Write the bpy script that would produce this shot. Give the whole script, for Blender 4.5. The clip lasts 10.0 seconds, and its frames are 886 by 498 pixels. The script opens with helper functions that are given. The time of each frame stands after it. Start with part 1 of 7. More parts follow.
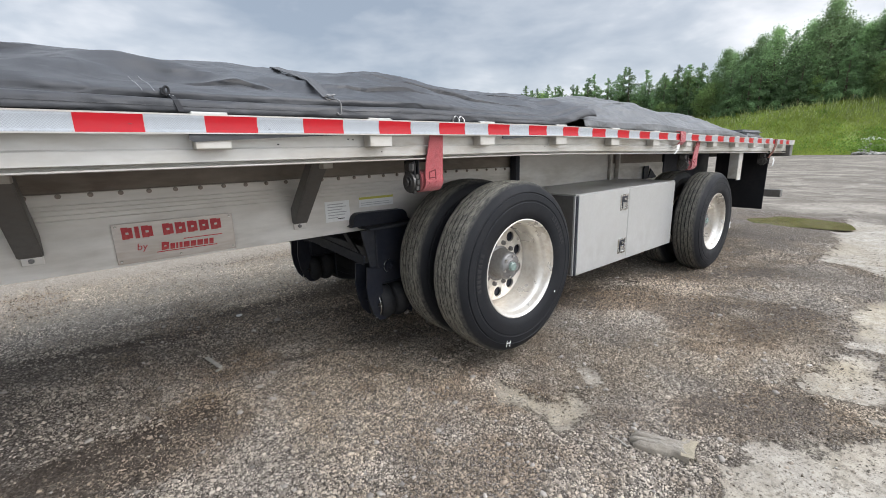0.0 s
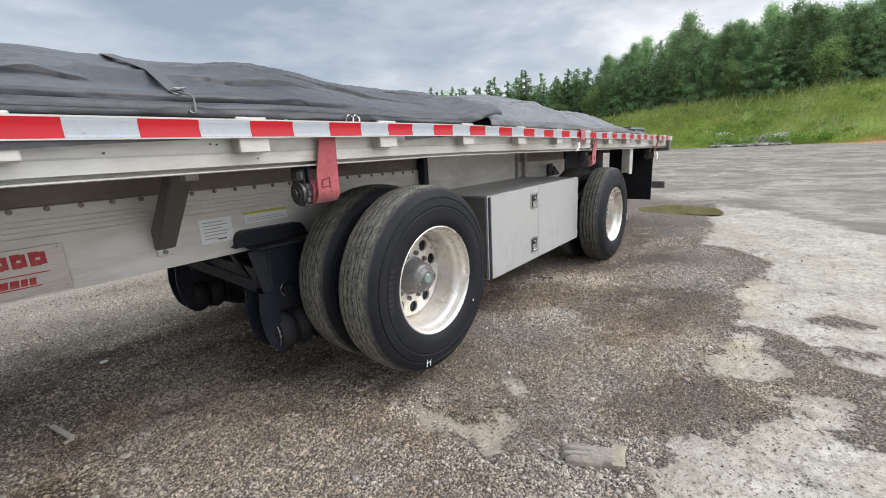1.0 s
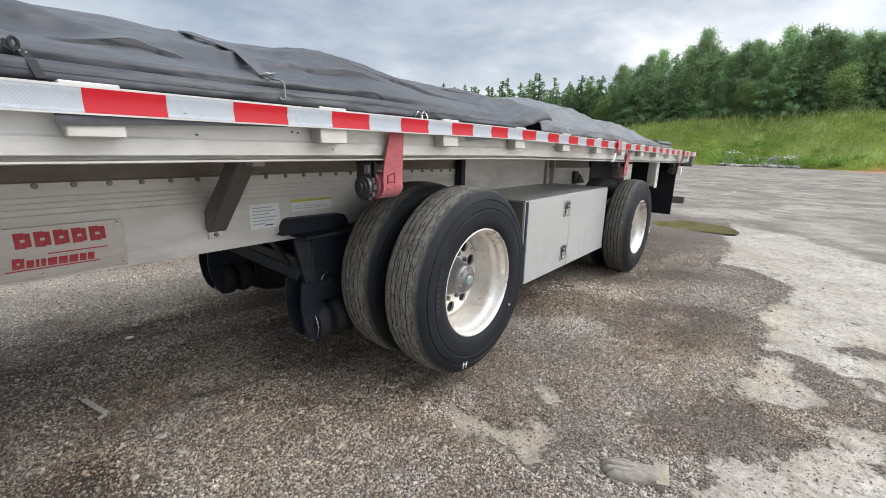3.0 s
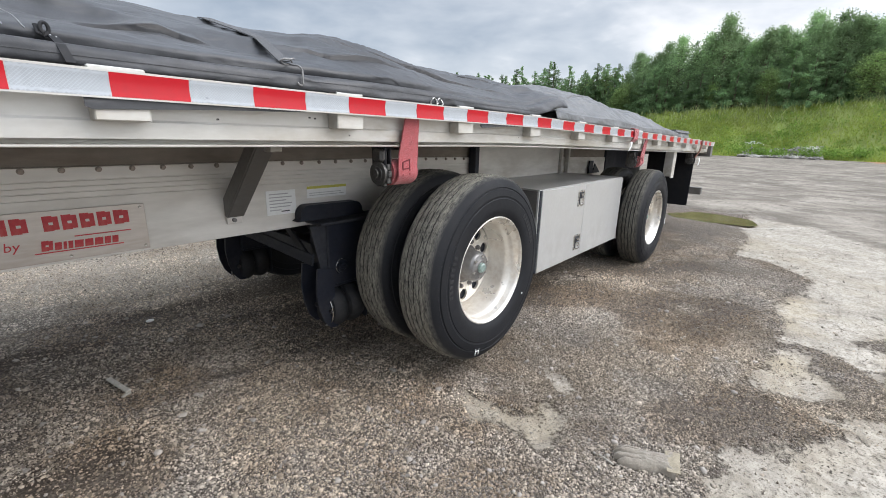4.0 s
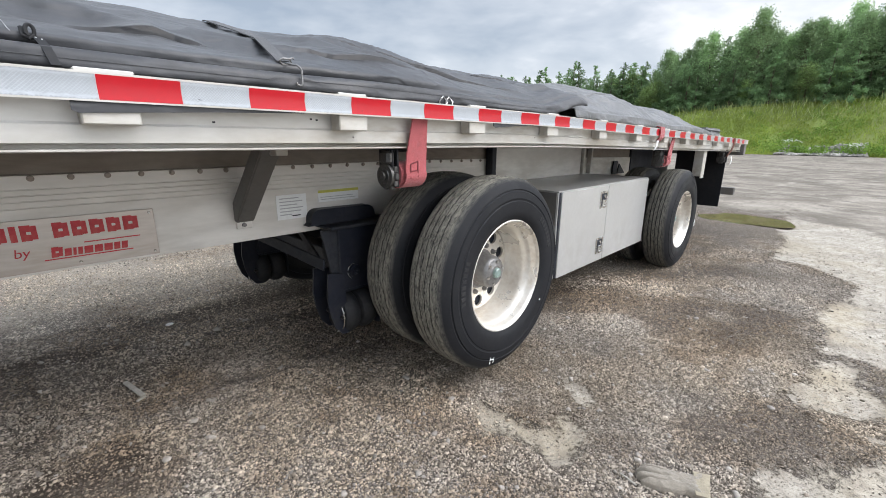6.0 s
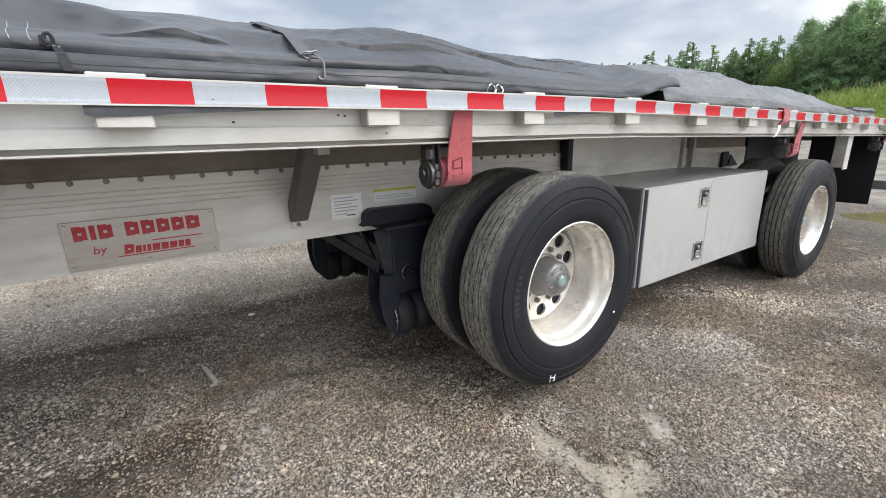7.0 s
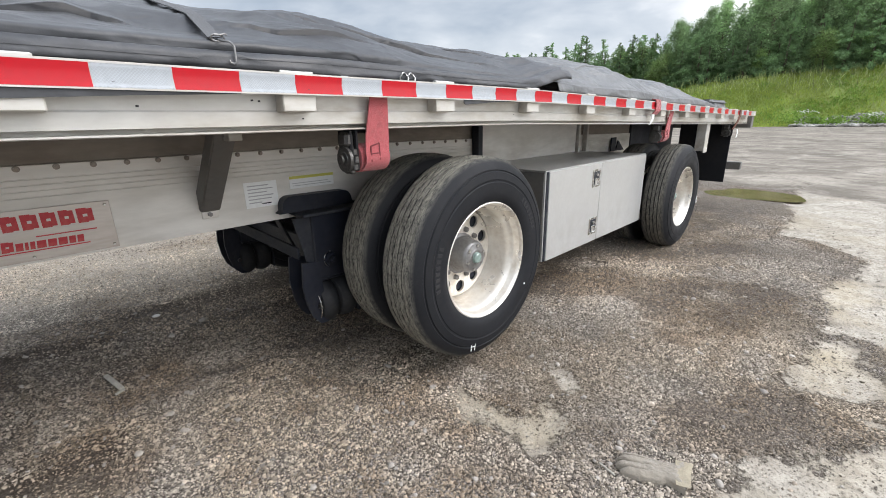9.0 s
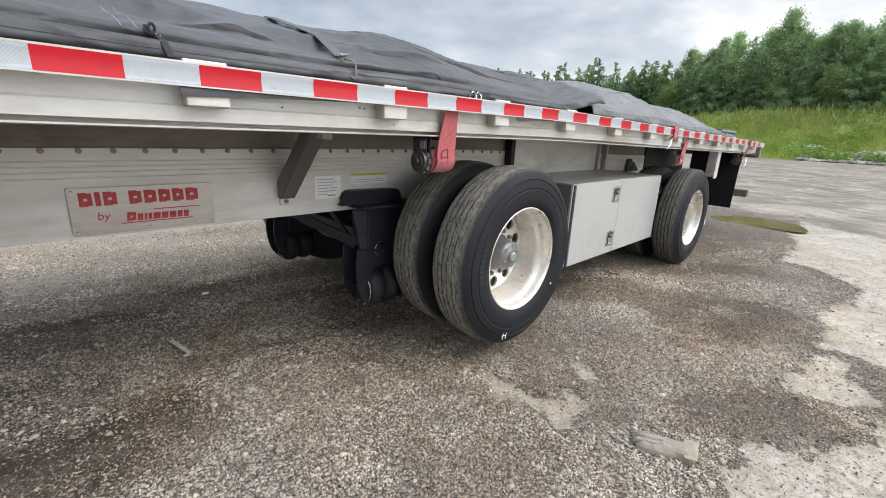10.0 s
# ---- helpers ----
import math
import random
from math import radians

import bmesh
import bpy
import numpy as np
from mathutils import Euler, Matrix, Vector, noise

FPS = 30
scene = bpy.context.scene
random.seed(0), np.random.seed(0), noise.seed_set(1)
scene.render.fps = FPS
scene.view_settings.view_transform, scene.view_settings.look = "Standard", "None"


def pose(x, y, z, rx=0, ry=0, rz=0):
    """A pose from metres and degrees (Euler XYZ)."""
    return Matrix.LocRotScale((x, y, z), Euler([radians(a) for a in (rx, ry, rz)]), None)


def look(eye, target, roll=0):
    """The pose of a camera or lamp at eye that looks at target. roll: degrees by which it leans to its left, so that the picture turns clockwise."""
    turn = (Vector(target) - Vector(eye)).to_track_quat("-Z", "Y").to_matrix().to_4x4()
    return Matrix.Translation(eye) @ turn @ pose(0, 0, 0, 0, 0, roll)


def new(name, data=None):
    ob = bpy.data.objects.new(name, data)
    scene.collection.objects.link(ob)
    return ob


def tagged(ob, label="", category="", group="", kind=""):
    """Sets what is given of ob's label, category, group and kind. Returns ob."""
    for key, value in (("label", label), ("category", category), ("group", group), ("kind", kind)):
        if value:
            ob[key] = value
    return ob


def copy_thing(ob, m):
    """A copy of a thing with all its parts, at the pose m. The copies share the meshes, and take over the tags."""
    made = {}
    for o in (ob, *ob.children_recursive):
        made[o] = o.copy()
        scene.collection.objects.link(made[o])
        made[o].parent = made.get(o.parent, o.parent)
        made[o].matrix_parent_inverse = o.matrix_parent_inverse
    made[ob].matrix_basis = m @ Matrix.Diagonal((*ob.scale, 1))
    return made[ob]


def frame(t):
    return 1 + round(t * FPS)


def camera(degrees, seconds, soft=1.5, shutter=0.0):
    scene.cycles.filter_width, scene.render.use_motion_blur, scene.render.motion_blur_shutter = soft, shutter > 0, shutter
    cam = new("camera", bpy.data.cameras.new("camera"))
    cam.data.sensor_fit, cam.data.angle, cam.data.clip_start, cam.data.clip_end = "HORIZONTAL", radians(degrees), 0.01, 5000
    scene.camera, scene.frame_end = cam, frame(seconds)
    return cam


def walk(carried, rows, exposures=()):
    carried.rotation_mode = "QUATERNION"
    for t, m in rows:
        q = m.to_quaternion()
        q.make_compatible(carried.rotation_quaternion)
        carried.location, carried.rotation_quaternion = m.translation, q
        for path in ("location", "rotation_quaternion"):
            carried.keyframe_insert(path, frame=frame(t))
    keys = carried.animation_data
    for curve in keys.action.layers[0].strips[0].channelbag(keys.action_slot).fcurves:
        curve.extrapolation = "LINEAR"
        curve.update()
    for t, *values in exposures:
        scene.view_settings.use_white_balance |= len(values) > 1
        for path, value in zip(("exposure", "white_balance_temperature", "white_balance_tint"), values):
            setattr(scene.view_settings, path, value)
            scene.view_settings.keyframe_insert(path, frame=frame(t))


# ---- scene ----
cam = camera(93.6, 10.0, soft=0.95)
PATH = [
    (0, (0.026, -1.516, 1.292), (1.254, -0.003, 0.84), -1.6),
    (0.3, (0.122, -1.477, 1.338), (1.448, -0.037, 0.931), -2.9),
    (0.5, (0.174, -1.447, 1.323), (1.527, -0.022, 0.947), -3.5),
    (0.8, (0.2, -1.429, 1.312), (1.56, -0.035, 0.857), -2.8),
    (1, (0.222, -1.375, 1.296), (1.728, -0.143, 0.835), -3.1),
    (1.2, (0.301, -1.327, 1.359), (2.012, -0.39, 0.92), -3.7),
    (1.4, (0.268, -1.276, 1.378), (2.061, -0.496, 0.958), -1.9),
    (1.5, (0.226, -1.267, 1.347), (2.013, -0.473, 0.925), -1.2),
    (1.8, (0.153, -1.235, 1.324), (1.872, -0.332, 0.845), 1.6),
    (2, (0.146, -1.214, 1.32), (1.845, -0.284, 0.822), 3.0),
    (2.5, (0.106, -1.189, 1.322), (1.732, -0.136, 0.825), 3.6),
    (3, (0.084, -1.172, 1.319), (1.59, 0.055, 0.843), 1.3),
    (3.2, (0.071, -1.169, 1.321), (1.545, 0.096, 0.844), 0.9),
    (4.3, (0.066, -1.175, 1.304), (1.526, 0.085, 0.773), 1.5),
    (4.5, (0.066, -1.173, 1.317), (1.525, 0.087, 0.785), 1.3),
    (5, (0.062, -1.171, 1.313), (1.522, 0.093, 0.794), 1.0),
    (5.2, (0.066, -1.172, 1.324), (1.521, 0.099, 0.809), 0.9),
    (6.3, (0.236, -1.165, 1.293), (1.562, 0.24, 0.773), 0.3),
    (6.5, (0.302, -1.164, 1.294), (1.562, 0.297, 0.767), -0.0),
    (7, (0.387, -1.163, 1.288), (1.439, 0.455, 0.765), -1.5),
    (7.5, (0.446, -1.155, 1.266), (1.548, 0.383, 0.618), -1.6),
    (8, (0.455, -1.166, 1.297), (1.693, 0.263, 0.643), -0.4),
    (8.5, (0.42, -1.185, 1.293), (1.714, 0.214, 0.687), -1.1),
    (9, (0.323, -1.228, 1.287), (1.664, 0.134, 0.698), -1.2),
    (9.5, (0.069, -1.252, 1.269), (1.434, 0.088, 0.685), -0.1),
    (10, (-0.026, -1.264, 1.288), (1.322, 0.109, 0.743), 2.6),
]
walk(cam, [(t, look(eye, target, roll)) for t, eye, target, roll in PATH], ((0.0, 0.0, 6600, 12), (1.0, -0.05, 6600, 12), (1.5, -0.2, 6600, 12), (2.0, -0.1, 6600, 12), (3.0, 0.02, 6600, 12), (4.5, 0.10, 6620, 12), (7.0, 0.17, 6620, 12), (7.5, 0.15, 6640, 12), (8.0, 0.22, 6660, 12), (10.0, 0.14, 6740, 12)))
SKY, SUN, GLOW = 1.09, 1.45, 2.3

# ---- world and sun: overcast noon with broken grey cloud ----
world = bpy.data.worlds.new("overcast")
scene.world = world
world.use_nodes = True
wn, wl = world.node_tree.nodes, world.node_tree.links
wn.clear()
w_out, w_bg = wn.new("ShaderNodeOutputWorld"), wn.new("ShaderNodeBackground")
sky = wn.new("ShaderNodeTexSky")
sky.sky_type, sky.sun_disc = "NISHITA", False
sky.sun_elevation, sky.sun_rotation = radians(42), radians(150)
w_co, w_map = wn.new("ShaderNodeTexCoord"), wn.new("ShaderNodeMapping")
w_map.inputs["Scale"].default_value = (1.0, 1.0, 2.6)
w_map.inputs["Location"].default_value = (0.35, 0.1, 0.0)
w_n1, w_n2 = wn.new("ShaderNodeTexNoise"), wn.new("ShaderNodeTexNoise")
for n_, s_, d_, r_ in ((w_n1, 1.75, 5.0, 0.50), (w_n2, 6.5, 5.0, 0.55)):
    n_.inputs["Scale"].default_value = s_
    n_.inputs["Detail"].default_value = d_
    n_.inputs["Roughness"].default_value = r_
    n_.inputs["Distortion"].default_value = 0.25
    wl.new(w_map.outputs[0], n_.inputs["Vector"])
wl.new(w_co.outputs["Generated"], w_map.inputs[0])
w_add = wn.new("ShaderNodeMix")
w_add.inputs[0].default_value = 0.2
wl.new(w_n1.outputs[0], w_add.inputs[2])
wl.new(w_n2.outputs[0], w_add.inputs[3])
w_ramp = wn.new("ShaderNodeValToRGB")
w_ramp.color_ramp.elements[0].position, w_ramp.color_ramp.elements[0].color = 0.38, (0.31, 0.375, 0.455, 1)
w_ramp.color_ramp.elements[1].position, w_ramp.color_ramp.elements[1].color = 0.62, (0.92, 0.94, 0.96, 1)
e_ = w_ramp.color_ramp.elements.new(0.5)
e_.color = (0.52, 0.575, 0.635, 1)
wl.new(w_add.outputs[0], w_ramp.inputs[0])
w_sky = wn.new("ShaderNodeMix")
w_sky.data_type = "RGBA"
w_sky.inputs[0].default_value = 0.02
wl.new(w_ramp.outputs[0], w_sky.inputs[6])
wl.new(sky.outputs[0], w_sky.inputs[7])
wl.new(w_sky.outputs[2], w_bg.inputs[0])
# an overcast sky is brightest overhead
w_sep, w_up = wn.new("ShaderNodeSeparateXYZ"), wn.new("ShaderNodeMapRange")
wl.new(w_co.outputs["Generated"], w_sep.inputs[0])
for i_, v_ in enumerate((0.42, 1.0, 0.98 * SKY, 2.9 * SKY)):
    w_up.inputs[i_ + 1].default_value = v_
wl.new(w_sep.outputs[2], w_up.inputs[0])
# and its cloud glows broadly on the sun's side
w_nrm, w_dot, w_glow, w_all = wn.new("ShaderNodeVectorMath"), wn.new("ShaderNodeVectorMath"), wn.new("ShaderNodeMapRange"), wn.new("ShaderNodeMath")
w_nrm.operation, w_dot.operation, w_all.operation = "NORMALIZE", "DOT_PRODUCT", "MULTIPLY"
wl.new(w_co.outputs["Generated"], w_nrm.inputs[0])
wl.new(w_nrm.outputs[0], w_dot.inputs[0])
w_dot.inputs[1].default_value = (0.42, -0.83, 0.37)
for i_, v_ in enumerate((0.40, 1.0, 1.0, GLOW)):
    w_glow.inputs[i_ + 1].default_value = v_
w_glow.interpolation_type = "SMOOTHSTEP"
wl.new(w_dot.outputs["Value"], w_glow.inputs[0])
wl.new(w_up.outputs[0], w_all.inputs[0])
wl.new(w_glow.outputs[0], w_all.inputs[1])
wl.new(w_all.outputs[0], w_bg.inputs[1])
wl.new(w_bg.outputs[0], w_out.inputs[0])

sun = new("sun", bpy.data.lights.new("sun", "SUN"))
sun.data.energy, sun.data.angle, sun.data.color = SUN, radians(40), (1.0, 0.95, 0.88)
sun.matrix_world = look((7.6, -8.9, 9.7), (2.2, 0.4, 0))


# ---- materials ----
def mat(name, base, rough=0.5, metal=0.0, var=0.15, s1=3.0, s2=45.0, bump=0.15, bs=120.0, dirt=None, dirt_amt=0.0, dirt_s=2.5,
        spread=0.0, island=0.0, stretch=(1, 1, 1), sheen=0.0, coat=0.0, trans=0.0, world_space=False, spec=0.5):
    """A worn surface: base colour varied at two scales, blotches of dirt, fine relief."""
    m = bpy.data.materials.new(name)
    m.use_nodes = True
    n, l = m.node_tree.nodes, m.node_tree.links
    p = n["Principled BSDF"]
    co, mp = n.new("ShaderNodeTexCoord"), n.new("ShaderNodeMapping")
    mp.inputs["Scale"].default_value = stretch
    if world_space:
        geo = n.new("ShaderNodeNewGeometry")
        l.new(geo.outputs["Position"], mp.inputs[0])
    else:
        l.new(co.outputs["Object"], mp.inputs[0])

    def nz(scale, detail=4.0, rough_=0.55):
        t = n.new("ShaderNodeTexNoise")
        t.inputs["Scale"].default_value, t.inputs["Detail"].default_value, t.inputs["Roughness"].default_value = scale, detail, rough_
        l.new(mp.outputs[0], t.inputs["Vector"])
        return t.outputs[0]

    def rng(src, lo, hi, a=0.3, b=0.7):
        r = n.new("ShaderNodeMapRange")
        r.inputs[1].default_value, r.inputs[2].default_value, r.inputs[3].default_value, r.inputs[4].default_value = a, b, lo, hi
        l.new(src, r.inputs[0])
        return r.outputs[0]

    def mul(a, b):
        r = n.new("ShaderNodeMath")
        r.operation = "MULTIPLY"
        l.new(a, r.inputs[0])
        l.new(b, r.inputs[1])
        return r.outputs[0]

    coarse, fine = nz(s1), nz(s2, 5.0)
    f = mul(rng(coarse, 1 - var, 1 + var), rng(fine, 1 - var * 0.7, 1 + var * 0.7))
    if spread:
        oi = n.new("ShaderNodeObjectInfo")
        f = mul(f, rng(oi.outputs["Random"], 1 - spread, 1 + spread, 0, 1))
    if island:
        gi = n.new("ShaderNodeNewGeometry")
        f = mul(f, rng(gi.outputs["Random Per Island"], 1 - island, 1 + island, 0, 1))
    vm = n.new("ShaderNodeVectorMath")
    vm.operation = "SCALE"
    vm.inputs[0].default_value = base
    l.new(f, vm.inputs["Scale"])
    col = vm.outputs[0]
    rsrc = rng(coarse, max(rough - 0.12, 0.04), min(rough + 0.12, 1))
    if dirt:
        mx = n.new("ShaderNodeMix")
        mx.data_type = "RGBA"
        msk = mul(rng(nz(dirt_s, 8.0, 0.62), 0, dirt_amt, 0.42, 0.66), rng(nz(dirt_s * 9, 4.0), 0.35, 1.0, 0.35, 0.6))
        l.new(msk, mx.inputs[0])
        l.new(col, mx.inputs[6])
        mx.inputs[7].default_value = (*dirt, 1)
        col = mx.outputs[2]
    l.new(col, p.inputs["Base Color"])
    l.new(rsrc, p.inputs["Roughness"])
    p.inputs["Metallic"].default_value = metal
    p.inputs["Coat Weight"].default_value = coat
    p.inputs["Specular IOR Level"].default_value = spec
    p.inputs["Sheen Weight"].default_value = sheen
    if bump:
        b = n.new("ShaderNodeBump")
        b.inputs["Strength"].default_value, b.inputs["Distance"].default_value = bump, 0.01
        l.new(nz(bs, 6.0, 0.6), b.inputs["Height"])
        l.new(b.outputs[0], p.inputs["Normal"])
    if trans:
        tr, ad, out = n.new("ShaderNodeBsdfTranslucent"), n.new("ShaderNodeMixShader"), n["Material Output"]
        l.new(col, tr.inputs[0])
        ad.inputs[0].default_value = trans
        l.new(p.outputs[0], ad.inputs[1])
        l.new(tr.outputs[0], ad.inputs[2])
        l.new(ad.outputs[0], out.inputs[0])
    return m


ALU = mat("weathered_aluminium", (0.58, 0.57, 0.54), 0.5, 0.3, 0.10, 1.6, 30, 0.06, 90, (0.34, 0.29, 0.22), 0.75, 2.6, stretch=(0.35, 1, 1))
ALU_WEB = mat("dusty_web_aluminium", (0.73, 0.705, 0.66), 0.52, 0.15, 0.10, 1.2, 26, 0.06, 90, (0.32, 0.28, 0.23), 0.65, 1.3, stretch=(0.25, 1, 1))
ALU_BOX = mat("brushed_aluminium", (0.63, 0.635, 0.63), 0.40, 0.65, 0.04, 1.6, 40, 0.0, 150, (0.46, 0.45, 0.43), 0.4, 1.2, stretch=(1, 1, 1))
ALU_DULL = mat("dull_grey_metal", (0.165, 0.16, 0.152), 0.6, 0.3, 0.15, 3, 40, 0.1, 90, (0.12, 0.10, 0.08), 0.6)
# upper web: rust stain, plus the shade under the deck as a darker base
SHADE_STAIN = mat("rust_stained_aluminium", (0.27, 0.235, 0.20), 0.6, 0.25, 0.18, 2, 40, 0.1, 90, (0.13, 0.085, 0.06), 0.7, 2.6, stretch=(0.3, 1, 1))
PLATE = mat("brushed_plate", (0.46, 0.42, 0.385), 0.38, 0.6, 0.10, 5, 80, 0.06, 200, (0.33, 0.27, 0.22), 0.6, 4, stretch=(0.2, 1, 1))
RIM = mat("dusty_polished_aluminium", (0.80, 0.77, 0.71), 0.32, 0.5, 0.07, 6, 60, 0.05, 120, (0.40, 0.30, 0.19), 0.55, 4.0)
HUB = mat("oily_grey_hub", (0.22, 0.22, 0.22), 0.42, 0.5, 0.2, 8, 60, 0.1, 120, (0.08, 0.06, 0.045), 0.7, 8)
SCREW = mat("weathered_bolt_head", (0.24, 0.20, 0.17), 0.45, 0.5, 0.25, 8, 80, 0.1, 120)
NUT = mat("chrome_nut", (0.55, 0.54, 0.52), 0.25, 0.9, 0.1, 20, 90, 0.03, 150)
HUBCAP = mat("green_tinted_cap", (0.20, 0.27, 0.245), 0.2, 0.0, 0.2, 20, 90, 0.02, 150, coat=0.5)
BLACK = mat("black_chassis_paint", (0.012, 0.015, 0.025), 0.5, 0.0, 0.25, 4, 40, 0.15, 70, (0.035, 0.031, 0.027), 0.5, 4, spec=0.3)
# chassis black with dust and the light on front plates put into its tone
LIT_DUSTY = mat("dusty_black_paint", (0.020, 0.023, 0.031), 0.6, 0.0, 0.25, 5, 50, 0.15, 70, (0.062, 0.058, 0.054), 0.5, 6, spec=0.3)
BELLOWS = mat("black_rubber_bellows", (0.018, 0.019, 0.022), 0.66, 0.0, 0.2, 10, 60, 0.1, 90, (0.05, 0.046, 0.042), 0.5, 5, spec=0.3)
FLAP = mat("black_rubber_flap", (0.010, 0.011, 0.014), 0.65, 0.0, 0.15, 2, 40, 0.05, 60, (0.045, 0.04, 0.035), 0.3, 3, spec=0.25)
STRAP = mat("faded_red_webbing", (0.46, 0.085, 0.095), 0.8, 0.0, 0.15, 9, 160, 0.5, 420, (0.22, 0.05, 0.05), 0.6, 7, sheen=0.3)
STRAP_DARK = mat("dark_stencil_ink", (0.16, 0.03, 0.035), 0.85, 0.0, 0.1, 9, 90, 0.2, 300)
RED = mat("red_paint", (0.42, 0.012, 0.022), 0.5, 0.0, 0.2, 14, 90, 0.1, 120, (0.30, 0.10, 0.08), 0.6, 8)
WINCH = mat("greasy_winch_steel", (0.024, 0.024, 0.028), 0.42, 0.3, 0.3, 14, 70, 0.3, 90, (0.10, 0.075, 0.055), 0.4, 9)
RATCHET = mat("worn_ratchet_steel", (0.10, 0.098, 0.095), 0.38, 0.6, 0.3, 20, 90, 0.3, 90, (0.03, 0.026, 0.022), 0.6, 12)
STICKER = mat("white_sticker", (0.82, 0.83, 0.82), 0.4, 0.0, 0.04, 12, 80, 0.0, 90, (0.55, 0.53, 0.50), 0.35, 6)
INK = mat("grey_ink", (0.42, 0.42, 0.43), 0.5, 0.0, 0.1, 12, 80, 0.0)
YELLOW = mat("yellow_sticker_band", (0.55, 0.52, 0.10), 0.4, 0.0, 0.1, 12, 80, 0.0)
CHALK = mat("white_chalk", (0.75, 0.76, 0.74), 0.9, 0.0, 0.15, 60, 300, 0.2, 300)
RUST = mat("rusty_steel", (0.20, 0.085, 0.06), 0.8, 0.0, 0.3, 10, 60, 0.3, 90, (0.09, 0.05, 0.035), 0.7, 7)
WOOD = mat("grey_weathered_deck_wood", (0.16, 0.13, 0.10), 0.8, 0.0, 0.25, 3, 30, 0.3, 60, stretch=(0.2, 1, 1))
WIRE = mat("bare_wire", (0.62, 0.62, 0.62), 0.35, 0.8, 0.1, 20, 90, 0.0)
GLOVE = mat("dirty_work_glove", (0.31, 0.275, 0.225), 0.95, 0.0, 0.18, 18, 180, 0.5, 380, (0.20, 0.17, 0.14), 0.6, 14, sheen=0.2)
CUFF = mat("yellowed_cuff", (0.35, 0.305, 0.225), 0.9, 0.0, 0.2, 20, 150, 0.4, 300)
SPLINT = mat("grey_wood_splinter", (0.42, 0.40, 0.35), 0.85, 0.0, 0.2, 14, 120, 0.4, 160)
BARK = mat("tree_bark", (0.11, 0.085, 0.065), 0.9, 0.0, 0.3, 1.5, 14, 0.6, 12)
POLE = mat("grey_utility_pole", (0.34, 0.33, 0.27), 0.85, 0.0, 0.2, 1, 12, 0.3, 20)
ROOF = mat("red_painted_metal", (0.42, 0.03, 0.04), 0.45, 0.0, 0.12, 1.2, 12, 0.05, 20)
ROCK = mat("grey_riprap", (0.30, 0.285, 0.26), 0.9, 0.0, 0.2, 1.6, 12, 0.6, 14, island=0.45)
FLOWER = mat("white_flower_heads", (0.78, 0.80, 0.72), 0.8, 0.0, 0.1, 8, 30, 0.0, island=0.15)
LEAF = mat("pine_foliage", (0.28, 0.405, 0.205), 0.75, 0.0, 0.3, 0.5, 6, 0.0, spread=0.38, island=0.3, trans=0.6, spec=0.3)
LEAF_C = mat("conifer_foliage", (0.185, 0.295, 0.14), 0.75, 0.0, 0.3, 0.5, 6, 0.0, spread=0.32, island=0.28, trans=0.45, spec=0.3)
LEAF_B = mat("broadleaf_foliage", (0.30, 0.43, 0.16), 0.7, 0.0, 0.3, 0.5, 6, 0.0, spread=0.34, island=0.4, trans=0.5, spec=0.3)
GRASS = mat("tall_grass", (0.335, 0.41, 0.09), 0.8, 0.0, 0.26, 0.22, 0.9, 0.0, island=0.12, trans=0.5, world_space=True, spec=0.2)
WEED = mat("bright_weed_leaves", (0.21, 0.34, 0.07), 0.7, 0.0, 0.25, 1.5, 9, 0.0, island=0.25, trans=0.5, spec=0.3)
STALK = mat("dry_stalks", (0.36, 0.41, 0.17), 0.8, 0.0, 0.25, 1, 4, 0.0, island=0.4, trans=0.2)
PEBBLE = mat("crushed_stone", (0.312, 0.274, 0.229), 0.9, 0.0, 0.34, 0.9, 60, 0.3, 160, (0.10, 0.078, 0.056), 0.7, 0.8, island=0.74, world_space=True)
CHIP = mat("pale_chippings", (0.34, 0.31, 0.275), 0.85, 0.0, 0.2, 3.0, 60, 0.3, 160, island=0.4, world_space=True)


n_, l_ = PEBBLE.node_tree.nodes, PEBBLE.node_tree.links
at_, rg_, sc_ = n_.new("ShaderNodeAttribute"), n_.new("ShaderNodeMapRange"), n_.new("ShaderNodeVectorMath")
at_.attribute_name, sc_.operation = "tone", "SCALE"
for i_, v_ in enumerate((-1.0, 1.0, 0.55, 1.5)):
    rg_.inputs[i_ + 1].default_value = v_
l_.new(at_.outputs["Fac"], rg_.inputs[0])
l_.new(n_["Principled BSDF"].inputs["Base Color"].links[0].from_socket, sc_.inputs[0])
l_.new(rg_.outputs[0], sc_.inputs["Scale"])
dm_, ds_ = n_.new("ShaderNodeAttribute"), n_.new("ShaderNodeAttribute")
dm_.attribute_name, ds_.attribute_name = "damp", "dust"
col_ = sc_.outputs[0]
for a_, tint in ((dm_, (0.66, 0.61, 0.56, 1)), (ds_, (1.02, 0.965, 0.89, 1))):
    mx_ = n_.new("ShaderNodeMix")
    mx_.data_type, mx_.blend_type = "RGBA", "MULTIPLY"
    mx_.inputs[7].default_value = tint
    l_.new(a_.outputs["Fac"], mx_.inputs[0])
    l_.new(col_, mx_.inputs[6])
    col_ = mx_.outputs[2]
l_.new(col_, n_["Principled BSDF"].inputs["Base Color"])


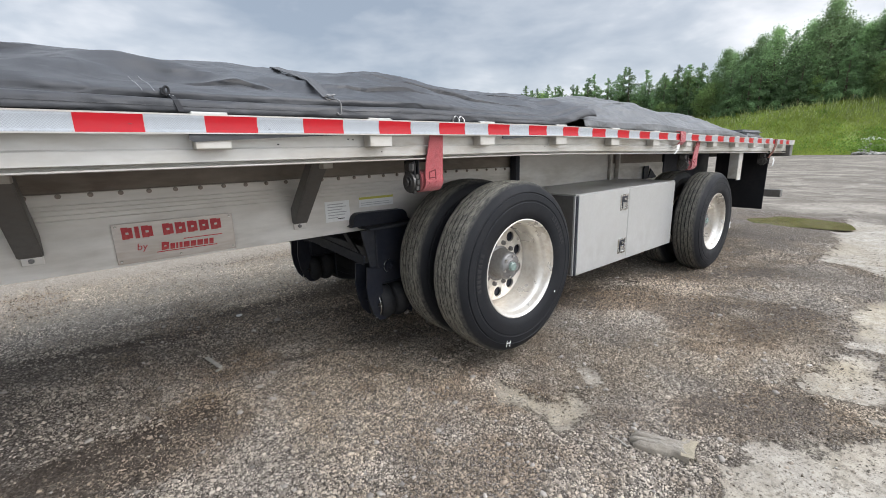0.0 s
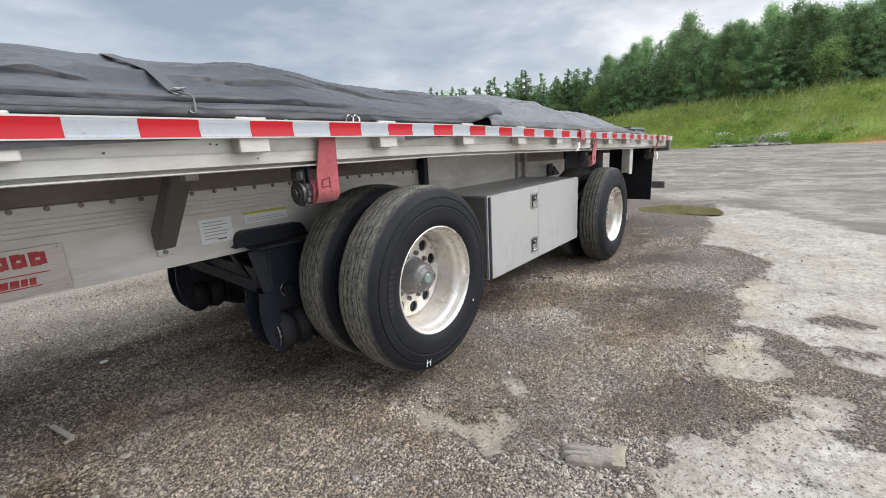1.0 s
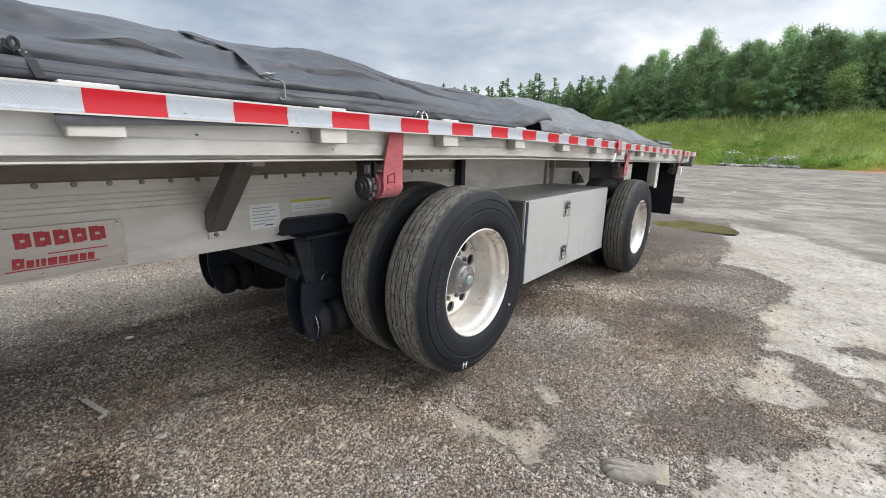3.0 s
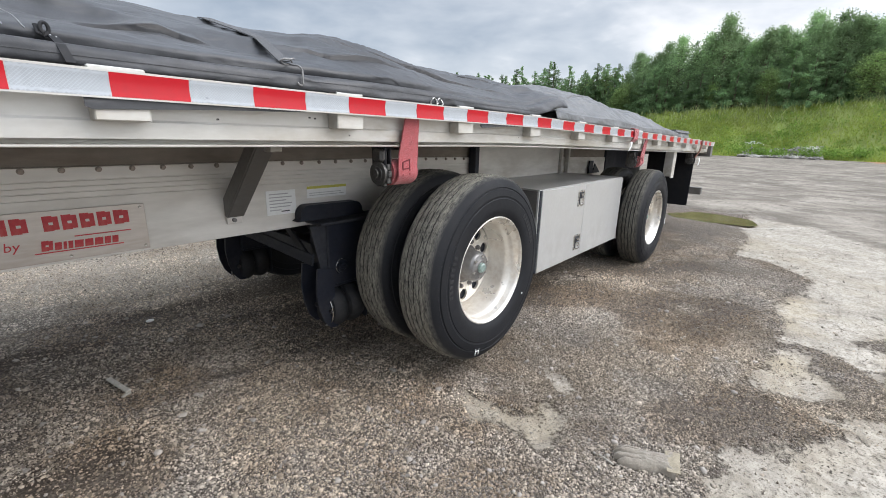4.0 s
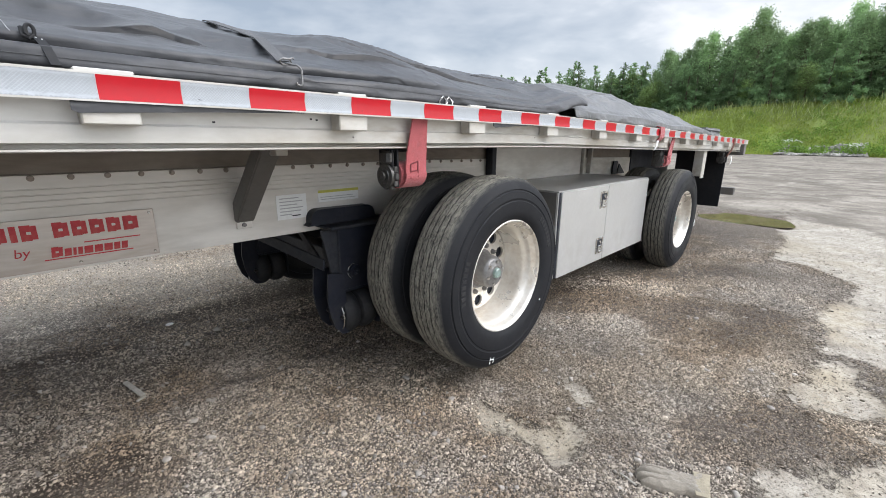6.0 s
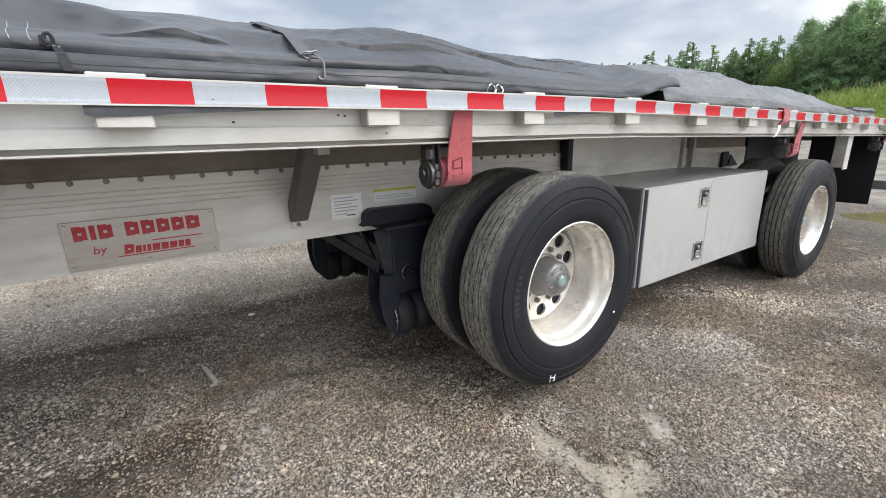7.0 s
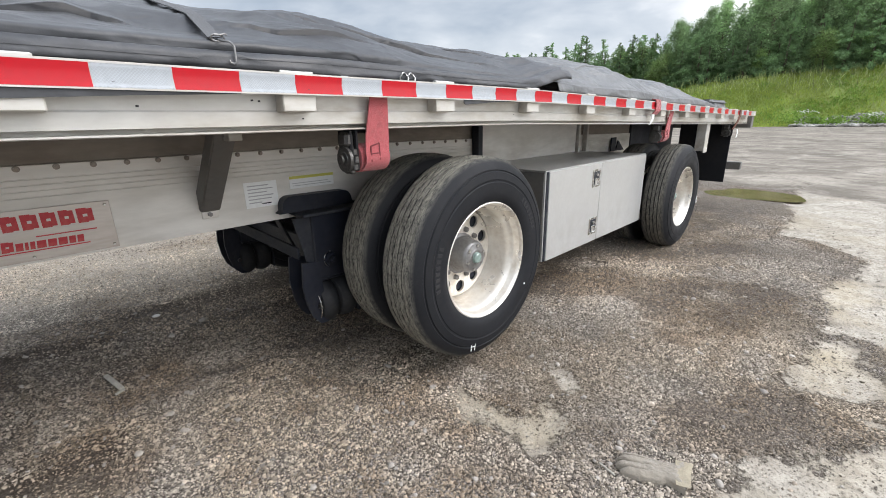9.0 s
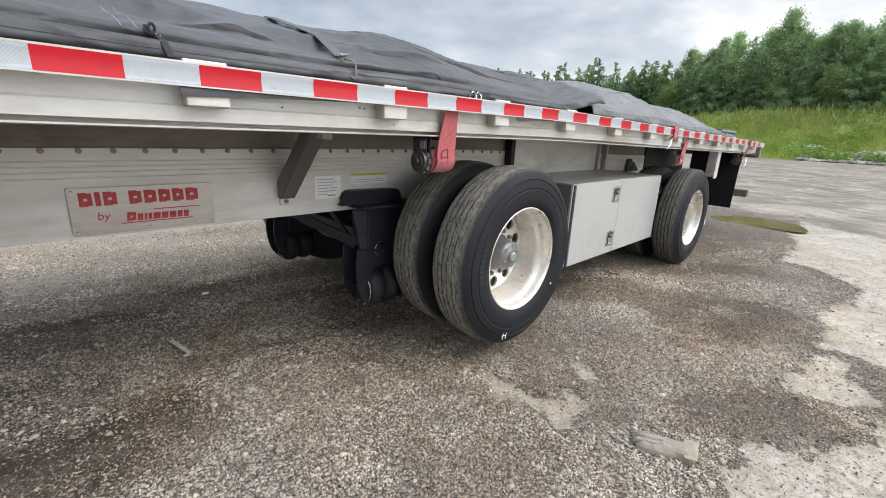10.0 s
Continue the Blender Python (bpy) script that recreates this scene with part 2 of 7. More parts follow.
def tyre_material():
    """Black rubber; the tread is scuffed grey and dusty, the sidewall is darker."""
    m = mat("tyre_rubber", (0.0115, 0.0125, 0.0155), 0.6, 0.0, 0.12, 6, 50, 0.06, 110, (0.045, 0.042, 0.038), 0.15, 5, spec=0.22)
    n, l = m.node_tree.nodes, m.node_tree.links
    p = n["Principled BSDF"]
    src = p.inputs["Base Color"].links[0].from_socket
    at = n.new("ShaderNodeAttribute")
    at.attribute_name = "tread"
    tx = n.new("ShaderNodeTexNoise")
    tx.inputs["Scale"].default_value, tx.inputs["Detail"].default_value = 90, 5
    mr = n.new("ShaderNodeMapRange")
    mr.inputs[1].default_value, mr.inputs[2].default_value, mr.inputs[3].default_value, mr.inputs[4].default_value = 0.40, 0.58, 0.14, 1.0
    broad, both = n.new("ShaderNodeTexNoise"), n.new("ShaderNodeMix")
    broad.inputs["Scale"].default_value, broad.inputs["Detail"].default_value = 22, 6
    both.inputs[0].default_value = 0.45
    l.new(tx.outputs[0], both.inputs[2])
    l.new(broad.outputs[0], both.inputs[3])
    l.new(both.outputs[0], mr.inputs[0])
    ml = n.new("ShaderNodeMath")
    ml.operation = "MULTIPLY"
    l.new(mr.outputs[0], ml.inputs[0])
    l.new(at.outputs["Fac"], ml.inputs[1])
    mx = n.new("ShaderNodeMix")
    mx.data_type = "RGBA"
    l.new(ml.outputs[0], mx.inputs[0])
    l.new(src, mx.inputs[6])
    mx.inputs[7].default_value = (0.33, 0.315, 0.265, 1)
    l.new(mx.outputs[2], p.inputs["Base Color"])
    return m


def tape_material(name, base, amount, coat=0.3):
    """Retroreflective tape: a fine honeycomb under a glossy film, with scuffs."""
    m = mat(name, base, 0.35, 0.0, 0.07, 4, 60, 0.0, dirt=(base[0] * 0.55, base[1] * 0.5 + 0.02, base[2] * 0.5 + 0.02), dirt_amt=0.45, dirt_s=6, coat=coat, spec=0.3)
    n, l = m.node_tree.nodes, m.node_tree.links
    p = n["Principled BSDF"]
    src = p.inputs["Base Color"].links[0].from_socket
    co, vo = n.new("ShaderNodeTexCoord"), n.new("ShaderNodeTexVoronoi")
    vo.feature = "DISTANCE_TO_EDGE"
    vo.inputs["Scale"].default_value, vo.inputs["Randomness"].default_value = 200, 0.15
    mp = n.new("ShaderNodeMapping")
    mp.inputs["Rotation"].default_value = (0, radians(45), 0)
    l.new(co.outputs["Object"], mp.inputs[0])
    l.new(mp.outputs[0], vo.inputs["Vector"])
    mr = n.new("ShaderNodeMapRange")
    mr.inputs[1].default_value, mr.inputs[2].default_value, mr.inputs[3].default_value, mr.inputs[4].default_value = 0.04, 0.14, 1.0, 1 - amount
    l.new(vo.outputs["Distance"], mr.inputs[0])
    vm = n.new("ShaderNodeVectorMath")
    vm.operation = "SCALE"
    l.new(src, vm.inputs[0])
    l.new(mr.outputs[0], vm.inputs["Scale"])
    l.new(vm.outputs[0], p.inputs["Base Color"])
    return m


TYRE = tyre_material()
TAPE_R = tape_material("red_reflective_tape", (0.52, 0.006, 0.016), 0.10, 0.1)
TAPE_W = tape_material("silver_reflective_tape", (0.47, 0.505, 0.54), 0.24)


def tarp_material(name, base):
    m = mat(name, base, 0.5, 0.0, 0.12, 2.2, 30, 0.12, 60, (base[0] * 2.3, base[1] * 2.28, base[2] * 2.2), 0.5, 3.4, sheen=0.1)
    n, l = m.node_tree.nodes, m.node_tree.links
    p = n["Principled BSDF"]
    fine = p.inputs["Normal"].links[0].from_node
    co, mp = n.new("ShaderNodeTexCoord"), n.new("ShaderNodeMapping")
    mp.inputs["Scale"].default_value, mp.inputs["Rotation"].default_value = (1.0, 2.4, 2.4), (0, radians(12), 0)
    l.new(co.outputs["Object"], mp.inputs[0])
    b_in = None
    for sc, st_, dist in ((3.2, 0.5, 0.05), (9.0, 0.35, 0.018)):
        tx, ab, b = n.new("ShaderNodeTexNoise"), n.new("ShaderNodeMapRange"), n.new("ShaderNodeBump")
        tx.inputs["Scale"].default_value, tx.inputs["Detail"].default_value, tx.inputs["Distortion"].default_value = sc, 2.5, 0.9
        tx.noise_type = "RIDGED_MULTIFRACTAL"
        l.new(mp.outputs[0], tx.inputs["Vector"])
        b.inputs["Strength"].default_value, b.inputs["Distance"].default_value = st_, dist
        l.new(tx.outputs[0], b.inputs["Height"])
        if b_in:
            l.new(b_in, b.inputs["Normal"])
        b_in = b.outputs[0]
    l.new(b_in, fine.inputs["Normal"])
    return m


TARP = tarp_material("charcoal_vinyl_tarp", (0.035, 0.037, 0.042))
TARP_L = tarp_material("faded_grey_tarp", (0.105, 0.108, 0.112))


def ground_material():
    """Grey crushed stone, worn through to pale cement in places, asphalt further off and red clay by the bank."""
    m = bpy.data.materials.new("yard_ground")
    m.use_nodes = True
    n, l = m.node_tree.nodes, m.node_tree.links
    p = n["Principled BSDF"]
    geo = n.new("ShaderNodeNewGeometry")
    pos = geo.outputs["Position"]

    def nz(scale, detail=5.0, rough_=0.6, dist=0.0):
        t = n.new("ShaderNodeTexNoise")
        t.inputs["Scale"].default_value, t.inputs["Detail"].default_value, t.inputs["Roughness"].default_value = scale, detail, rough_
        t.inputs["Distortion"].default_value = dist
        l.new(pos, t.inputs["Vector"])
        return t.outputs[0]

    def rng(src, a, b, lo, hi):
        r = n.new("ShaderNodeMapRange")
        for i, v in enumerate((a, b, lo, hi)):
            r.inputs[i + 1].default_value = v
        l.new(src, r.inputs[0])
        return r.outputs[0]

    def op(kind, a, b):
        r = n.new("ShaderNodeMath")
        r.operation = kind
        for i, v in enumerate((a, b)):
            if isinstance(v, (int, float)):
                r.inputs[i].default_value = v
            else:
                l.new(v, r.inputs[i])
        return r.outputs[0]

    def mix(f, a, b):
        r = n.new("ShaderNodeMix")
        r.data_type = "RGBA"
        if isinstance(f, (int, float)):
            r.inputs[0].default_value = f
        else:
            l.new(f, r.inputs[0])
        for i, v in ((6, a), (7, b)):
            if isinstance(v, tuple):
                r.inputs[i].default_value = (*v, 1)
            else:
                l.new(v, r.inputs[i])
        return r.outputs[2]

    def attr(name):
        a = n.new("ShaderNodeAttribute")
        a.attribute_name = name
        return a.outputs["Fac"]

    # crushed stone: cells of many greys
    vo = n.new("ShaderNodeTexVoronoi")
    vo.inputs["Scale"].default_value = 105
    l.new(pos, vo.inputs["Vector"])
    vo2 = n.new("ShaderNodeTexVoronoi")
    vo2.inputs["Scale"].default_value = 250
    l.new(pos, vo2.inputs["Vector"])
    sep = n.new("ShaderNodeSeparateColor")
    l.new(vo.outputs["Color"], sep.inputs[0])
    sep2 = n.new("ShaderNodeSeparateColor")
    l.new(vo2.outputs["Color"], sep2.inputs[0])
    cell = op("ADD", op("MULTIPLY", rng(sep.outputs[0], 0.45, 1.0, 0.0, 1.0), 0.6), op("MULTIPLY", rng(sep2.outputs[0], 0.3, 1.0, 0.0, 1.0), 0.4))
    stone = mix(cell, (0.082, 0.068, 0.056), (0.62, 0.555, 0.485))
    brown = rng(op("ADD", nz(0.9, 6, 0.6), attr("dust")), 0.45, 0.66, 0.0, 0.6)
    stone = mix(brown, stone, mix(cell, (0.115, 0.085, 0.055), (0.46, 0.375, 0.255)))
    stone = mix(attr("tone"), stone, mix(cell, (0.070, 0.060, 0.050), (0.54, 0.48, 0.43)))
    # shade in the gaps between the stones, put into the colour
    gap_shade = rng(op("ADD", op("MULTIPLY", vo.outputs["Distance"], 0.7), op("MULTIPLY", vo2.outputs["Distance"], 0.5)), 0.45, 0.75, 0.0, 0.6)
    stone = mix(gap_shade, stone, (0.040, 0.031, 0.024))
    damp = rng(op("ADD", nz(1.1, 8, 0.68, 0.8), attr("damp")), 0.50, 0.62, 0.0, 0.95)
    stone = mix(damp, stone, mix(cell, (0.064, 0.050, 0.039), (0.25, 0.210, 0.172)))
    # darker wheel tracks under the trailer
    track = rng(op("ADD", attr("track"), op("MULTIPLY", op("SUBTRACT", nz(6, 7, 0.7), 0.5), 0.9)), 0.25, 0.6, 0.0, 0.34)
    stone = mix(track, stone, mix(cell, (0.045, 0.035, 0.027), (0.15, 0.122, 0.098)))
    # pale cement
    fine = nz(28, 6, 0.65)
    cement = mix(rng(nz(2.2, 7, 0.62), 0.3, 0.7, 0, 1), (0.37, 0.334, 0.282), (0.60, 0.550, 0.475))
    cement = mix(rng(fine, 0.42, 0.68, 0, 0.55), cement, (0.19, 0.17, 0.14))
    cement = mix(rng(nz(9, 8, 0.72), 0.50, 0.66, 0, 0.6), cement, (0.21, 0.185, 0.145))
    cement = mix(rng(nz(0.9, 6, 0.6, 0.8), 0.50, 0.66, 0, 0.5), cement, (0.38, 0.325, 0.235))
    cement = mix(rng(nz(16, 6, 0.7), 0.58, 0.66, 0, 0.75), cement, (0.13, 0.115, 0.09))
    cement = mix(rng(op("ADD", attr("rust"), op("MULTIPLY", op("SUBTRACT", nz(3.0, 8, 0.7), 0.5), 0.9)), -0.1, 0.25, 0.0, 0.75), cement, mix(fine, (0.28, 0.22, 0.13), (0.54, 0.46, 0.32)))
    soil = rng(op("ADD", attr("pale"), op("MULTIPLY", op("SUBTRACT", nz(11, 9, 0.75), 0.5), 0.5)), 0.0, 0.08, 0.42, 0.0)
    cement = mix(soil, cement, mix(fine, (0.13, 0.105, 0.078), (0.27, 0.225, 0.175)))
    cement = mix(rng(nz(95, 3, 0.7), 0.55, 0.62, 0, 0.75), cement, (0.13, 0.115, 0.095))
    cement = mix(rng(nz(34, 5, 0.75), 0.61, 0.65, 0, 0.5), cement, (0.15, 0.13, 0.105))
    streak = n.new("ShaderNodeMapping")
    streak.inputs["Scale"].default_value, streak.inputs["Rotation"].default_value = (1.0, 5.0, 1.0), (0, 0, radians(58))
    l.new(pos, streak.inputs[0])
    sn = n.new("ShaderNodeTexNoise")
    sn.inputs["Scale"].default_value, sn.inputs["Detail"].default_value, sn.inputs["Roughness"].default_value = 2.4, 9, 0.72
    l.new(streak.outputs[0], sn.inputs["Vector"])
    cement = mix(rng(sn.outputs[0], 0.56, 0.70, 0, 0.75), cement, (0.17, 0.15, 0.12))
    ragged = op("ADD", op("MULTIPLY", op("SUBTRACT", nz(8.5, 10, 0.75), 0.5), 0.58), op("MULTIPLY", op("SUBTRACT", nz(45, 4, 0.6), 0.5), 0.10))
    pale = rng(op("ADD", attr("pale"), ragged), -0.016, 0.016, 0.0, 1.0)
    holes = rng(nz(4.2, 10, 0.78), 0.605, 0.635, 0.0, 0.9)
    pale = op("MULTIPLY", pale, op("SUBTRACT", 1.0, holes))
    col = mix(pale, stone, cement)
    # tan dust behind the trailer
    tan = rng(op("ADD", attr("tan"), op("MULTIPLY", op("SUBTRACT", nz(1.6, 6), 0.5), 1.6)), -0.1, 0.5, 0.0, 0.8)
    col = mix(tan, col, mix(cell, (0.31, 0.262, 0.21), (0.60, 0.54, 0.46)))
    # old asphalt lot
    mp = n.new("ShaderNodeMapping")
    mp.inputs["Scale"].default_value, mp.inputs["Rotation"].default_value = (0.42, 0.26, 1), (0, 0, radians(24))
    l.new(pos, mp.inputs[0])
    st = n.new("ShaderNodeTexNoise")
    st.inputs["Scale"].default_value, st.inputs["Detail"].default_value, st.inputs["Roughness"].default_value = 1.5, 10, 0.62
    st.inputs["Distortion"].default_value = 1.2
    l.new(mp.outputs[0], st.inputs["Vector"])
    lot = mix(rng(st.outputs[0], 0.36, 0.66, 0, 1), (0.17, 0.149, 0.124), (0.36, 0.322, 0.274))
    lot = mix(rng(nz(11, 7, 0.7), 0.46, 0.66, 0, 0.6), lot, (0.15, 0.13, 0.105))
    lot = mix(rng(nz(0.28, 6, 0.6, 1.5), 0.47, 0.59, 0, 0.7), lot, (0.135, 0.118, 0.098))
    lot = mix(rng(nz(1.1, 9, 0.68, 1.2), 0.50, 0.66, 0, 0.6), lot, (0.40, 0.362, 0.308))
    lot = mix(rng(nz(2.3, 10, 0.74, 0.6), 0.54, 0.66, 0, 0.6), lot, (0.095, 0.082, 0.067))
    lot = mix(rng(nz(0.5, 8, 0.7, 3.0), 0.60, 0.66, 0, 0.7), lot, (0.10, 0.086, 0.07))
    lf = rng(op("ADD", attr("lot"), op("MULTIPLY", op("SUBTRACT", nz(1.2, 7, 0.66), 0.5), 2.2)), -0.15, 0.25, 0.0, 1.0)
    col = mix(lf, col, lot)
    clay = rng(op("ADD", attr("clay"), op("MULTIPLY", op("SUBTRACT", nz(0.35, 6, 0.6), 0.5), 2.5)), -0.3, 0.3, 0.0, 0.9)
    col = mix(clay, col, mix(rng(nz(0.8, 6), 0.35, 0.65, 0, 1), (0.34, 0.16, 0.075), (0.42, 0.24, 0.13)))
    oil = rng(op("ADD", attr("oil"), op("MULTIPLY", op("SUBTRACT", nz(9, 9, 0.72), 0.5), 0.75)), -0.07, 0.09, 0.0, 0.62)
    col = mix(oil, col, (0.045, 0.034, 0.026))
    l.new(col, p.inputs["Base Color"])
    rough = op("SUBTRACT", 0.92, op("MULTIPLY", damp, 0.25))
    l.new(rough, p.inputs["Roughness"])
    p.inputs["Specular IOR Level"].default_value = 0.22
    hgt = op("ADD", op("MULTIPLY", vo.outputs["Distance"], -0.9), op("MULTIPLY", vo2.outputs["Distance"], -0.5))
    hgt = op("MULTIPLY", hgt, op("SUBTRACT", 1.0, op("MULTIPLY", op("MAXIMUM", pale, lf), 0.85)))
    hgt = op("ADD", hgt, op("MULTIPLY", fine, 0.35))
    b = n.new("ShaderNodeBump")
    b.inputs["Strength"].default_value, b.inputs["Distance"].default_value = 0.8, 0.012
    l.new(hgt, b.inputs["Height"])
    l.new(b.outputs[0], p.inputs["Normal"])
    return m


GROUND = ground_material()
WATER = mat("muddy_puddle_water", (0.17, 0.14, 0.06), 0.10, 0.0, 0.35, 2.2, 9, 0.04, 14, (0.10, 0.085, 0.05), 0.6, 1.5)
BANK = mat("grassy_earth", (0.20, 0.26, 0.062), 0.9, 0.0, 0.25, 0.35, 3.0, 0.3, 4, (0.17, 0.13, 0.06), 0.5, 0.25, world_space=True)


n_, l_ = BANK.node_tree.nodes, BANK.node_tree.links
at_, tx_, ad_, rg_, mx_ = n_.new("ShaderNodeAttribute"), n_.new("ShaderNodeTexNoise"), n_.new("ShaderNodeMath"), n_.new("ShaderNodeMapRange"), n_.new("ShaderNodeMix")
at_.attribute_name, mx_.data_type = "bare", "RGBA"
tx_.inputs["Scale"].default_value, tx_.inputs["Detail"].default_value = 0.08, 7
l_.new(at_.outputs["Fac"], ad_.inputs[0])
l_.new(tx_.outputs[0], ad_.inputs[1])
for i_, v_ in enumerate((0.55, 0.95, 0.0, 0.9)):
    rg_.inputs[i_ + 1].default_value = v_
l_.new(ad_.outputs[0], rg_.inputs[0])
l_.new(rg_.outputs[0], mx_.inputs[0])
l_.new(n_["Principled BSDF"].inputs["Base Color"].links[0].from_socket, mx_.inputs[6])
mx_.inputs[7].default_value = (0.40, 0.20, 0.10, 1)
l_.new(mx_.outputs[2], n_["Principled BSDF"].inputs["Base Color"])


# ---- building helpers ----
WORLD_AT = {}


def thing(name, at, label, category, group=""):
    ob = new(name)
    ob.empty_display_size = 0.2
    ob.location = at
    WORLD_AT[ob] = Vector(at)
    return tagged(ob, label, category, group)


def link_mesh(name, me, material, parent, label, origin):
    me.materials.append(material)
    ob = new(name, me)
    if parent:
        ob.parent = parent
        ob.location = origin - WORLD_AT[parent]
    else:
        ob.location = origin
    WORLD_AT[ob] = origin
    return tagged(ob, label)


def part(name, bm, material, parent=None, label="", origin=None, smooth=True, angle=32):
    """Links a bmesh, built in world coordinates, as one mesh object under a thing or a part."""
    bm.normal_update()
    if origin is None:
        vs = [v.co for v in bm.verts]
        origin = (Vector((min(v.x for v in vs), min(v.y for v in vs), min(v.z for v in vs))) + Vector((max(v.x for v in vs), max(v.y for v in vs), max(v.z for v in vs)))) / 2
    origin = Vector(origin)
    bmesh.ops.translate(bm, verts=bm.verts, vec=-origin)
    if smooth:
        for f in bm.faces:
            f.smooth = True
        for e in bm.edges:
            if len(e.link_faces) == 2 and e.calc_face_angle(0) > radians(angle):
                e.smooth = False
    me = bpy.data.meshes.new(name)
    bm.to_mesh(me)
    bm.free()
    return link_mesh(name, me, material, parent, label, origin)


def repeat(ob, offset):
    """One more of a part: its own object on the same mesh."""
    o = ob.copy()
    scene.collection.objects.link(o)
    o.location = ob.location + Vector(offset)
    WORLD_AT[o] = WORLD_AT[ob] + Vector(offset)
    for c in ob.children:
        k = c.copy()
        scene.collection.objects.link(k)
        k.parent = o
        WORLD_AT[k] = WORLD_AT[c] + Vector(offset)
    return o


def raw(name, verts, faces, material, parent=None, label="", origin=(0, 0, 0), smooth=False):
    me = bpy.data.meshes.new(name)
    o = Vector(origin)
    verts = np.asarray(verts, float) - np.array(o)
    me.from_pydata(verts.tolist(), [], [tuple(f) for f in faces])
    if smooth:
        me.polygons.foreach_set("use_smooth", [True] * len(me.polygons))
    return link_mesh(name, me, material, parent, label, o)


def box(bm, lo, hi, bevel=0.004, seg=1, turn=None):
    """A box between two corners, edges bevelled; turn: (degrees, axis letter) about its middle."""
    lo, hi = Vector(lo), Vector(hi)
    c, s = (lo + hi) / 2, hi - lo
    m = Matrix.Translation(c)
    if turn:
        m = m @ Matrix.Rotation(radians(turn[0]), 4, turn[1])
    vs = bmesh.ops.create_cube(bm, size=1, matrix=m @ Matrix.Diagonal((*s, 1)))["verts"]
    if bevel:
        es = list({e for v in vs for e in v.link_edges})
        bmesh.ops.bevel(bm, geom=es, offset=min(bevel, min(s) * 0.45), segments=seg, affect="EDGES", clamp_overlap=True)
    return bm


def rod(bm, a, b, r, r2=None, seg=12, caps=True):
    a, b = Vector(a), Vector(b)
    q = (b - a).to_track_quat("Z", "Y").to_matrix().to_4x4()
    bmesh.ops.create_cone(bm, cap_ends=caps, segments=seg, radius1=r, radius2=r if r2 is None else r2, depth=(b - a).length,
                          matrix=Matrix.Translation((a + b) / 2) @ q)
    return bm


def beam(bm, a, b, w, h, up=(0, 0, 1), bevel=0.004):
    """A square bar from a to b; w across, h along the up side."""
    a, b = Vector(a), Vector(b)
    d = (b - a).normalized()
    x = d.cross(Vector(up)).normalized()
    y = x.cross(d)
    m = Matrix((x, y, d)).transposed().to_4x4()
    vs = bmesh.ops.create_cube(bm, size=1, matrix=Matrix.Translation((a + b) / 2) @ m @ Matrix.Diagonal((w, h, (b - a).length, 1)))["verts"]
    if bevel:
        es = list({e for v in vs for e in v.link_edges})
        bmesh.ops.bevel(bm, geom=es, offset=bevel, segments=1, affect="EDGES")
    return bm


def lathe(bm, prof, c, seg=72, closed=False):
    """Turns a profile of (radius, y) round the y axis through c."""
    rings = []
    for r, y in prof:
        rings.append([bm.verts.new((c[0] + r * math.cos(2 * math.pi * k / seg), c[1] + y, c[2] + r * math.sin(2 * math.pi * k / seg))) for k in range(seg)])
    pairs = list(zip(rings, rings[1:])) + ([(rings[-1], rings[0])] if closed else [])
    for p, q in pairs:
        for k in range(seg):
            bm.faces.new((p[k], p[(k + 1) % seg], q[(k + 1) % seg], q[k]))
    return rings


def extrude_x(bm, prof, x0, x1, cuts=1):
    """A closed (y, z) profile drawn along x."""
    rows = []
    for k in range(cuts + 1):
        x = x0 + (x1 - x0) * k / cuts
        rows.append([bm.verts.new((x, y, z)) for y, z in prof])
    m = len(prof)
    for p, q in zip(rows, rows[1:]):
        for k in range(m):
            bm.faces.new((p[k], q[k], q[(k + 1) % m], p[(k + 1) % m]))
    bm.faces.new(rows[0])
    bm.faces.new(rows[-1][::-1])
    bmesh.ops.recalc_face_normals(bm, faces=bm.faces)
    return bm


def B():
    return bmesh.new()


def tube_path(bm, pts, r, seg=8):
    """A round bar along a polyline."""
    pts = [Vector(p) for p in pts]
    rings = []
    for i, p in enumerate(pts):
        d = (pts[min(i + 1, len(pts) - 1)] - pts[max(i - 1, 0)]).normalized()
        x = d.orthogonal().normalized() if not rings else (x - d * x.dot(d)).normalized()
        y = d.cross(x)
        rings.append([bm.verts.new(p + r * (math.cos(2 * math.pi * k / seg) * x + math.sin(2 * math.pi * k / seg) * y)) for k in range(seg)])
    for p, q in zip(rings, rings[1:]):
        for k in range(seg):
            bm.faces.new((p[k], p[(k + 1) % seg], q[(k + 1) % seg], q[k]))
    bm.faces.new(rings[0][::-1])
    bm.faces.new(rings[-1])
    return bm


def ribbon(bm, pts, across, thick):
    """A flat band along a polyline; across: half its width as a vector, or one for each place."""
    pts = [Vector(p) for p in pts]
    widths = [Vector(a) for a in across] if isinstance(across, list) else [Vector(across)] * len(pts)
    rows = []
    for i, p in enumerate(pts):
        across = widths[i]
        d = (pts[min(i + 1, len(pts) - 1)] - pts[max(i - 1, 0)]).normalized()
        n_ = d.cross(across).normalized() * thick / 2
        rows.append([bm.verts.new(v) for v in (p - across - n_, p + across - n_, p + across + n_, p - across + n_)])
    for p, q in zip(rows, rows[1:]):
        for k in range(4):
            bm.faces.new((p[k], p[(k + 1) % 4], q[(k + 1) % 4], q[k]))
    bm.faces.new(rows[0][::-1])
    bm.faces.new(rows[-1])
    bmesh.ops.recalc_face_normals(bm, faces=bm.faces)
    return bm


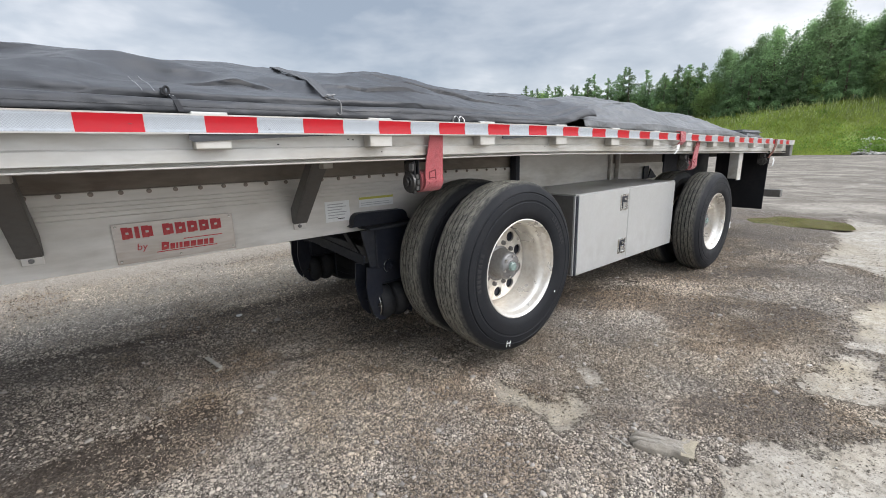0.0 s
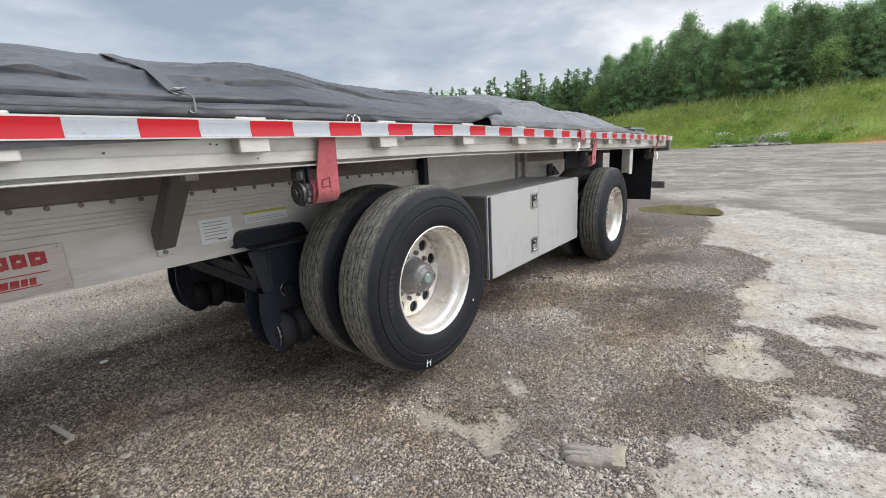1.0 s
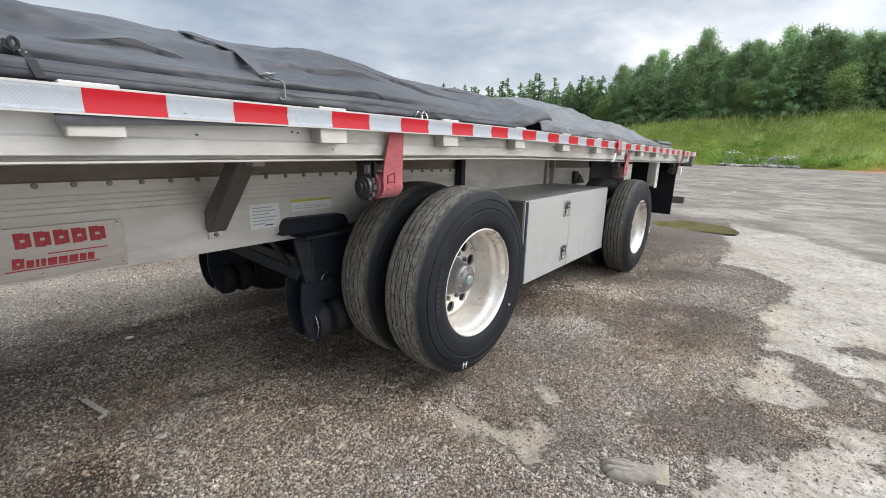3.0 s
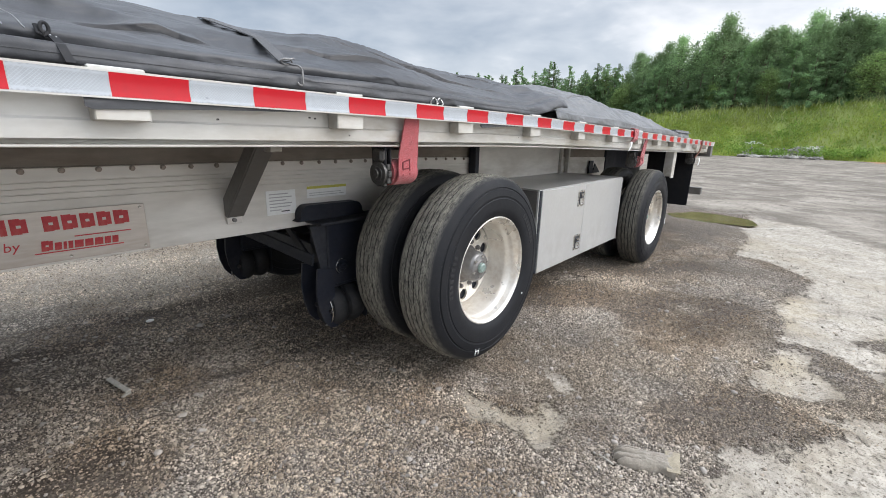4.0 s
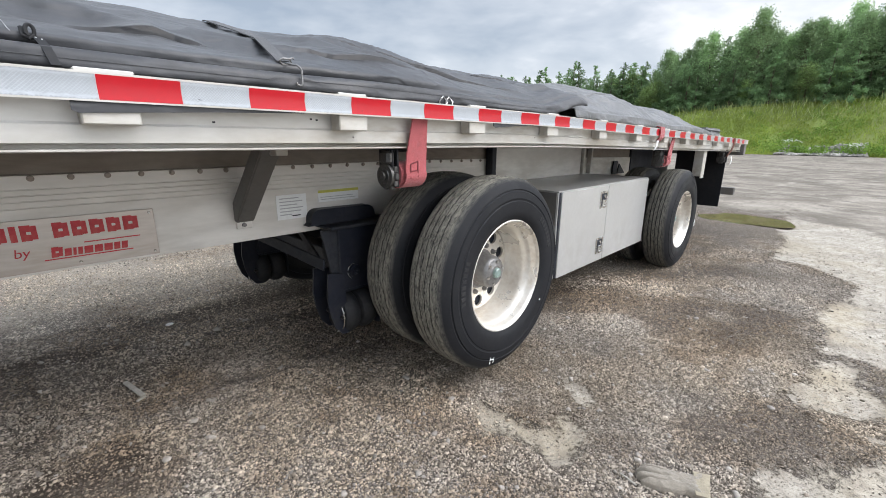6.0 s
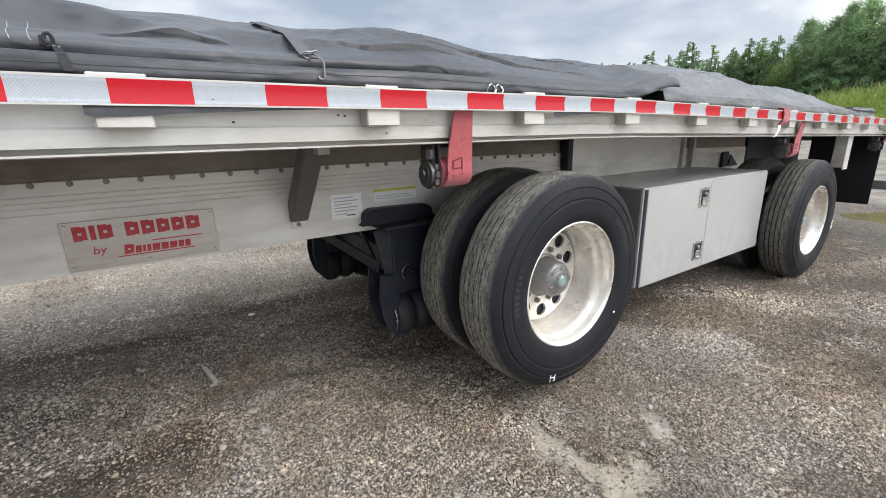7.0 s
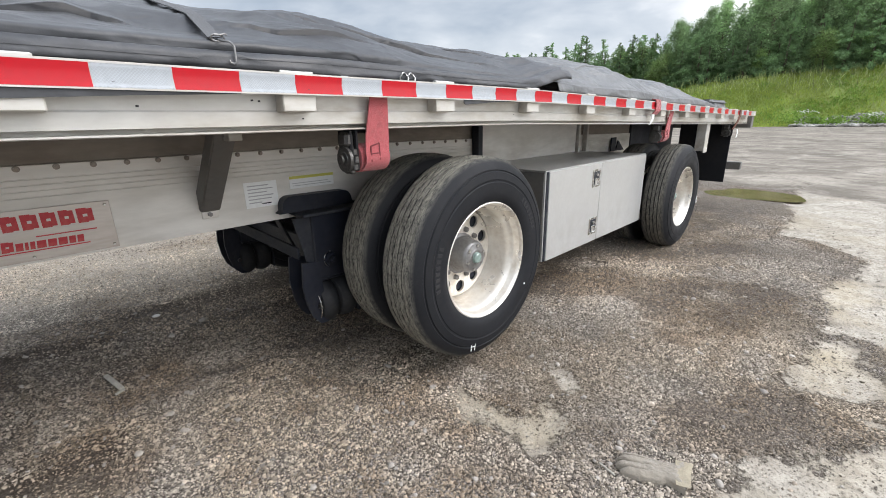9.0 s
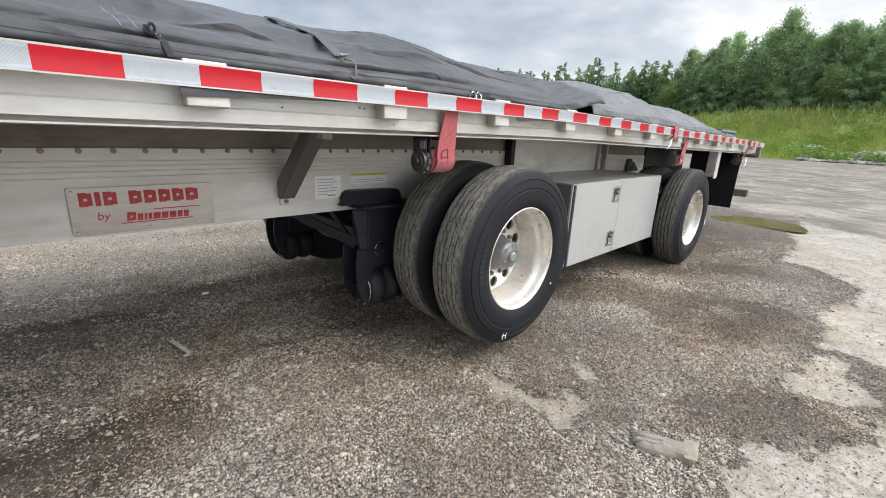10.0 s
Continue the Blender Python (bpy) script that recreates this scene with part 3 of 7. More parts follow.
def smooth01(a, b, v):
    t = np.clip((np.asarray(v, float) - a) / (b - a), 0, 1)
    return t * t * (3 - 2 * t)


# ---- ground ----
def segment_d(X, Y, a, b, r):
    """Signed field: positive within r of the segment a-b."""
    ax, ay, bx, by = *a, *b
    t = np.clip(((X - ax) * (bx - ax) + (Y - ay) * (by - ay)) / max((bx - ax) ** 2 + (by - ay) ** 2, 1e-9), 0, 1)
    return r - np.hypot(X - ax - t * (bx - ax), Y - ay - t * (by - ay))


def polygon_d(X, Y, corners):
    """Signed field: the distance to a closed outline in plan, positive inside it."""
    X, Y = np.asarray(X, float), np.asarray(Y, float)
    best, inside = np.full(X.shape, 1e9), np.zeros(X.shape, bool)
    for (ax, ay), (bx, by) in zip(corners, corners[1:] + corners[:1]):
        t = np.clip(((X - ax) * (bx - ax) + (Y - ay) * (by - ay)) / max((bx - ax) ** 2 + (by - ay) ** 2, 1e-9), 0, 1)
        best = np.minimum(best, np.hypot(X - ax - t * (bx - ax), Y - ay - t * (by - ay)))
        if by != ay:
            inside ^= ((ay > Y) != (by > Y)) & (X < (bx - ax) * (Y - ay) / (by - ay) + ax)
    return np.where(inside, best, -best)


# the open side of the yard: bare cement, with tongues and pockets of stone washed into it
CEMENT = [(14, -0.6), (8.6, -0.42), (7.4, -0.68), (6.15, -0.66), (6.0, -1.03), (5.6, -1.38), (5.05, -1.34), (4.4, -1.14), (3.83, -1.24), (3.58, -1.22), (3.62, -1.37), (3.56, -1.52),
          (3.42, -1.66), (3.26, -1.73), (3.22, -1.84), (3.23, -2.0), (3.1, -2.0), (3.0, -1.87), (2.93, -1.94), (2.87, -2.03), (2.69, -2.0), (2.52, -1.94), (2.44, -1.86), (2.5, -1.7),
          (2.69, -1.76), (2.85, -1.8), (2.81, -1.62), (2.68, -1.42), (2.64, -1.57), (2.49, -1.45), (2.31, -1.36), (2.22, -1.26), (2.14, -1.16), (2.03, -1.09), (1.8, -1.09), (1.2, -1.3), (0.7, -2.2), (-0.8, -4.0),
          (-3, -14), (14, -14)]
ISLANDS = ([(2.89, -1.15), (3.07, -1.19), (3.42, -1.23), (3.52, -1.37), (3.23, -1.4), (3.11, -1.53), (2.98, -1.5), (2.83, -1.38), (2.78, -1.1)],
           [(1.62, -0.03), (1.51, -0.14), (1.57, -0.34), (1.53, -0.49), (1.63, -0.53), (1.71, -0.5), (1.85, -0.44), (1.82, -0.37), (1.71, -0.42), (1.67, -0.34), (1.64, -0.23), (1.6, -0.12)],
           [(2.12, -0.24), (2.13, -0.33), (2.03, -0.42), (2.0, -0.36)])
POCKETS = ([(3.58, -2.62), (3.76, -2.78), (3.5, -3.3), (2.69, -3.0), (2.6, -2.26), (2.85, -2.41), (3.12, -2.36), (3.38, -2.53)],
           [(3.95, -1.6), (4.14, -1.77), (4.06, -1.95), (3.92, -1.89), (3.89, -1.72)], [(3.42, -1.72), (3.55, -1.78), (3.54, -1.96), (3.47, -1.9)])


def pale_field(X, Y):
    """Where the stone is worn through to cement."""
    f = np.minimum(polygon_d(X, Y, CEMENT), 0.5)
    for p in POCKETS:
        f = np.minimum(f, -polygon_d(X, Y, p))
    for p in ISLANDS:
        f = np.maximum(f, polygon_d(X, Y, p) + 0.025)
    return f


def tone_field(X, Y):
    """Where fresh pale chippings lie near the trailer's edge; under it, fill light put into the colour."""
    f = np.full(np.shape(X), -1.0)
    for a, b, r in (((0.2, 0.5), (1.2, 0.0), 0.5), ((1.0, -0.5), (1.7, -0.9), 0.3), ((0.4, 2.0), (1.0, 1.6), 0.35), ((-1.5, 2.6), (1.0, 2.6), 0.3), ((3.4, 0.2), (4.2, -0.1), 0.25), ((-2.5, 3.5), (3.0, 3.3), 0.6), ((-0.6, 1.3), (1.2, 1.35), 0.3), ((0.6, 1.8), (1.6, 1.7), 0.2)):
        f = np.maximum(f, segment_d(X, Y, a, b, r))
    return 0.9 * smooth01(-0.5, 0.35, f)


def value_noise(x, y, scale, seed):
    """Smooth lattice noise, 0 to 1."""
    tab = np.random.RandomState(seed).rand(64, 64)
    u, v = x * scale + 500, y * scale + 500
    i, j = np.floor(u).astype(int), np.floor(v).astype(int)
    a, b = u - i, v - j
    a, b = a * a * (3 - 2 * a), b * b * (3 - 2 * b)
    g = lambda p, q: tab[p % 64, q % 64]
    return (g(i, j) * (1 - a) + g(i + 1, j) * a) * (1 - b) + (g(i, j + 1) * (1 - a) + g(i + 1, j + 1) * a) * b


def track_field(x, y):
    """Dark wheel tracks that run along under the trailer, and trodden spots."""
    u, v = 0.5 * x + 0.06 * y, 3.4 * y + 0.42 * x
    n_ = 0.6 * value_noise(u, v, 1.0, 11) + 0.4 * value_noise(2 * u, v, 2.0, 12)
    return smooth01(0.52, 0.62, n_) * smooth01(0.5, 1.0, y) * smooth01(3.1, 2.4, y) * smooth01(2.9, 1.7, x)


def axis(lo, hi, step, out, grow=1.16):
    v = list(np.arange(lo, hi + step / 2, step))
    s, a, b = step, lo, hi
    while a > -out or b < out:
        s *= grow
        a, b = a - s, b + s
        v = [a] + v + [b]
    return np.array(v)


def fbm(X, Y, s, seed=0):
    out = np.empty(X.size)
    for i, (a, b) in enumerate(zip(X.ravel(), Y.ravel())):
        out[i] = noise.fractal(Vector((a * s + seed, b * s, seed * 1.7)), 1.0, 2.0, 4)
    return out.reshape(X.shape)


gx, gy = axis(-0.6, 7.0, 0.04, 900), axis(-2.6, 3.2, 0.04, 900)
GX, GY = np.meshgrid(gx, gy, indexing="ij")
near = np.exp(-(np.maximum(np.abs(GX - 3.0) - 5, 0) / 6) ** 2 - (np.maximum(np.abs(GY - 0.5) - 4, 0) / 6) ** 2)
PALE = pale_field(GX, GY)
GZ = near * (0.010 * fbm(GX, GY, 1.3) + 0.004 * fbm(GX, GY, 9.0, 3) * (PALE < 0)) - 0.016 * smooth01(-0.03, 0.05, PALE) * near
ru, rv = 0.5 * GX + 0.06 * GY, 3.4 * GY + 0.42 * GX
rut = 0.55 * value_noise(ru, rv, 1.4, 41) + 0.3 * value_noise(2 * ru, rv, 3.0, 42) + 0.15 * value_noise(4 * ru, rv, 6.0, 43)
GZ += 0.034 * (rut - 0.5) * near * smooth01(0.4, 1.0, GY) * smooth01(3.6, 2.8, GY) * smooth01(3.4, 2.2, GX)
pud = segment_d(GX, GY, (9.15, 0.35), (9.05, -0.25), 0.62)
GZ -= 0.05 * smooth01(-0.35, 0.3, pud)
nx, ny = GX.shape
idx = np.arange(nx * ny).reshape(nx, ny)
quads = np.stack([idx[:-1, :-1], idx[1:, :-1], idx[1:, 1:], idx[:-1, 1:]], -1).reshape(-1, 4)
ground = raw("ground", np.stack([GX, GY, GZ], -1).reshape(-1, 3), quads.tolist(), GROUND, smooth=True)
tagged(ground, "grey crushed stone yard worn through to pale cement", "ground", kind="structure")
lot_f = np.where(GX > -20, np.minimum((GX - np.interp(GY, [-6, -3.5, -2.7, -2.2, -1.4, 0.6, 3], [4.2, 5.8, 6.95, 7.9, 9.1, 10.2, 10.5])) * 0.8, 1.5), -2)
OIL = np.full(GX.shape, -0.5)
for a, b, r in (((-0.30, 0.78), (0.28, 0.79), 0.085), ((-0.3, 0.42), (0.05, 0.5), 0.05), ((1.25, 1.05), (1.72, 0.90), 0.09), ((1.45, 0.42), (1.80, 0.46), 0.05), ((-0.5, 2.2), (0.35, 1.97), 0.10), ((0.5, 2.3), (1.3, 2.24), 0.07), ((0.45, 1.3), (0.95, 1.2), 0.0), ((-0.4, 1.35), (0.1, 1.2), 0.03), ((3.2, 0.6), (4.0, 0.3), 0.06), ((3.3, -0.45), (3.9, -0.5), 0.02), ((4.2, -0.3), (4.6, -0.55), 0.02), ((-0.05, 0.58), (0.10, 0.55), 0.03), ((0.9, 0.95), (1.05, 0.92), 0.02), ((1.15, 0.62), (1.3, 0.58), 0.03)):
    OIL = np.maximum(OIL, segment_d(GX, GY, a, b, r))
TONE = tone_field(GX, GY)
DUST = np.full(GX.shape, -0.5)
for a, b, r in (((1.72, -0.12), (2.2, -0.28), 0.30), ((0.9, 0.5), (1.6, 0.2), 0.2), ((2.6, -0.5), (3.6, -0.9), 0.2), ((1.2, 2.2), (2.6, 1.6), 0.4)):
    DUST = np.maximum(DUST, segment_d(GX, GY, a, b, r))
DAMP = np.full(GX.shape, -0.6)
for a, b, r in (((3.1, 0.45), (3.5, 0.15), 0.18), ((3.3, -0.34), (3.8, -0.36), 0.12), ((3.4, -0.74), (4.1, -0.88), 0.08), ((4.3, 0.2), (5.2, -0.4), 0.1), ((2.2, -0.9), (2.6, -1.2), 0.05), ((-0.5, 0.62), (0.25, 0.66), 0.16)):
    DAMP = np.maximum(DAMP, segment_d(GX, GY, a, b, r))
DAMP = 0.26 * smooth01(-0.25, 0.15, DAMP) - 0.05
DUST = 0.36 * smooth01(-0.4, 0.3, DUST) - 0.18 + 0.20 * smooth01(1.0, 2.2, GX) + 0.4 * smooth01(2.3, 3.0, GY)
RUSTY = np.full(GX.shape, -0.6)
for a, b, r in (((2.45, -2.1), (2.4, -2.45), 0.18), ((4.0, -1.25), (4.7, -1.3), 0.12), ((3.1, -1.3), (3.4, -1.35), 0.1), ((2.9, -1.85), (3.15, -1.6), 0.08), ((1.6, -0.1), (1.7, -0.4), 0.05)):
    RUSTY = np.maximum(RUSTY, segment_d(GX, GY, a, b, r))
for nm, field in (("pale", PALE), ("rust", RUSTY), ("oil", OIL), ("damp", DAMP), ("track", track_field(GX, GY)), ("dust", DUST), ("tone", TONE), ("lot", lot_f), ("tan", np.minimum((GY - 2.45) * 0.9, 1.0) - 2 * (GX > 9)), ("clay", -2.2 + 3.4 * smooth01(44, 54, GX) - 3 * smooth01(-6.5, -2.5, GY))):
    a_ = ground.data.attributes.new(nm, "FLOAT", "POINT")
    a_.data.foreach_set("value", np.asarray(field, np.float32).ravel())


def ground_z(x, y):
    i = np.clip(np.searchsorted(gx, x), 1, nx - 1)
    j = np.clip(np.searchsorted(gy, y), 1, ny - 1)
    return GZ[i, j]


# the puddle behind the rear wheels
bm = B()
ring = []
for k in range(40):
    a = 2 * math.pi * k / 40
    r = 0.66 * (1 + 0.10 * math.sin(3 * a + 1) + 0.07 * math.sin(5 * a) )
    ring.append(bm.verts.new((9.08 + r * 0.95 * math.cos(a), 0.06 + 1.05 * r * math.sin(a), -0.030)))
bm.faces.new(ring)
tagged(part("puddle", bm, WATER), "shallow muddy puddle in the gravel", "puddle", kind="structure")

# ---- grass bank ----
bx, by = np.linspace(53, 125, 90), np.linspace(-75, 140, 170)
BX, BY = np.meshgrid(bx, by, indexing="ij")


def bank_h(X, Y):
    foot = 55.5 + 1.0 * np.sin(Y * 0.11) + 0.6 * np.sin(Y * 0.31 + 1)
    top = 5.7 + 0.5 * np.sin(Y * 0.09 + 2.0) - 3.2 * smooth01(-17, -33, Y)
    return top * smooth01(0, 1, (X - foot) / 12.0) - 0.25


BZ = bank_h(BX, BY) + 0.25 * fbm(BX, BY, 0.35, 5) * smooth01(55, 58, BX)
m_, k_ = BX.shape
idx = np.arange(m_ * k_).reshape(m_, k_)
quads = np.stack([idx[:-1, :-1], idx[1:, :-1], idx[1:, 1:], idx[:-1, 1:]], -1).reshape(-1, 4)
bank = raw("grass_bank", np.stack([BX, BY, BZ], -1).reshape(-1, 3), quads.tolist(), BANK, smooth=True)
a_ = bank.data.attributes.new("bare", "FLOAT", "POINT")
a_.data.foreach_set("value", (1.15 - (BX - 55.0) * (0.11 + 0.36 * smooth01(-22, -7, BY)) - 3.0 * smooth01(-7, -3, BY)).astype(np.float32).ravel())
tagged(bank, "grassy earth bank behind the yard", "bank", kind="structure")


def cards(centres, length, width, rs, upright=0.0, bend=0.0):
    """Many small leaf or blade cards; upright pulls their long side to the vertical."""
    n_ = len(centres)
    d = rs.normal(size=(n_, 3))
    d[:, 2] = d[:, 2] * (1 - upright) + upright * 3.0
    d /= np.linalg.norm(d, axis=1)[:, None]
    s = np.cross(d, rs.normal(size=(n_, 3)))
    s /= np.linalg.norm(s, axis=1)[:, None]
    L, W = length[:, None], width[:, None]
    lift = np.cross(d, s) * L * bend
    v = np.stack([centres, centres + d * L * 0.45 + s * W * 0.55 + lift, centres + d * L, centres + d * L * 0.4 - s * W * 0.5 + lift], 1)
    b = np.arange(n_)[:, None] * 4
    return v.reshape(-1, 3), (b + np.array([0, 1, 2, 3])).tolist()


rs = np.random.RandomState(4)
ng = 130000
px_, py_ = 55.2 + 13.5 * rs.rand(ng), -34 + 78 * rs.rand(ng)
h_ = 0.16 + 0.30 * rs.rand(ng) + 0.35 * rs.rand(ng) ** 6
keep = (px_ - 55.5 - np.sin(py_ * 0.11) > 0.2 * rs.rand(ng)) & ~((np.abs(py_ - 1.7) < 3.4) & (px_ < 59.4) & (rs.rand(ng) < 0.985))
keep &= (px_ - 55.5 > 7.5 * smooth01(-6, -20, py_) * rs.rand(ng))
v_, f_ = cards(np.stack([px_, py_, bank_h(px_, py_) - 0.05], -1)[keep], h_[keep], 0.025 + 0.04 * rs.rand(ng)[keep], rs, 0.72, 0.1)
tagged(raw("tall_grass", v_, f_, GRASS), "bright green uncut grass on the bank", "grass", kind="stuff")
nc = 150
cx_, cy_ = 57 + 9.5 * rs.rand(nc), -30 + 60 * rs.rand(nc)
sz_ = 0.5 + 0.9 * rs.rand(nc)
k_ = np.repeat(np.arange(nc), 70)
cx_ = np.where((np.abs(cy_ - 1.7) < 4.2) & (cx_ < 60), cx_ + 3.5, cx_)
wx, wy = cx_[k_] + 0.45 * sz_[k_] * rs.normal(size=len(k_)), cy_[k_] + 0.6 * sz_[k_] * rs.normal(size=len(k_))
v_, f_ = cards(np.stack([wx, wy, bank_h(wx, wy) + 0.35 * sz_[k_] * rs.rand(len(k_))], -1), 0.12 + 0.2 * rs.rand(len(k_)), 0.05 + 0.07 * rs.rand(len(k_)), rs, 0.35, 0.1)
tagged(raw("weed_clumps", v_, f_, WEED), "leafy green weeds scattered over the bank", "weeds", kind="stuff")
ns = 2100
py_ = np.concatenate([rs.normal(c, 2.6, 300) for c in (-13, -4, 2, 6, 10, 15, 22)])
px_ = 63.2 + 3.6 * rs.rand(ns)
v_, f_ = cards(np.stack([px_, py_, bank_h(px_, py_)], -1), 0.35 + 1.2 * rs.rand(ns) ** 1.7, 0.03 + 0.05 * rs.rand(ns), rs, 0.92, 0.05)
tagged(raw("weed_stalks", v_, f_, STALK), "tall thin weeds along the top of the bank", "weeds", kind="stuff")


# ---- trees ----
def tree_parts(ob, height, seed, style):
    """Trunk with limbs, and a crown of many small leaf clumps on their ends."""
    r = np.random.RandomState(seed)
    bm = B()
    lean = Vector((r.uniform(-0.03, 0.03), r.uniform(-0.03, 0.03), 1))
    base = 0.018 * height + 0.04
    zs = np.linspace(0, 1, 6)
    pts = [Vector((lean.x * height * z + 0.12 * math.sin(3 * z + seed), lean.y * height * z, height * z - 0.15)) for z in zs]
    for i in range(5):
        rod(bm, pts[i], pts[i + 1], base * (1 - zs[i] * 0.9), base * (1 - zs[i + 1] * 0.9), 7, False)
    tips, sizes = [], []
    if style == "conifer":
        for k in range(int(height * 5.5)):
            z = 0.04 + 0.94 * (k + r.rand()) / (height * 5.5)
            reach = ((1 - z) ** 0.85 * height * 0.36 + 0.03) * r.uniform(0.65, 1.15)
            a = r.rand() * 6.283
            o = Vector((lean.x * height * z, lean.y * height * z, height * z))
            e = o + Vector((math.cos(a) * reach, math.sin(a) * reach, -0.22 * reach + 0.12))
            if reach > 0.3:
                rod(bm, o, e, 0.03, 0.008, 4, False)
            for t in np.linspace(0.15, 1.05, max(3, int(reach * 5))):
                for _ in range(20):
                    tips.append(o.lerp(e, t) + Vector(r.normal(size=3) * (0.19 - 0.12 * z)))
                    sizes.append(r.uniform(0.15, 0.32) * (1.05 - 0.5 * z))
    else:
        low = 0.04 if style == "broad" else 0.14
        for k in range(int(56 + height * 4)):
            z = low + (0.98 - low) * r.rand() ** 0.85
            zz = (z - low) / (1 - low)
            prof = math.sin(math.pi * min(1, zz * 0.8 + 0.14)) ** 0.7 if style == "broad" else (1.02 - zz) ** 0.72 * min(1, 0.45 + zz * 2.6)
            reach = height * (0.27 if style == "pine" else 0.31) * prof * r.uniform(0.4, 1.25)
            a = r.rand() * 6.283
            o = Vector((lean.x * height * z, lean.y * height * z, height * z))
            e = o + Vector((math.cos(a) * reach, math.sin(a) * reach, reach * r.uniform(-0.1, 0.45)))
            rod(bm, o, e, 0.05, 0.012, 4, False)
            for _ in range(int(r.randint(70, 120))):
                t = 1.08 - 0.75 * r.rand() ** 1.6
                tips.append(o.lerp(e, t) + Vector(r.normal(size=3) * (0.34 if style == "pine" else 0.40)))
                sizes.append(r.uniform(0.10, 0.24))
    bmesh.ops.translate(bm, verts=bm.verts, vec=WORLD_AT[ob])
    part("trunk", bm, BARK, ob, origin=WORLD_AT[ob], smooth=True)
    tips, sizes = np.array([list(t) for t in tips]), np.array(sizes)
    v, f = cards(tips, sizes, sizes * r.uniform(0.45, 0.85, len(sizes)), r, 0.15, 0.12)
    c = raw("crown", v, f, {"conifer": LEAF_C, "pine": LEAF, "broad": LEAF_B}[style], None)
    c.parent = ob
    WORLD_AT[c] = WORLD_AT[ob]


TREE_WORDS = {"conifer": ("pine_tree", "narrow dark green conifer on the grassy bank", "tree"), "pine": ("pine_tree", "tall pine with an open uneven crown on the bank", "tree"),
              "broad": ("broadleaf_tree", "bushy light green broadleaf tree on the bank", "tree")}
stock = []
for i, (style, hh) in enumerate((("conifer", 8.4), ("conifer", 7.6), ("conifer", 9.0), ("pine", 9.6), ("pine", 9.0), ("pine", 10.2), ("pine", 8.6), ("broad", 7.0), ("broad", 5.2), ("broad", 8.2))):
    nm, lab, cat = TREE_WORDS[style]
    stock.append((style, hh, nm, lab, cat, 40 + i))
made_trees = {}


def plant(kind, x, y, s, turn):
    style, hh, nm, lab, cat, seed = stock[kind]
    z = float(bank_h(np.array(x), np.array(y))) - 0.05
    if kind not in made_trees:
        ob = thing(nm, (x, y, z), lab, cat, "trees on the bank")
        tree_parts(ob, hh, seed, style)
        ob.rotation_euler = (0, 0, turn)
        ob.scale = (s, s, s)
        made_trees[kind] = ob
    else:
        src = made_trees[kind]
        k = s / src.scale[0]
        ob = copy_thing(src, Matrix.Translation((x, y, z)) @ Matrix.Rotation(turn, 4, "Z") @ Matrix.Scale(k, 4))
    return ob


rt = random.Random(11)


def crown_line(y):
    """The height of the wood's outline along the bank, as a share of a full-grown pine."""
    return 0.95 * float(np.interp(y, [-44, -36, -31, -27, -22, -18, -14, -9, -3, 2.6, 7, 11.5, 17, 20, 23], [0.8, 0.86, 1.0, 1.14, 1.2, 1.12, 1.1, 1.1, 1.16, 1.02, 1.12, 1.22, 1.10, 0.95, 0.76]))


y = -44.0
while y < 23:
    e = crown_line(y)
    plant(rt.choice((3, 4, 5, 6, 3, 5, 6, 2)), 70.5 + rt.uniform(-1.3, 1.3), y, e * rt.uniform(0.84, 1.02), rt.uniform(0, 6.28))
    plant(rt.choice((3, 4, 5, 6, 2)), 75.0 + rt.uniform(-1.5, 1.5), y + 0.9, e * rt.uniform(0.92, 1.10), rt.uniform(0, 6.28))
    plant(rt.choice((0, 1, 2, 0, 2, 7)), 67.8 + rt.uniform(-0.6, 0.6), y + rt.uniform(-0.8, 0.8), e * rt.uniform(0.6, 0.85), rt.uniform(0, 6.28))
    for _ in range(2):
        plant(rt.choice((0, 1, 2, 8)), 68.4 + rt.uniform(-0.9, 1.4), y + rt.uniform(-1.0, 1.0), rt.uniform(0.45, 0.75), rt.uniform(0, 6.28))
    y += rt.uniform(1.3, 1.9)
while y < 58:
    plant(rt.choice((0, 1, 2)), 70.5 + rt.uniform(-1.3, 1.3), y, rt.uniform(0.82, 1.06), rt.uniform(0, 6.28))
    plant(rt.choice((0, 1, 2, 7)), 72.5 + rt.uniform(-1, 1), y + rt.uniform(0.8, 1.6), rt.uniform(0.72, 0.95), rt.uniform(0, 6.28))
    plant(rt.choice((0, 1, 2, 8)), 69.0 + rt.uniform(-1, 1), y + rt.uniform(0.4, 1.2), rt.uniform(0.45, 0.68), rt.uniform(0, 6.28))
    y += rt.uniform(1.1, 1.8)


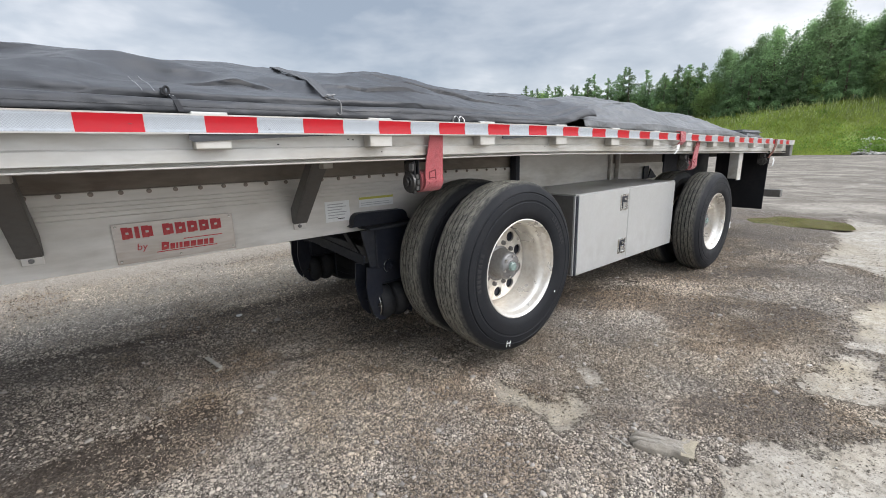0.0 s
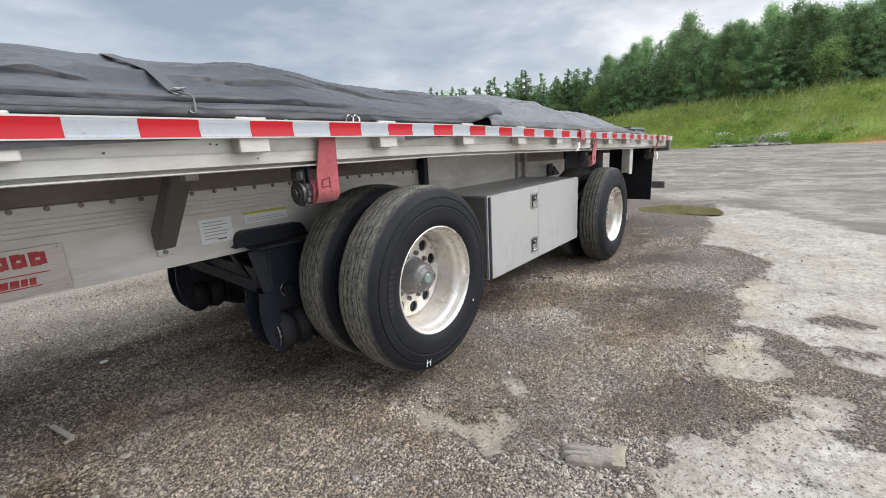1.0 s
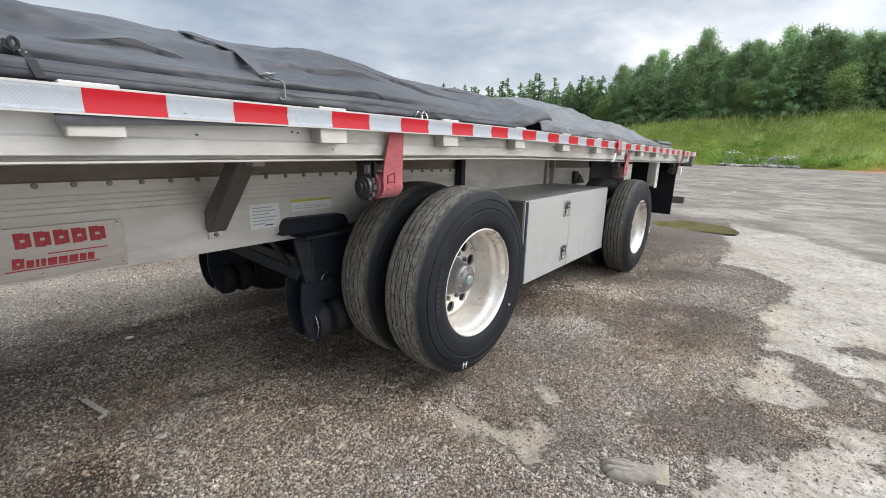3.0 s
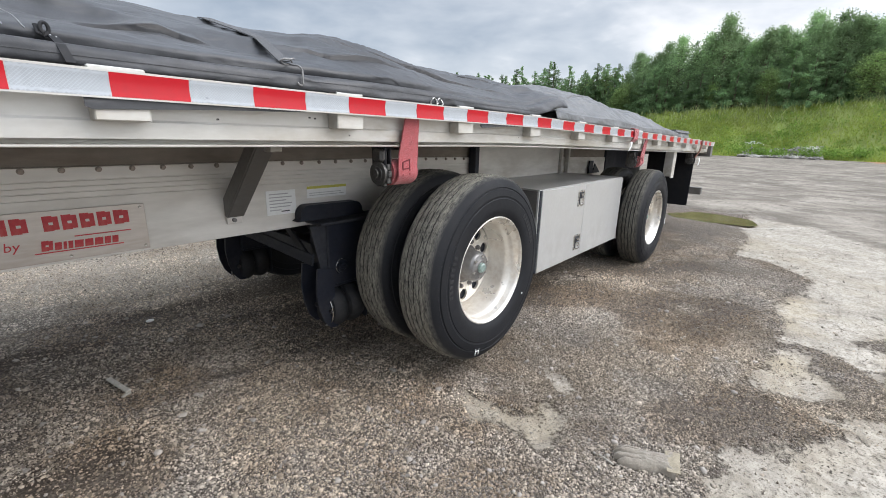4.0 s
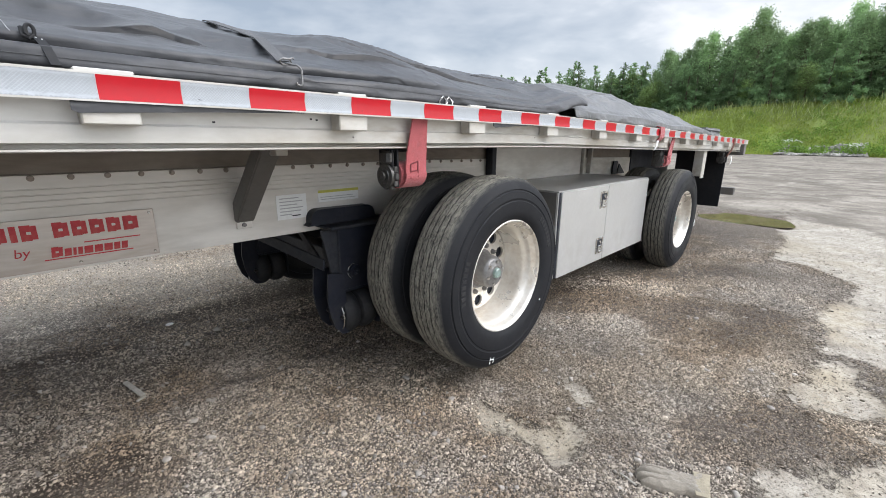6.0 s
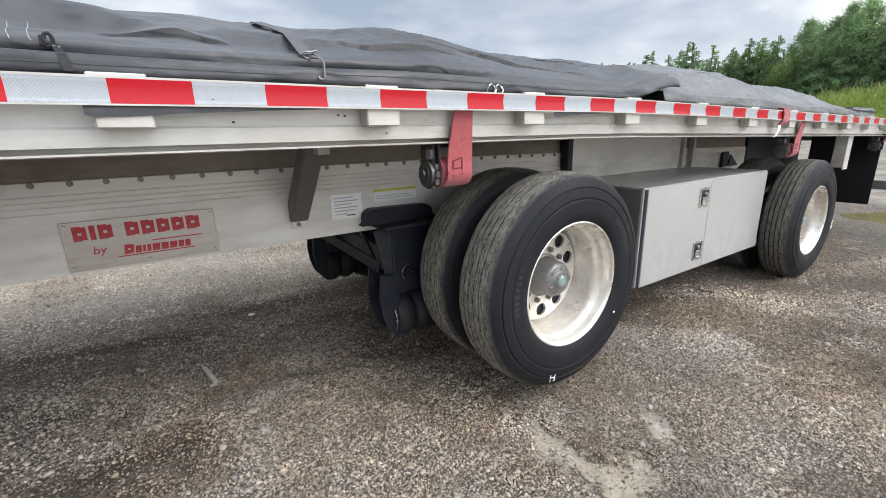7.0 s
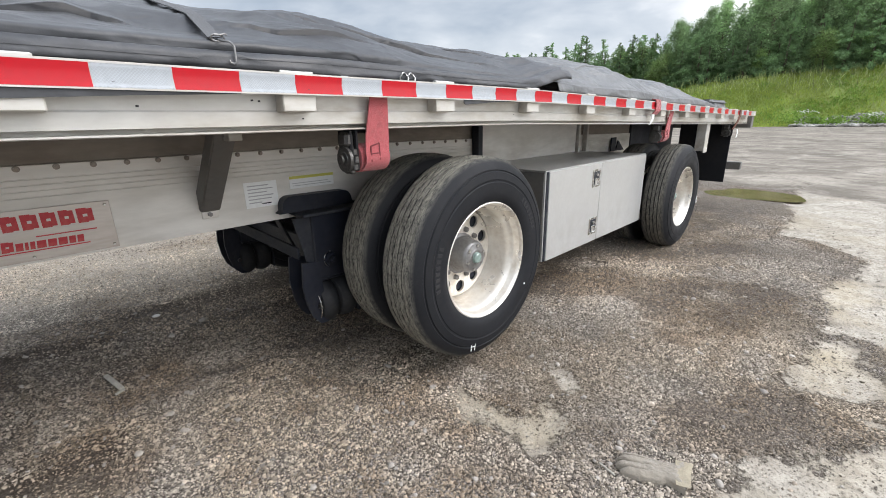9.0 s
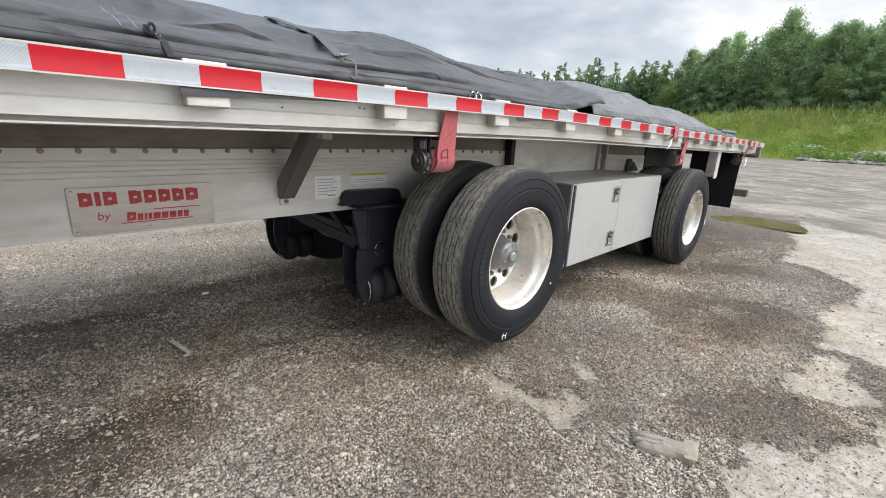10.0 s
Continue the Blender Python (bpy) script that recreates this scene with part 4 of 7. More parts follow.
# ---- riprap and flowers at the foot of the bank ----
def stones(name, spots, sizes, rs, material, squash=0.6, tiny=False):
    """Many small angular stones in one mesh."""
    t = (1 + 5 ** 0.5) / 2
    iv = np.array([(-1, t, 0), (1, t, 0), (-1, -t, 0), (1, -t, 0), (0, -1, t), (0, 1, t), (0, -1, -t), (0, 1, -t), (t, 0, -1), (t, 0, 1), (-t, 0, -1), (-t, 0, 1)]) / 1.9
    jf = np.array([(0, 11, 5), (0, 5, 1), (0, 1, 7), (0, 7, 10), (0, 10, 11), (1, 5, 9), (5, 11, 4), (11, 10, 2), (10, 7, 6), (7, 1, 8), (3, 9, 4), (3, 4, 2), (3, 2, 6), (3, 6, 8), (3, 8, 9), (4, 9, 5), (2, 4, 11), (6, 2, 10), (8, 6, 7), (9, 8, 1)])
    if tiny:
        iv = np.array([(1, 0, 0), (-1, 0, 0), (0, 1, 0), (0, -1, 0), (0, 0, 1)], float)
        jf = np.array([(0, 2, 4), (2, 1, 4), (1, 3, 4), (3, 0, 4)])
    nv = len(iv)
    n_ = len(spots)
    q = rs.normal(size=(n_, 4))
    q /= np.linalg.norm(q, axis=1)[:, None]
    w, x, y_, z = q.T
    R = np.stack([1 - 2 * (y_ * y_ + z * z), 2 * (x * y_ - z * w), 2 * (x * z + y_ * w), 2 * (x * y_ + z * w), 1 - 2 * (x * x + z * z), 2 * (y_ * z - x * w), 2 * (x * z - y_ * w), 2 * (y_ * z + x * w), 1 - 2 * (x * x + y_ * y_)], -1).reshape(n_, 3, 3)
    base = iv[None] * (1 + 0.28 * rs.normal(size=(n_, nv, 1))) * rs.uniform(0.6, 1.2, (n_, 1, 3))
    if tiny:
        R = np.zeros((n_, 3, 3))
        ang = rs.rand(n_) * 6.283
        R[:, 0, 0], R[:, 0, 1], R[:, 1, 0], R[:, 1, 1], R[:, 2, 2] = np.cos(ang), -np.sin(ang), np.sin(ang), np.cos(ang), 1.0
        base[:, 4, :2] += 0.45 * rs.normal(size=(n_, 2))
    v = np.einsum("nij,nkj->nki", R, base)
    v[:, :, 2] *= squash
    v = v * sizes[:, None, None] + spots[:, None, :]
    f = (jf[None] + np.arange(n_)[:, None, None] * nv).reshape(-1, 3)
    me = bpy.data.meshes.new(name)
    nf = len(f)
    me.vertices.add(n_ * nv)
    me.vertices.foreach_set("co", v.astype(np.float32).ravel())
    me.loops.add(nf * 3)
    me.loops.foreach_set("vertex_index", f.astype(np.int32).ravel())
    me.polygons.add(nf)
    me.polygons.foreach_set("loop_start", np.arange(nf, dtype=np.int32) * 3)
    me.polygons.foreach_set("loop_total", np.full(nf, 3, np.int32))
    me.update(calc_edges=True)
    me.validate()
    if material is PEBBLE:
        at = me.attributes.new("tone", "FLOAT", "POINT")
        at.data.foreach_set("value", np.repeat(tone_field(spots[:, 0], spots[:, 1]) - 0.5 * track_field(spots[:, 0], spots[:, 1]), nv).astype(np.float32))
        gi, gj = np.clip(np.searchsorted(gx, spots[:, 0]), 1, nx - 1), np.clip(np.searchsorted(gy, spots[:, 1]), 1, ny - 1)
        wet = 0.45 * value_noise(spots[:, 0], spots[:, 1], 1.7, 31) + 0.35 * value_noise(spots[:, 0], spots[:, 1], 4.5, 32) + 0.2 * value_noise(spots[:, 0], spots[:, 1], 13.0, 33)
        dry = 0.6 * value_noise(spots[:, 0], spots[:, 1], 1.1, 34) + 0.4 * value_noise(spots[:, 0], spots[:, 1], 5.0, 35)
        # drier under the trailer, lightening the stones there in place of fill light
        for nm, val in (("damp", smooth01(0.47, 0.70, wet + 1.3 * DAMP[gi, gj] + 0.03 - 0.08 * smooth01(0.5, 0.9, spots[:, 1]))), ("dust", smooth01(0.38, 0.68, dry + 0.8 * DUST[gi, gj]))):
            at = me.attributes.new(nm, "FLOAT", "POINT")
            at.data.foreach_set("value", np.repeat(val, nv).astype(np.float32))
    return link_mesh(name, me, material, None, "", Vector((0, 0, 0)))


n_ = 760
sp = np.stack([55.2 + 4.4 * rs.rand(n_) ** 1.2, -1.7 + 6.8 * rs.rand(n_), np.zeros(n_)], -1)
sp[:, 2] = np.maximum(bank_h(sp[:, 0], sp[:, 1]), 0) + 0.02 + 0.12 * rs.rand(n_)
tagged(stones("riprap", sp, 0.10 + 0.26 * rs.rand(n_) ** 1.6, rs, ROCK), "grey broken rock at the foot of the bank", "rocks", kind="stuff")


def bush(x, y, s, flowers, seed):
    r = np.random.RandomState(seed)
    z = max(float(bank_h(np.array(x), np.array(y))), 0)
    ob = thing("flowering_bush" if flowers else "bush", (x, y, z), "low weedy bush with white flower heads at the bank's foot" if flowers else "low bright green bush at the bank's foot", "bush")
    c = r.normal(size=(420, 3)) * (0.42 * s, 0.42 * s, 0.22 * s) + (x, y, z + 0.38 * s)
    v, f = cards(c, r.uniform(0.12, 0.28, 420), r.uniform(0.08, 0.16, 420), r, 0.3, 0.1)
    tagged(raw("leaves", v, f, WEED, ob, origin=(x, y, z)), "small green leaves", kind="stuff")
    if flowers:
        c = r.normal(size=(90, 3)) * (0.20 * s, 0.20 * s, 0.05 * s) + (x, y, z + 0.72 * s)
        v, f = cards(c, r.uniform(0.08, 0.18, 90), r.uniform(0.08, 0.16, 90), r, 0.0, 0.0)
        tagged(raw("flower_heads", v, f, FLOWER, ob, "white flower heads", origin=(x, y, z)), "white flower heads", kind="stuff")


for i, (x, y, s, fl) in enumerate(((56.4, 5.4, 2.1, 0), (57.4, 4.2, 2.0, 1), (57.6, 3.2, 1.0, 0), (57.2, -0.7, 1.5, 1), (56.2, 1.8, 1.2, 0), (56.6, -2.4, 1.5, 0), (57.0, -4.4, 1.0, 0))):
    bush(x, y, s, fl, 70 + i)

# ---- utility pole and red container, far off ----
pole = thing("utility_pole", (67.2, -25.7, 3.6), "grey wooden utility pole beyond the bank", "utility pole")
bm = B()
rod(bm, (67.2, -25.7, 2.2), (67.2, -25.7, 15.9), 0.20, 0.14, 10)
part("shaft", bm, POLE, pole)
bm = B()
beam(bm, (67.1, -25.6, 14.7), (67.0, -25.1, 14.75), 0.10, 0.12)
rod(bm, (67.0, -25.1, 14.75), (67.0, -25.1, 15.0), 0.06, 0.05, 8)
part("insulator_bracket", bm, POLE, pole)
for dz, dx in ((0.0, 0.0), (-0.7, 0.1)):
    bm = B()
    tube_path(bm, [(67.2 + dx + 0.06 * k * k, -25.75 - 5.0 * k, 15.2 + dz - 0.35 * math.sin(math.pi * k / 8)) for k in range(9)], 0.022, 5)
    part("cable", bm, FLAP, pole, "thin black overhead cable")
bin_ = thing("waste_container", (64, -29.8, 3.0), "distant red metal container beyond the bank", "container")
bm = B()
box(bm, (62.6, -33.0, 3.4), (65.0, -26.8, 5.2), 0.05)
part("body", bm, ROOF, bin_)
bm = B()
box(bm, (62.5, -33.1, 2.4), (65.1, -26.2, 3.4), 0.05)
part("base", bm, STICKER, bin_, "pale base")

# ---- flatbed trailer ----
FRONT, REAR, P = -5.2, 7.66, 0.314
trailer = thing("flatbed_trailer", (3.4, 1.3, 0), "aluminium spread-axle flatbed trailer with its front axle raised", "trailer")


def mirror_y(y):
    return 2.6 - y


# deck and rails
bm = extrude_x(B(), [(0.08, 1.385), (0.08, 1.418), (2.52, 1.418), (2.52, 1.385)], FRONT, REAR, 36)
part("deck", bm, WOOD, trailer, "grey weathered plank deck")
RAIL = [(0.066, 1.42), (0.066, 1.328), (0.061, 1.322), (0.061, 1.283), (0.105, 1.282), (0.105, 1.2705), (0.053, 1.2700), (0.053, 1.2655), (0.060, 1.263), (0.20, 1.263), (0.20, 1.2675), (0.113, 1.2675), (0.113, 1.290), (0.074, 1.291), (0.074, 1.42)]
bm = extrude_x(B(), RAIL, FRONT, REAR - 0.02, 36)
part("side_rail", bm, ALU, trailer, "dull aluminium side rail", angle=20)
bm = extrude_x(B(), [(mirror_y(a), b) for a, b in RAIL], FRONT, REAR - 0.02, 36)
part("side_rail", bm, ALU, trailer, angle=20)
bm = B()
extrude_x(bm, [(0.0006, 1.3690), (0.0006, 1.3722), (0.0052, 1.4010), (0.0006, 1.4243), (0.0006, 1.4285), (0.011, 1.4285), (0.011, 1.3690)], FRONT, REAR, 36)
rub = part("rub_rail", bm, ALU, trailer, "flat aluminium rub rail with reflective tape")
bm = extrude_x(B(), [(2.589, 1.369), (2.589, 1.4285), (2.598, 1.4285), (2.598, 1.369)], FRONT, REAR, 36)
part("rub_rail", bm, ALU, trailer)
# reflective tape, red and silver by turns
for k in range(-8, 24):
    for j, (mt, lab) in enumerate(((TAPE_R, "red reflective tape"), (TAPE_W, "silver reflective tape"))):
        x0 = k * P + j * P / 2
        if x0 + P / 2 > REAR:
            continue
        if k == -8:
            bm = B()
            extrude_x(bm, [(0.0, 1.3730), (0.0045, 1.4010), (0.0, 1.4235), (0.0015, 1.4235), (0.006, 1.4010), (0.0015, 1.3730)], x0 + 0.0005, x0 + P / 2 - 0.0005)
            piece = part("reflective_tape", bm, mt, rub, lab)
            first_tape = first_tape + [piece] if j else [piece]
        else:
            repeat(first_tape[j], ((k + 8) * P, 0, 0))
# scuffs on the tape
rsc = random.Random(8)
for x in (-0.75, -0.3, 0.12, 0.505, 0.515, 0.71, 0.98, 1.44, 1.9, 2.36):
    bm = B()
    a_, w_ = rsc.uniform(1.378, 1.396), rsc.uniform(0.006, 0.014)
    beam(bm, (x, 0.0022, a_), (x + w_, 0.0032, a_ + rsc.uniform(-0.010, 0.006)), 0.0016, 0.0018, (0, 1, 0), 0)
    part("scuff", bm, WINCH, rub, "dark scuff")
for x, z in ((0.83, 1.352), (0.85, 1.350), (0.98, 1.300), (0.55, 1.334), (1.62, 1.345), (2.1, 1.31), (-0.2, 1.33)):
    bm = B()
    box(bm, (x, 0.0598, z), (x + 0.006, 0.0606, z + 0.004), 0) if z < 1.322 else box(bm, (x, 0.0648, z), (x + 0.007, 0.0656, z + 0.005), 0)
    part("tar_speck", bm, WINCH, trailer, "black tar speck")
# stake pockets between the rails
bm = B()
box(bm, (0.280, 0.0115, 1.322), (0.386, 0.0655, 1.4365), 0.003)
pocket = part("stake_pocket", bm, ALU, trailer, "welded aluminium stake pocket")
for k in range(-8, 12):
    if k:
        repeat(pocket, (0.622 * k, 0, 0))
# cross members under the deck
bm = B()
box(bm, (-0.27, 0.075, 1.300), (-0.21, 2.525, 1.384), 0.004)
cross = part("cross_member", bm, ALU_DULL, trailer)
for k in range(-4, 7):
    if k:
        repeat(cross, (1.1 * k, 0, 0))

# main beams: a ribbed lower web screwed to the upper one
WEB = [(0.812, 0.830), (0.812, 1.056), (0.8145, 1.059), (0.812, 1.062), (0.812, 1.078), (0.8145, 1.081), (0.812, 1.084), (0.812, 1.098), (0.8145, 1.101), (0.812, 1.104),
       (0.812, 1.118), (0.8145, 1.121), (0.812, 1.124), (0.812, 1.168), (0.822, 1.170), (0.822, 0.842), (0.94, 0.842), (0.94, 0.828), (0.815, 0.828)]
UPPER = [(0.826, 1.150), (0.826, 1.383), (0.838, 1.383), (0.838, 1.150)]
for side in (0, 1):
    f = (lambda q: [(mirror_y(a), b) for a, b in q]) if side else (lambda q: q)
    bm = extrude_x(B(), f(WEB), FRONT, 5.45, 32)
    beam_ob = part("main_beam", bm, ALU_WEB, trailer, "dusty ribbed aluminium beam web", angle=15)
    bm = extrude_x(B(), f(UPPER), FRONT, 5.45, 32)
    part("upper_web", bm, SHADE_STAIN, trailer, "stained grey upper web with shade in its colour")
    bm = B()
    y_a, y_b = sorted((mirror_y(0.800) if side else 0.800, mirror_y(0.845) if side else 0.845))
    box(bm, (5.453, y_a, 0.86), (6.90, y_b, 1.38), 0.006)
    part("subframe", bm, BLACK, trailer, "black steel rear subframe")
    if not side:
        bm = B()
        rod(bm, (0.199, 0.812, 1.1585), (0.199, 0.802, 1.1585), 0.0078, 0.0070, 6)
        rod(bm, (0.199, 0.8125, 1.1585), (0.199, 0.8095, 1.1585), 0.0105, 0.0105, 14)
        screw = part("screw", bm, SCREW, beam_ob)
        for k in range(-5, 24):
            if k:
                repeat(screw, (0.1035 * k, 0, 0))

# outrigger braces from the beam's foot to the side rail
bm = B()
q = [(0.808, 0.930), (0.808, 1.014), (0.39, 1.383), (0.300, 1.383), (0.786, 0.922)]
lo, hi = [bm.verts.new((0.828, a_, b_)) for a_, b_ in q], [bm.verts.new((0.908, a_, b_)) for a_, b_ in q]
bm.faces.new(lo)
bm.faces.new(hi[::-1])
for k in range(len(q)):
    bm.faces.new((lo[k], lo[(k + 1) % len(q)], hi[(k + 1) % len(q)], hi[k]))
bmesh.ops.recalc_face_normals(bm, faces=bm.faces)
bmesh.ops.bevel(bm, geom=list(bm.edges), offset=0.005, segments=2, affect="EDGES")
brace = part("outrigger_brace", bm, ALU_DULL, trailer, "grey square-tube outrigger brace")
bm = B()
box(bm, (0.834, 0.801, 0.890), (0.904, 0.8115, 0.931), 0.003)
part("foot_tab", bm, ALU_WEB, brace, "pale aluminium foot tab")
bm = B()
rod(bm, (0.866, 0.802, 0.909), (0.866, 0.790, 0.909), 0.011, 0.010, 6)
part("bolt", bm, HUB, brace)
bm = B()
box(bm, (0.862, 0.395, 1.232), (0.911, 0.452, 1.2625), 0.003)
part("head_plate", bm, ALU, brace, "pale aluminium head plate")
for k in (-2, -1):
    repeat(brace, (1.1 * k, 0, 0))

# name plate riveted to the web; the maker's lettering stands as plain red shapes
bm = B()
box(bm, (0.035, 0.8035, 0.838), (0.526, 0.8085, 1.022), 0.0012)
plate = part("name_plate", bm, PLATE, trailer, "brushed aluminium plate with red stencilled lettering")


def blocks(name, x0, z0, height, widths, gap, material, slant=0.0, slit=True):
    x = x0
    for w in widths:
        if w > 0:
            bm = B()
            def slab(xa, za, xb, zb):
                q = [bm.verts.new((xx + slant * (zz - z0), yy, zz)) for yy in (0.8032, 0.8018) for xx, zz in ((xa, za), (xb, za), (xb, zb), (xa, zb))]
                for ids in ((3, 2, 1, 0), (4, 5, 6, 7), (0, 1, 5, 4), (1, 2, 6, 5), (2, 3, 7, 6), (3, 0, 4, 7)):
                    bm.faces.new([q[i] for i in ids])
            if slit and w > height * 0.5:
                t = w * 0.36
                slab(x, z0, x + t, z0 + height)
                slab(x + w - t, z0 + height * 0.06, x + w, z0 + height * 0.94)
                slab(x + t, z0, x + w - t, z0 + height * 0.40)
                slab(x + t, z0 + height * 0.58, x + w - t, z0 + height)
            else:
                slab(x, z0, x + w, z0 + height)
            bmesh.ops.recalc_face_normals(bm, faces=bm.faces)
            part(name, bm, material, plate, smooth=False)
        x += abs(w) + gap


blocks("letter_block", 0.068, 0.950, 0.054, (0.040, 0.017, 0.042, -0.022, 0.042, 0.042, 0.041, 0.041, 0.047), 0.0085, RED)
blocks("letter_block", 0.205, 0.881, 0.037, (0.030,), 0, RED, 0.12)
blocks("letter_block", 0.240, 0.881, 0.027, (0.019, 0.009, 0.013, 0.025, 0.024, 0.025, 0.019, 0.019), 0.0045, RED, 0.12, False)
blocks("letter_bar", 0.186, 0.8725, 0.004, (0.255,), 0, RED, 0.0, False)
blocks("letter_bar", 0.300, 0.921, 0.004, (0.170,), 0, RED, 0.0, False)
txt = bpy.data.curves.new("by", "FONT")
txt.body, txt.size, txt.shear, txt.extrude = "by", 0.044, 0.15, 0.0005
tob = new("small_lettering", txt)
tob.parent, tob.rotation_euler = plate, (radians(90), 0, 0)
tob.location = Vector((0.112, 0.8028, 0.895)) - WORLD_AT[plate]
txt.materials.append(RED)
bm = B()
rod(bm, (0.050, 0.8036, 1.008), (0.050, 0.8005, 1.008), 0.0055, 0.004, 10)
rv = part("rivet", bm, NUT, plate)
for dx, dz in ((0.461, 0), (0, -0.156), (0.461, -0.156), (0.23, -0.156)):
    repeat(rv, (dx, 0, dz))

# stickers on the web
bm = B()
box(bm, (1.030, 0.8095, 0.905), (1.187, 0.8117, 1.026), 0)
st = part("sticker", bm, STICKER, trailer, "white label with fine grey print", smooth=False)
for k, w in enumerate((0.10, 0.12, 0.09, 0.12, 0.11, 0.06)):
    bm = B()
    box(bm, (1.045, 0.8086, 1.006 - k * 0.016), (1.045 + w, 0.8096, 1.011 - k * 0.016), 0)
    part("print_bar", bm, INK, st, smooth=False)
bm = B()
box(bm, (1.105, 0.8084, 0.918), (1.150, 0.8096, 0.923), 0)
part("print_bar", bm, BLACK, st, "black print", smooth=False)
bm = B()
box(bm, (1.255, 0.8095, 0.972), (1.503, 0.8117, 1.034), 0)
st2 = part("sticker", bm, STICKER, trailer, "white warning label with a yellow band", smooth=False)
bm = B()
box(bm, (1.255, 0.8086, 1.020), (1.503, 0.8096, 1.034), 0)
part("header_band", bm, YELLOW, st2, "yellow band", smooth=False)
for k, w in enumerate((0.20, 0.22)):
    bm = B()
    box(bm, (1.268, 0.8086, 0.996 - k * 0.012), (1.268 + w, 0.8096, 0.999 - k * 0.012), 0)
    part("print_bar", bm, INK, st2, smooth=False)


# wheels
def tyre_profile(R, w, groove):
    """(radius, y, zigzag) from the outer bead over the tread to the inner bead; y from 0 at the outer bulge to w."""
    c = w / 2
    half = [(0.286, 0.030), (0.300, 0.014), (0.316, 0.009), (0.322, 0.0055), (0.345, 0.002), (0.375, 0.0), (0.392, 0.0), (0.395, 0.003), (0.403, 0.003), (0.406, 0.001), (0.428, 0.0035), (0.440, 0.0055),
            (0.443, 0.0110), (0.447, 0.0120), (0.451, 0.0090), (0.456, 0.0105), (0.472, 0.018), (R - 0.026, 0.027), (R - 0.017, 0.0345), (R - 0.0105, 0.042), (R - 0.0075, 0.047)]
    t0, t1 = 0.050, w - 0.050
    ribs = 5
    pitch = (t1 - t0) / ribs
    prof = [(r, y, 0) for r, y in half]
    crown = lambda y_: R - 0.007 * ((y_ - c) / (c - 0.05)) ** 2
    g = groove
    for i in range(ribs):
        a, b = t0 + i * pitch, t0 + (i + 1) * pitch
        prof += [(crown(a), a + g, 1 if i else 0), (crown((a + b) / 2), (a + b) / 2, 0), (crown(b), b - g, 1 if i < ribs - 1 else 0)]
        if i < ribs - 1:
            prof += [(crown(b) - 0.004, b - g * 0.85, 1), (crown(b) - 0.015, b - g * 0.7, 1), (crown(b) - 0.015, b + g * 0.7, 1), (crown(b) - 0.004, b + g * 0.85, 1)]
    return prof + [(r, w - y, 0) for r, y in half[::-1]]


def lathe_zigzag(bm, prof, c, seg, swing, chew, seed):
    """As lathe, with grooves that swing to and fro and a chewed tread."""
    r_ = np.random.RandomState(seed)
    rings = []
    for r, y, z in prof:
        ring_ = []
        for k in range(seg):
            dy = swing * (1, 0.3, -1, -0.3)[k % 4] if z else 0.0
            rr = r + (chew * r_.normal() if r > 0.499 else 0.0)
            if z and r > 0.503 and swing > 0.001 and k % 2:
                rr -= 0.0022
            a = 2 * math.pi * k / seg
            ring_.append(bm.verts.new((c[0] + rr * math.cos(a), c[1] + y + dy, c[2] + rr * math.sin(a))))
        rings.append(ring_)
    for p, q in zip(rings, rings[1:]):
        for k in range(seg):
            bm.faces.new((p[k], p[(k + 1) % seg], q[(k + 1) % seg], q[k]))


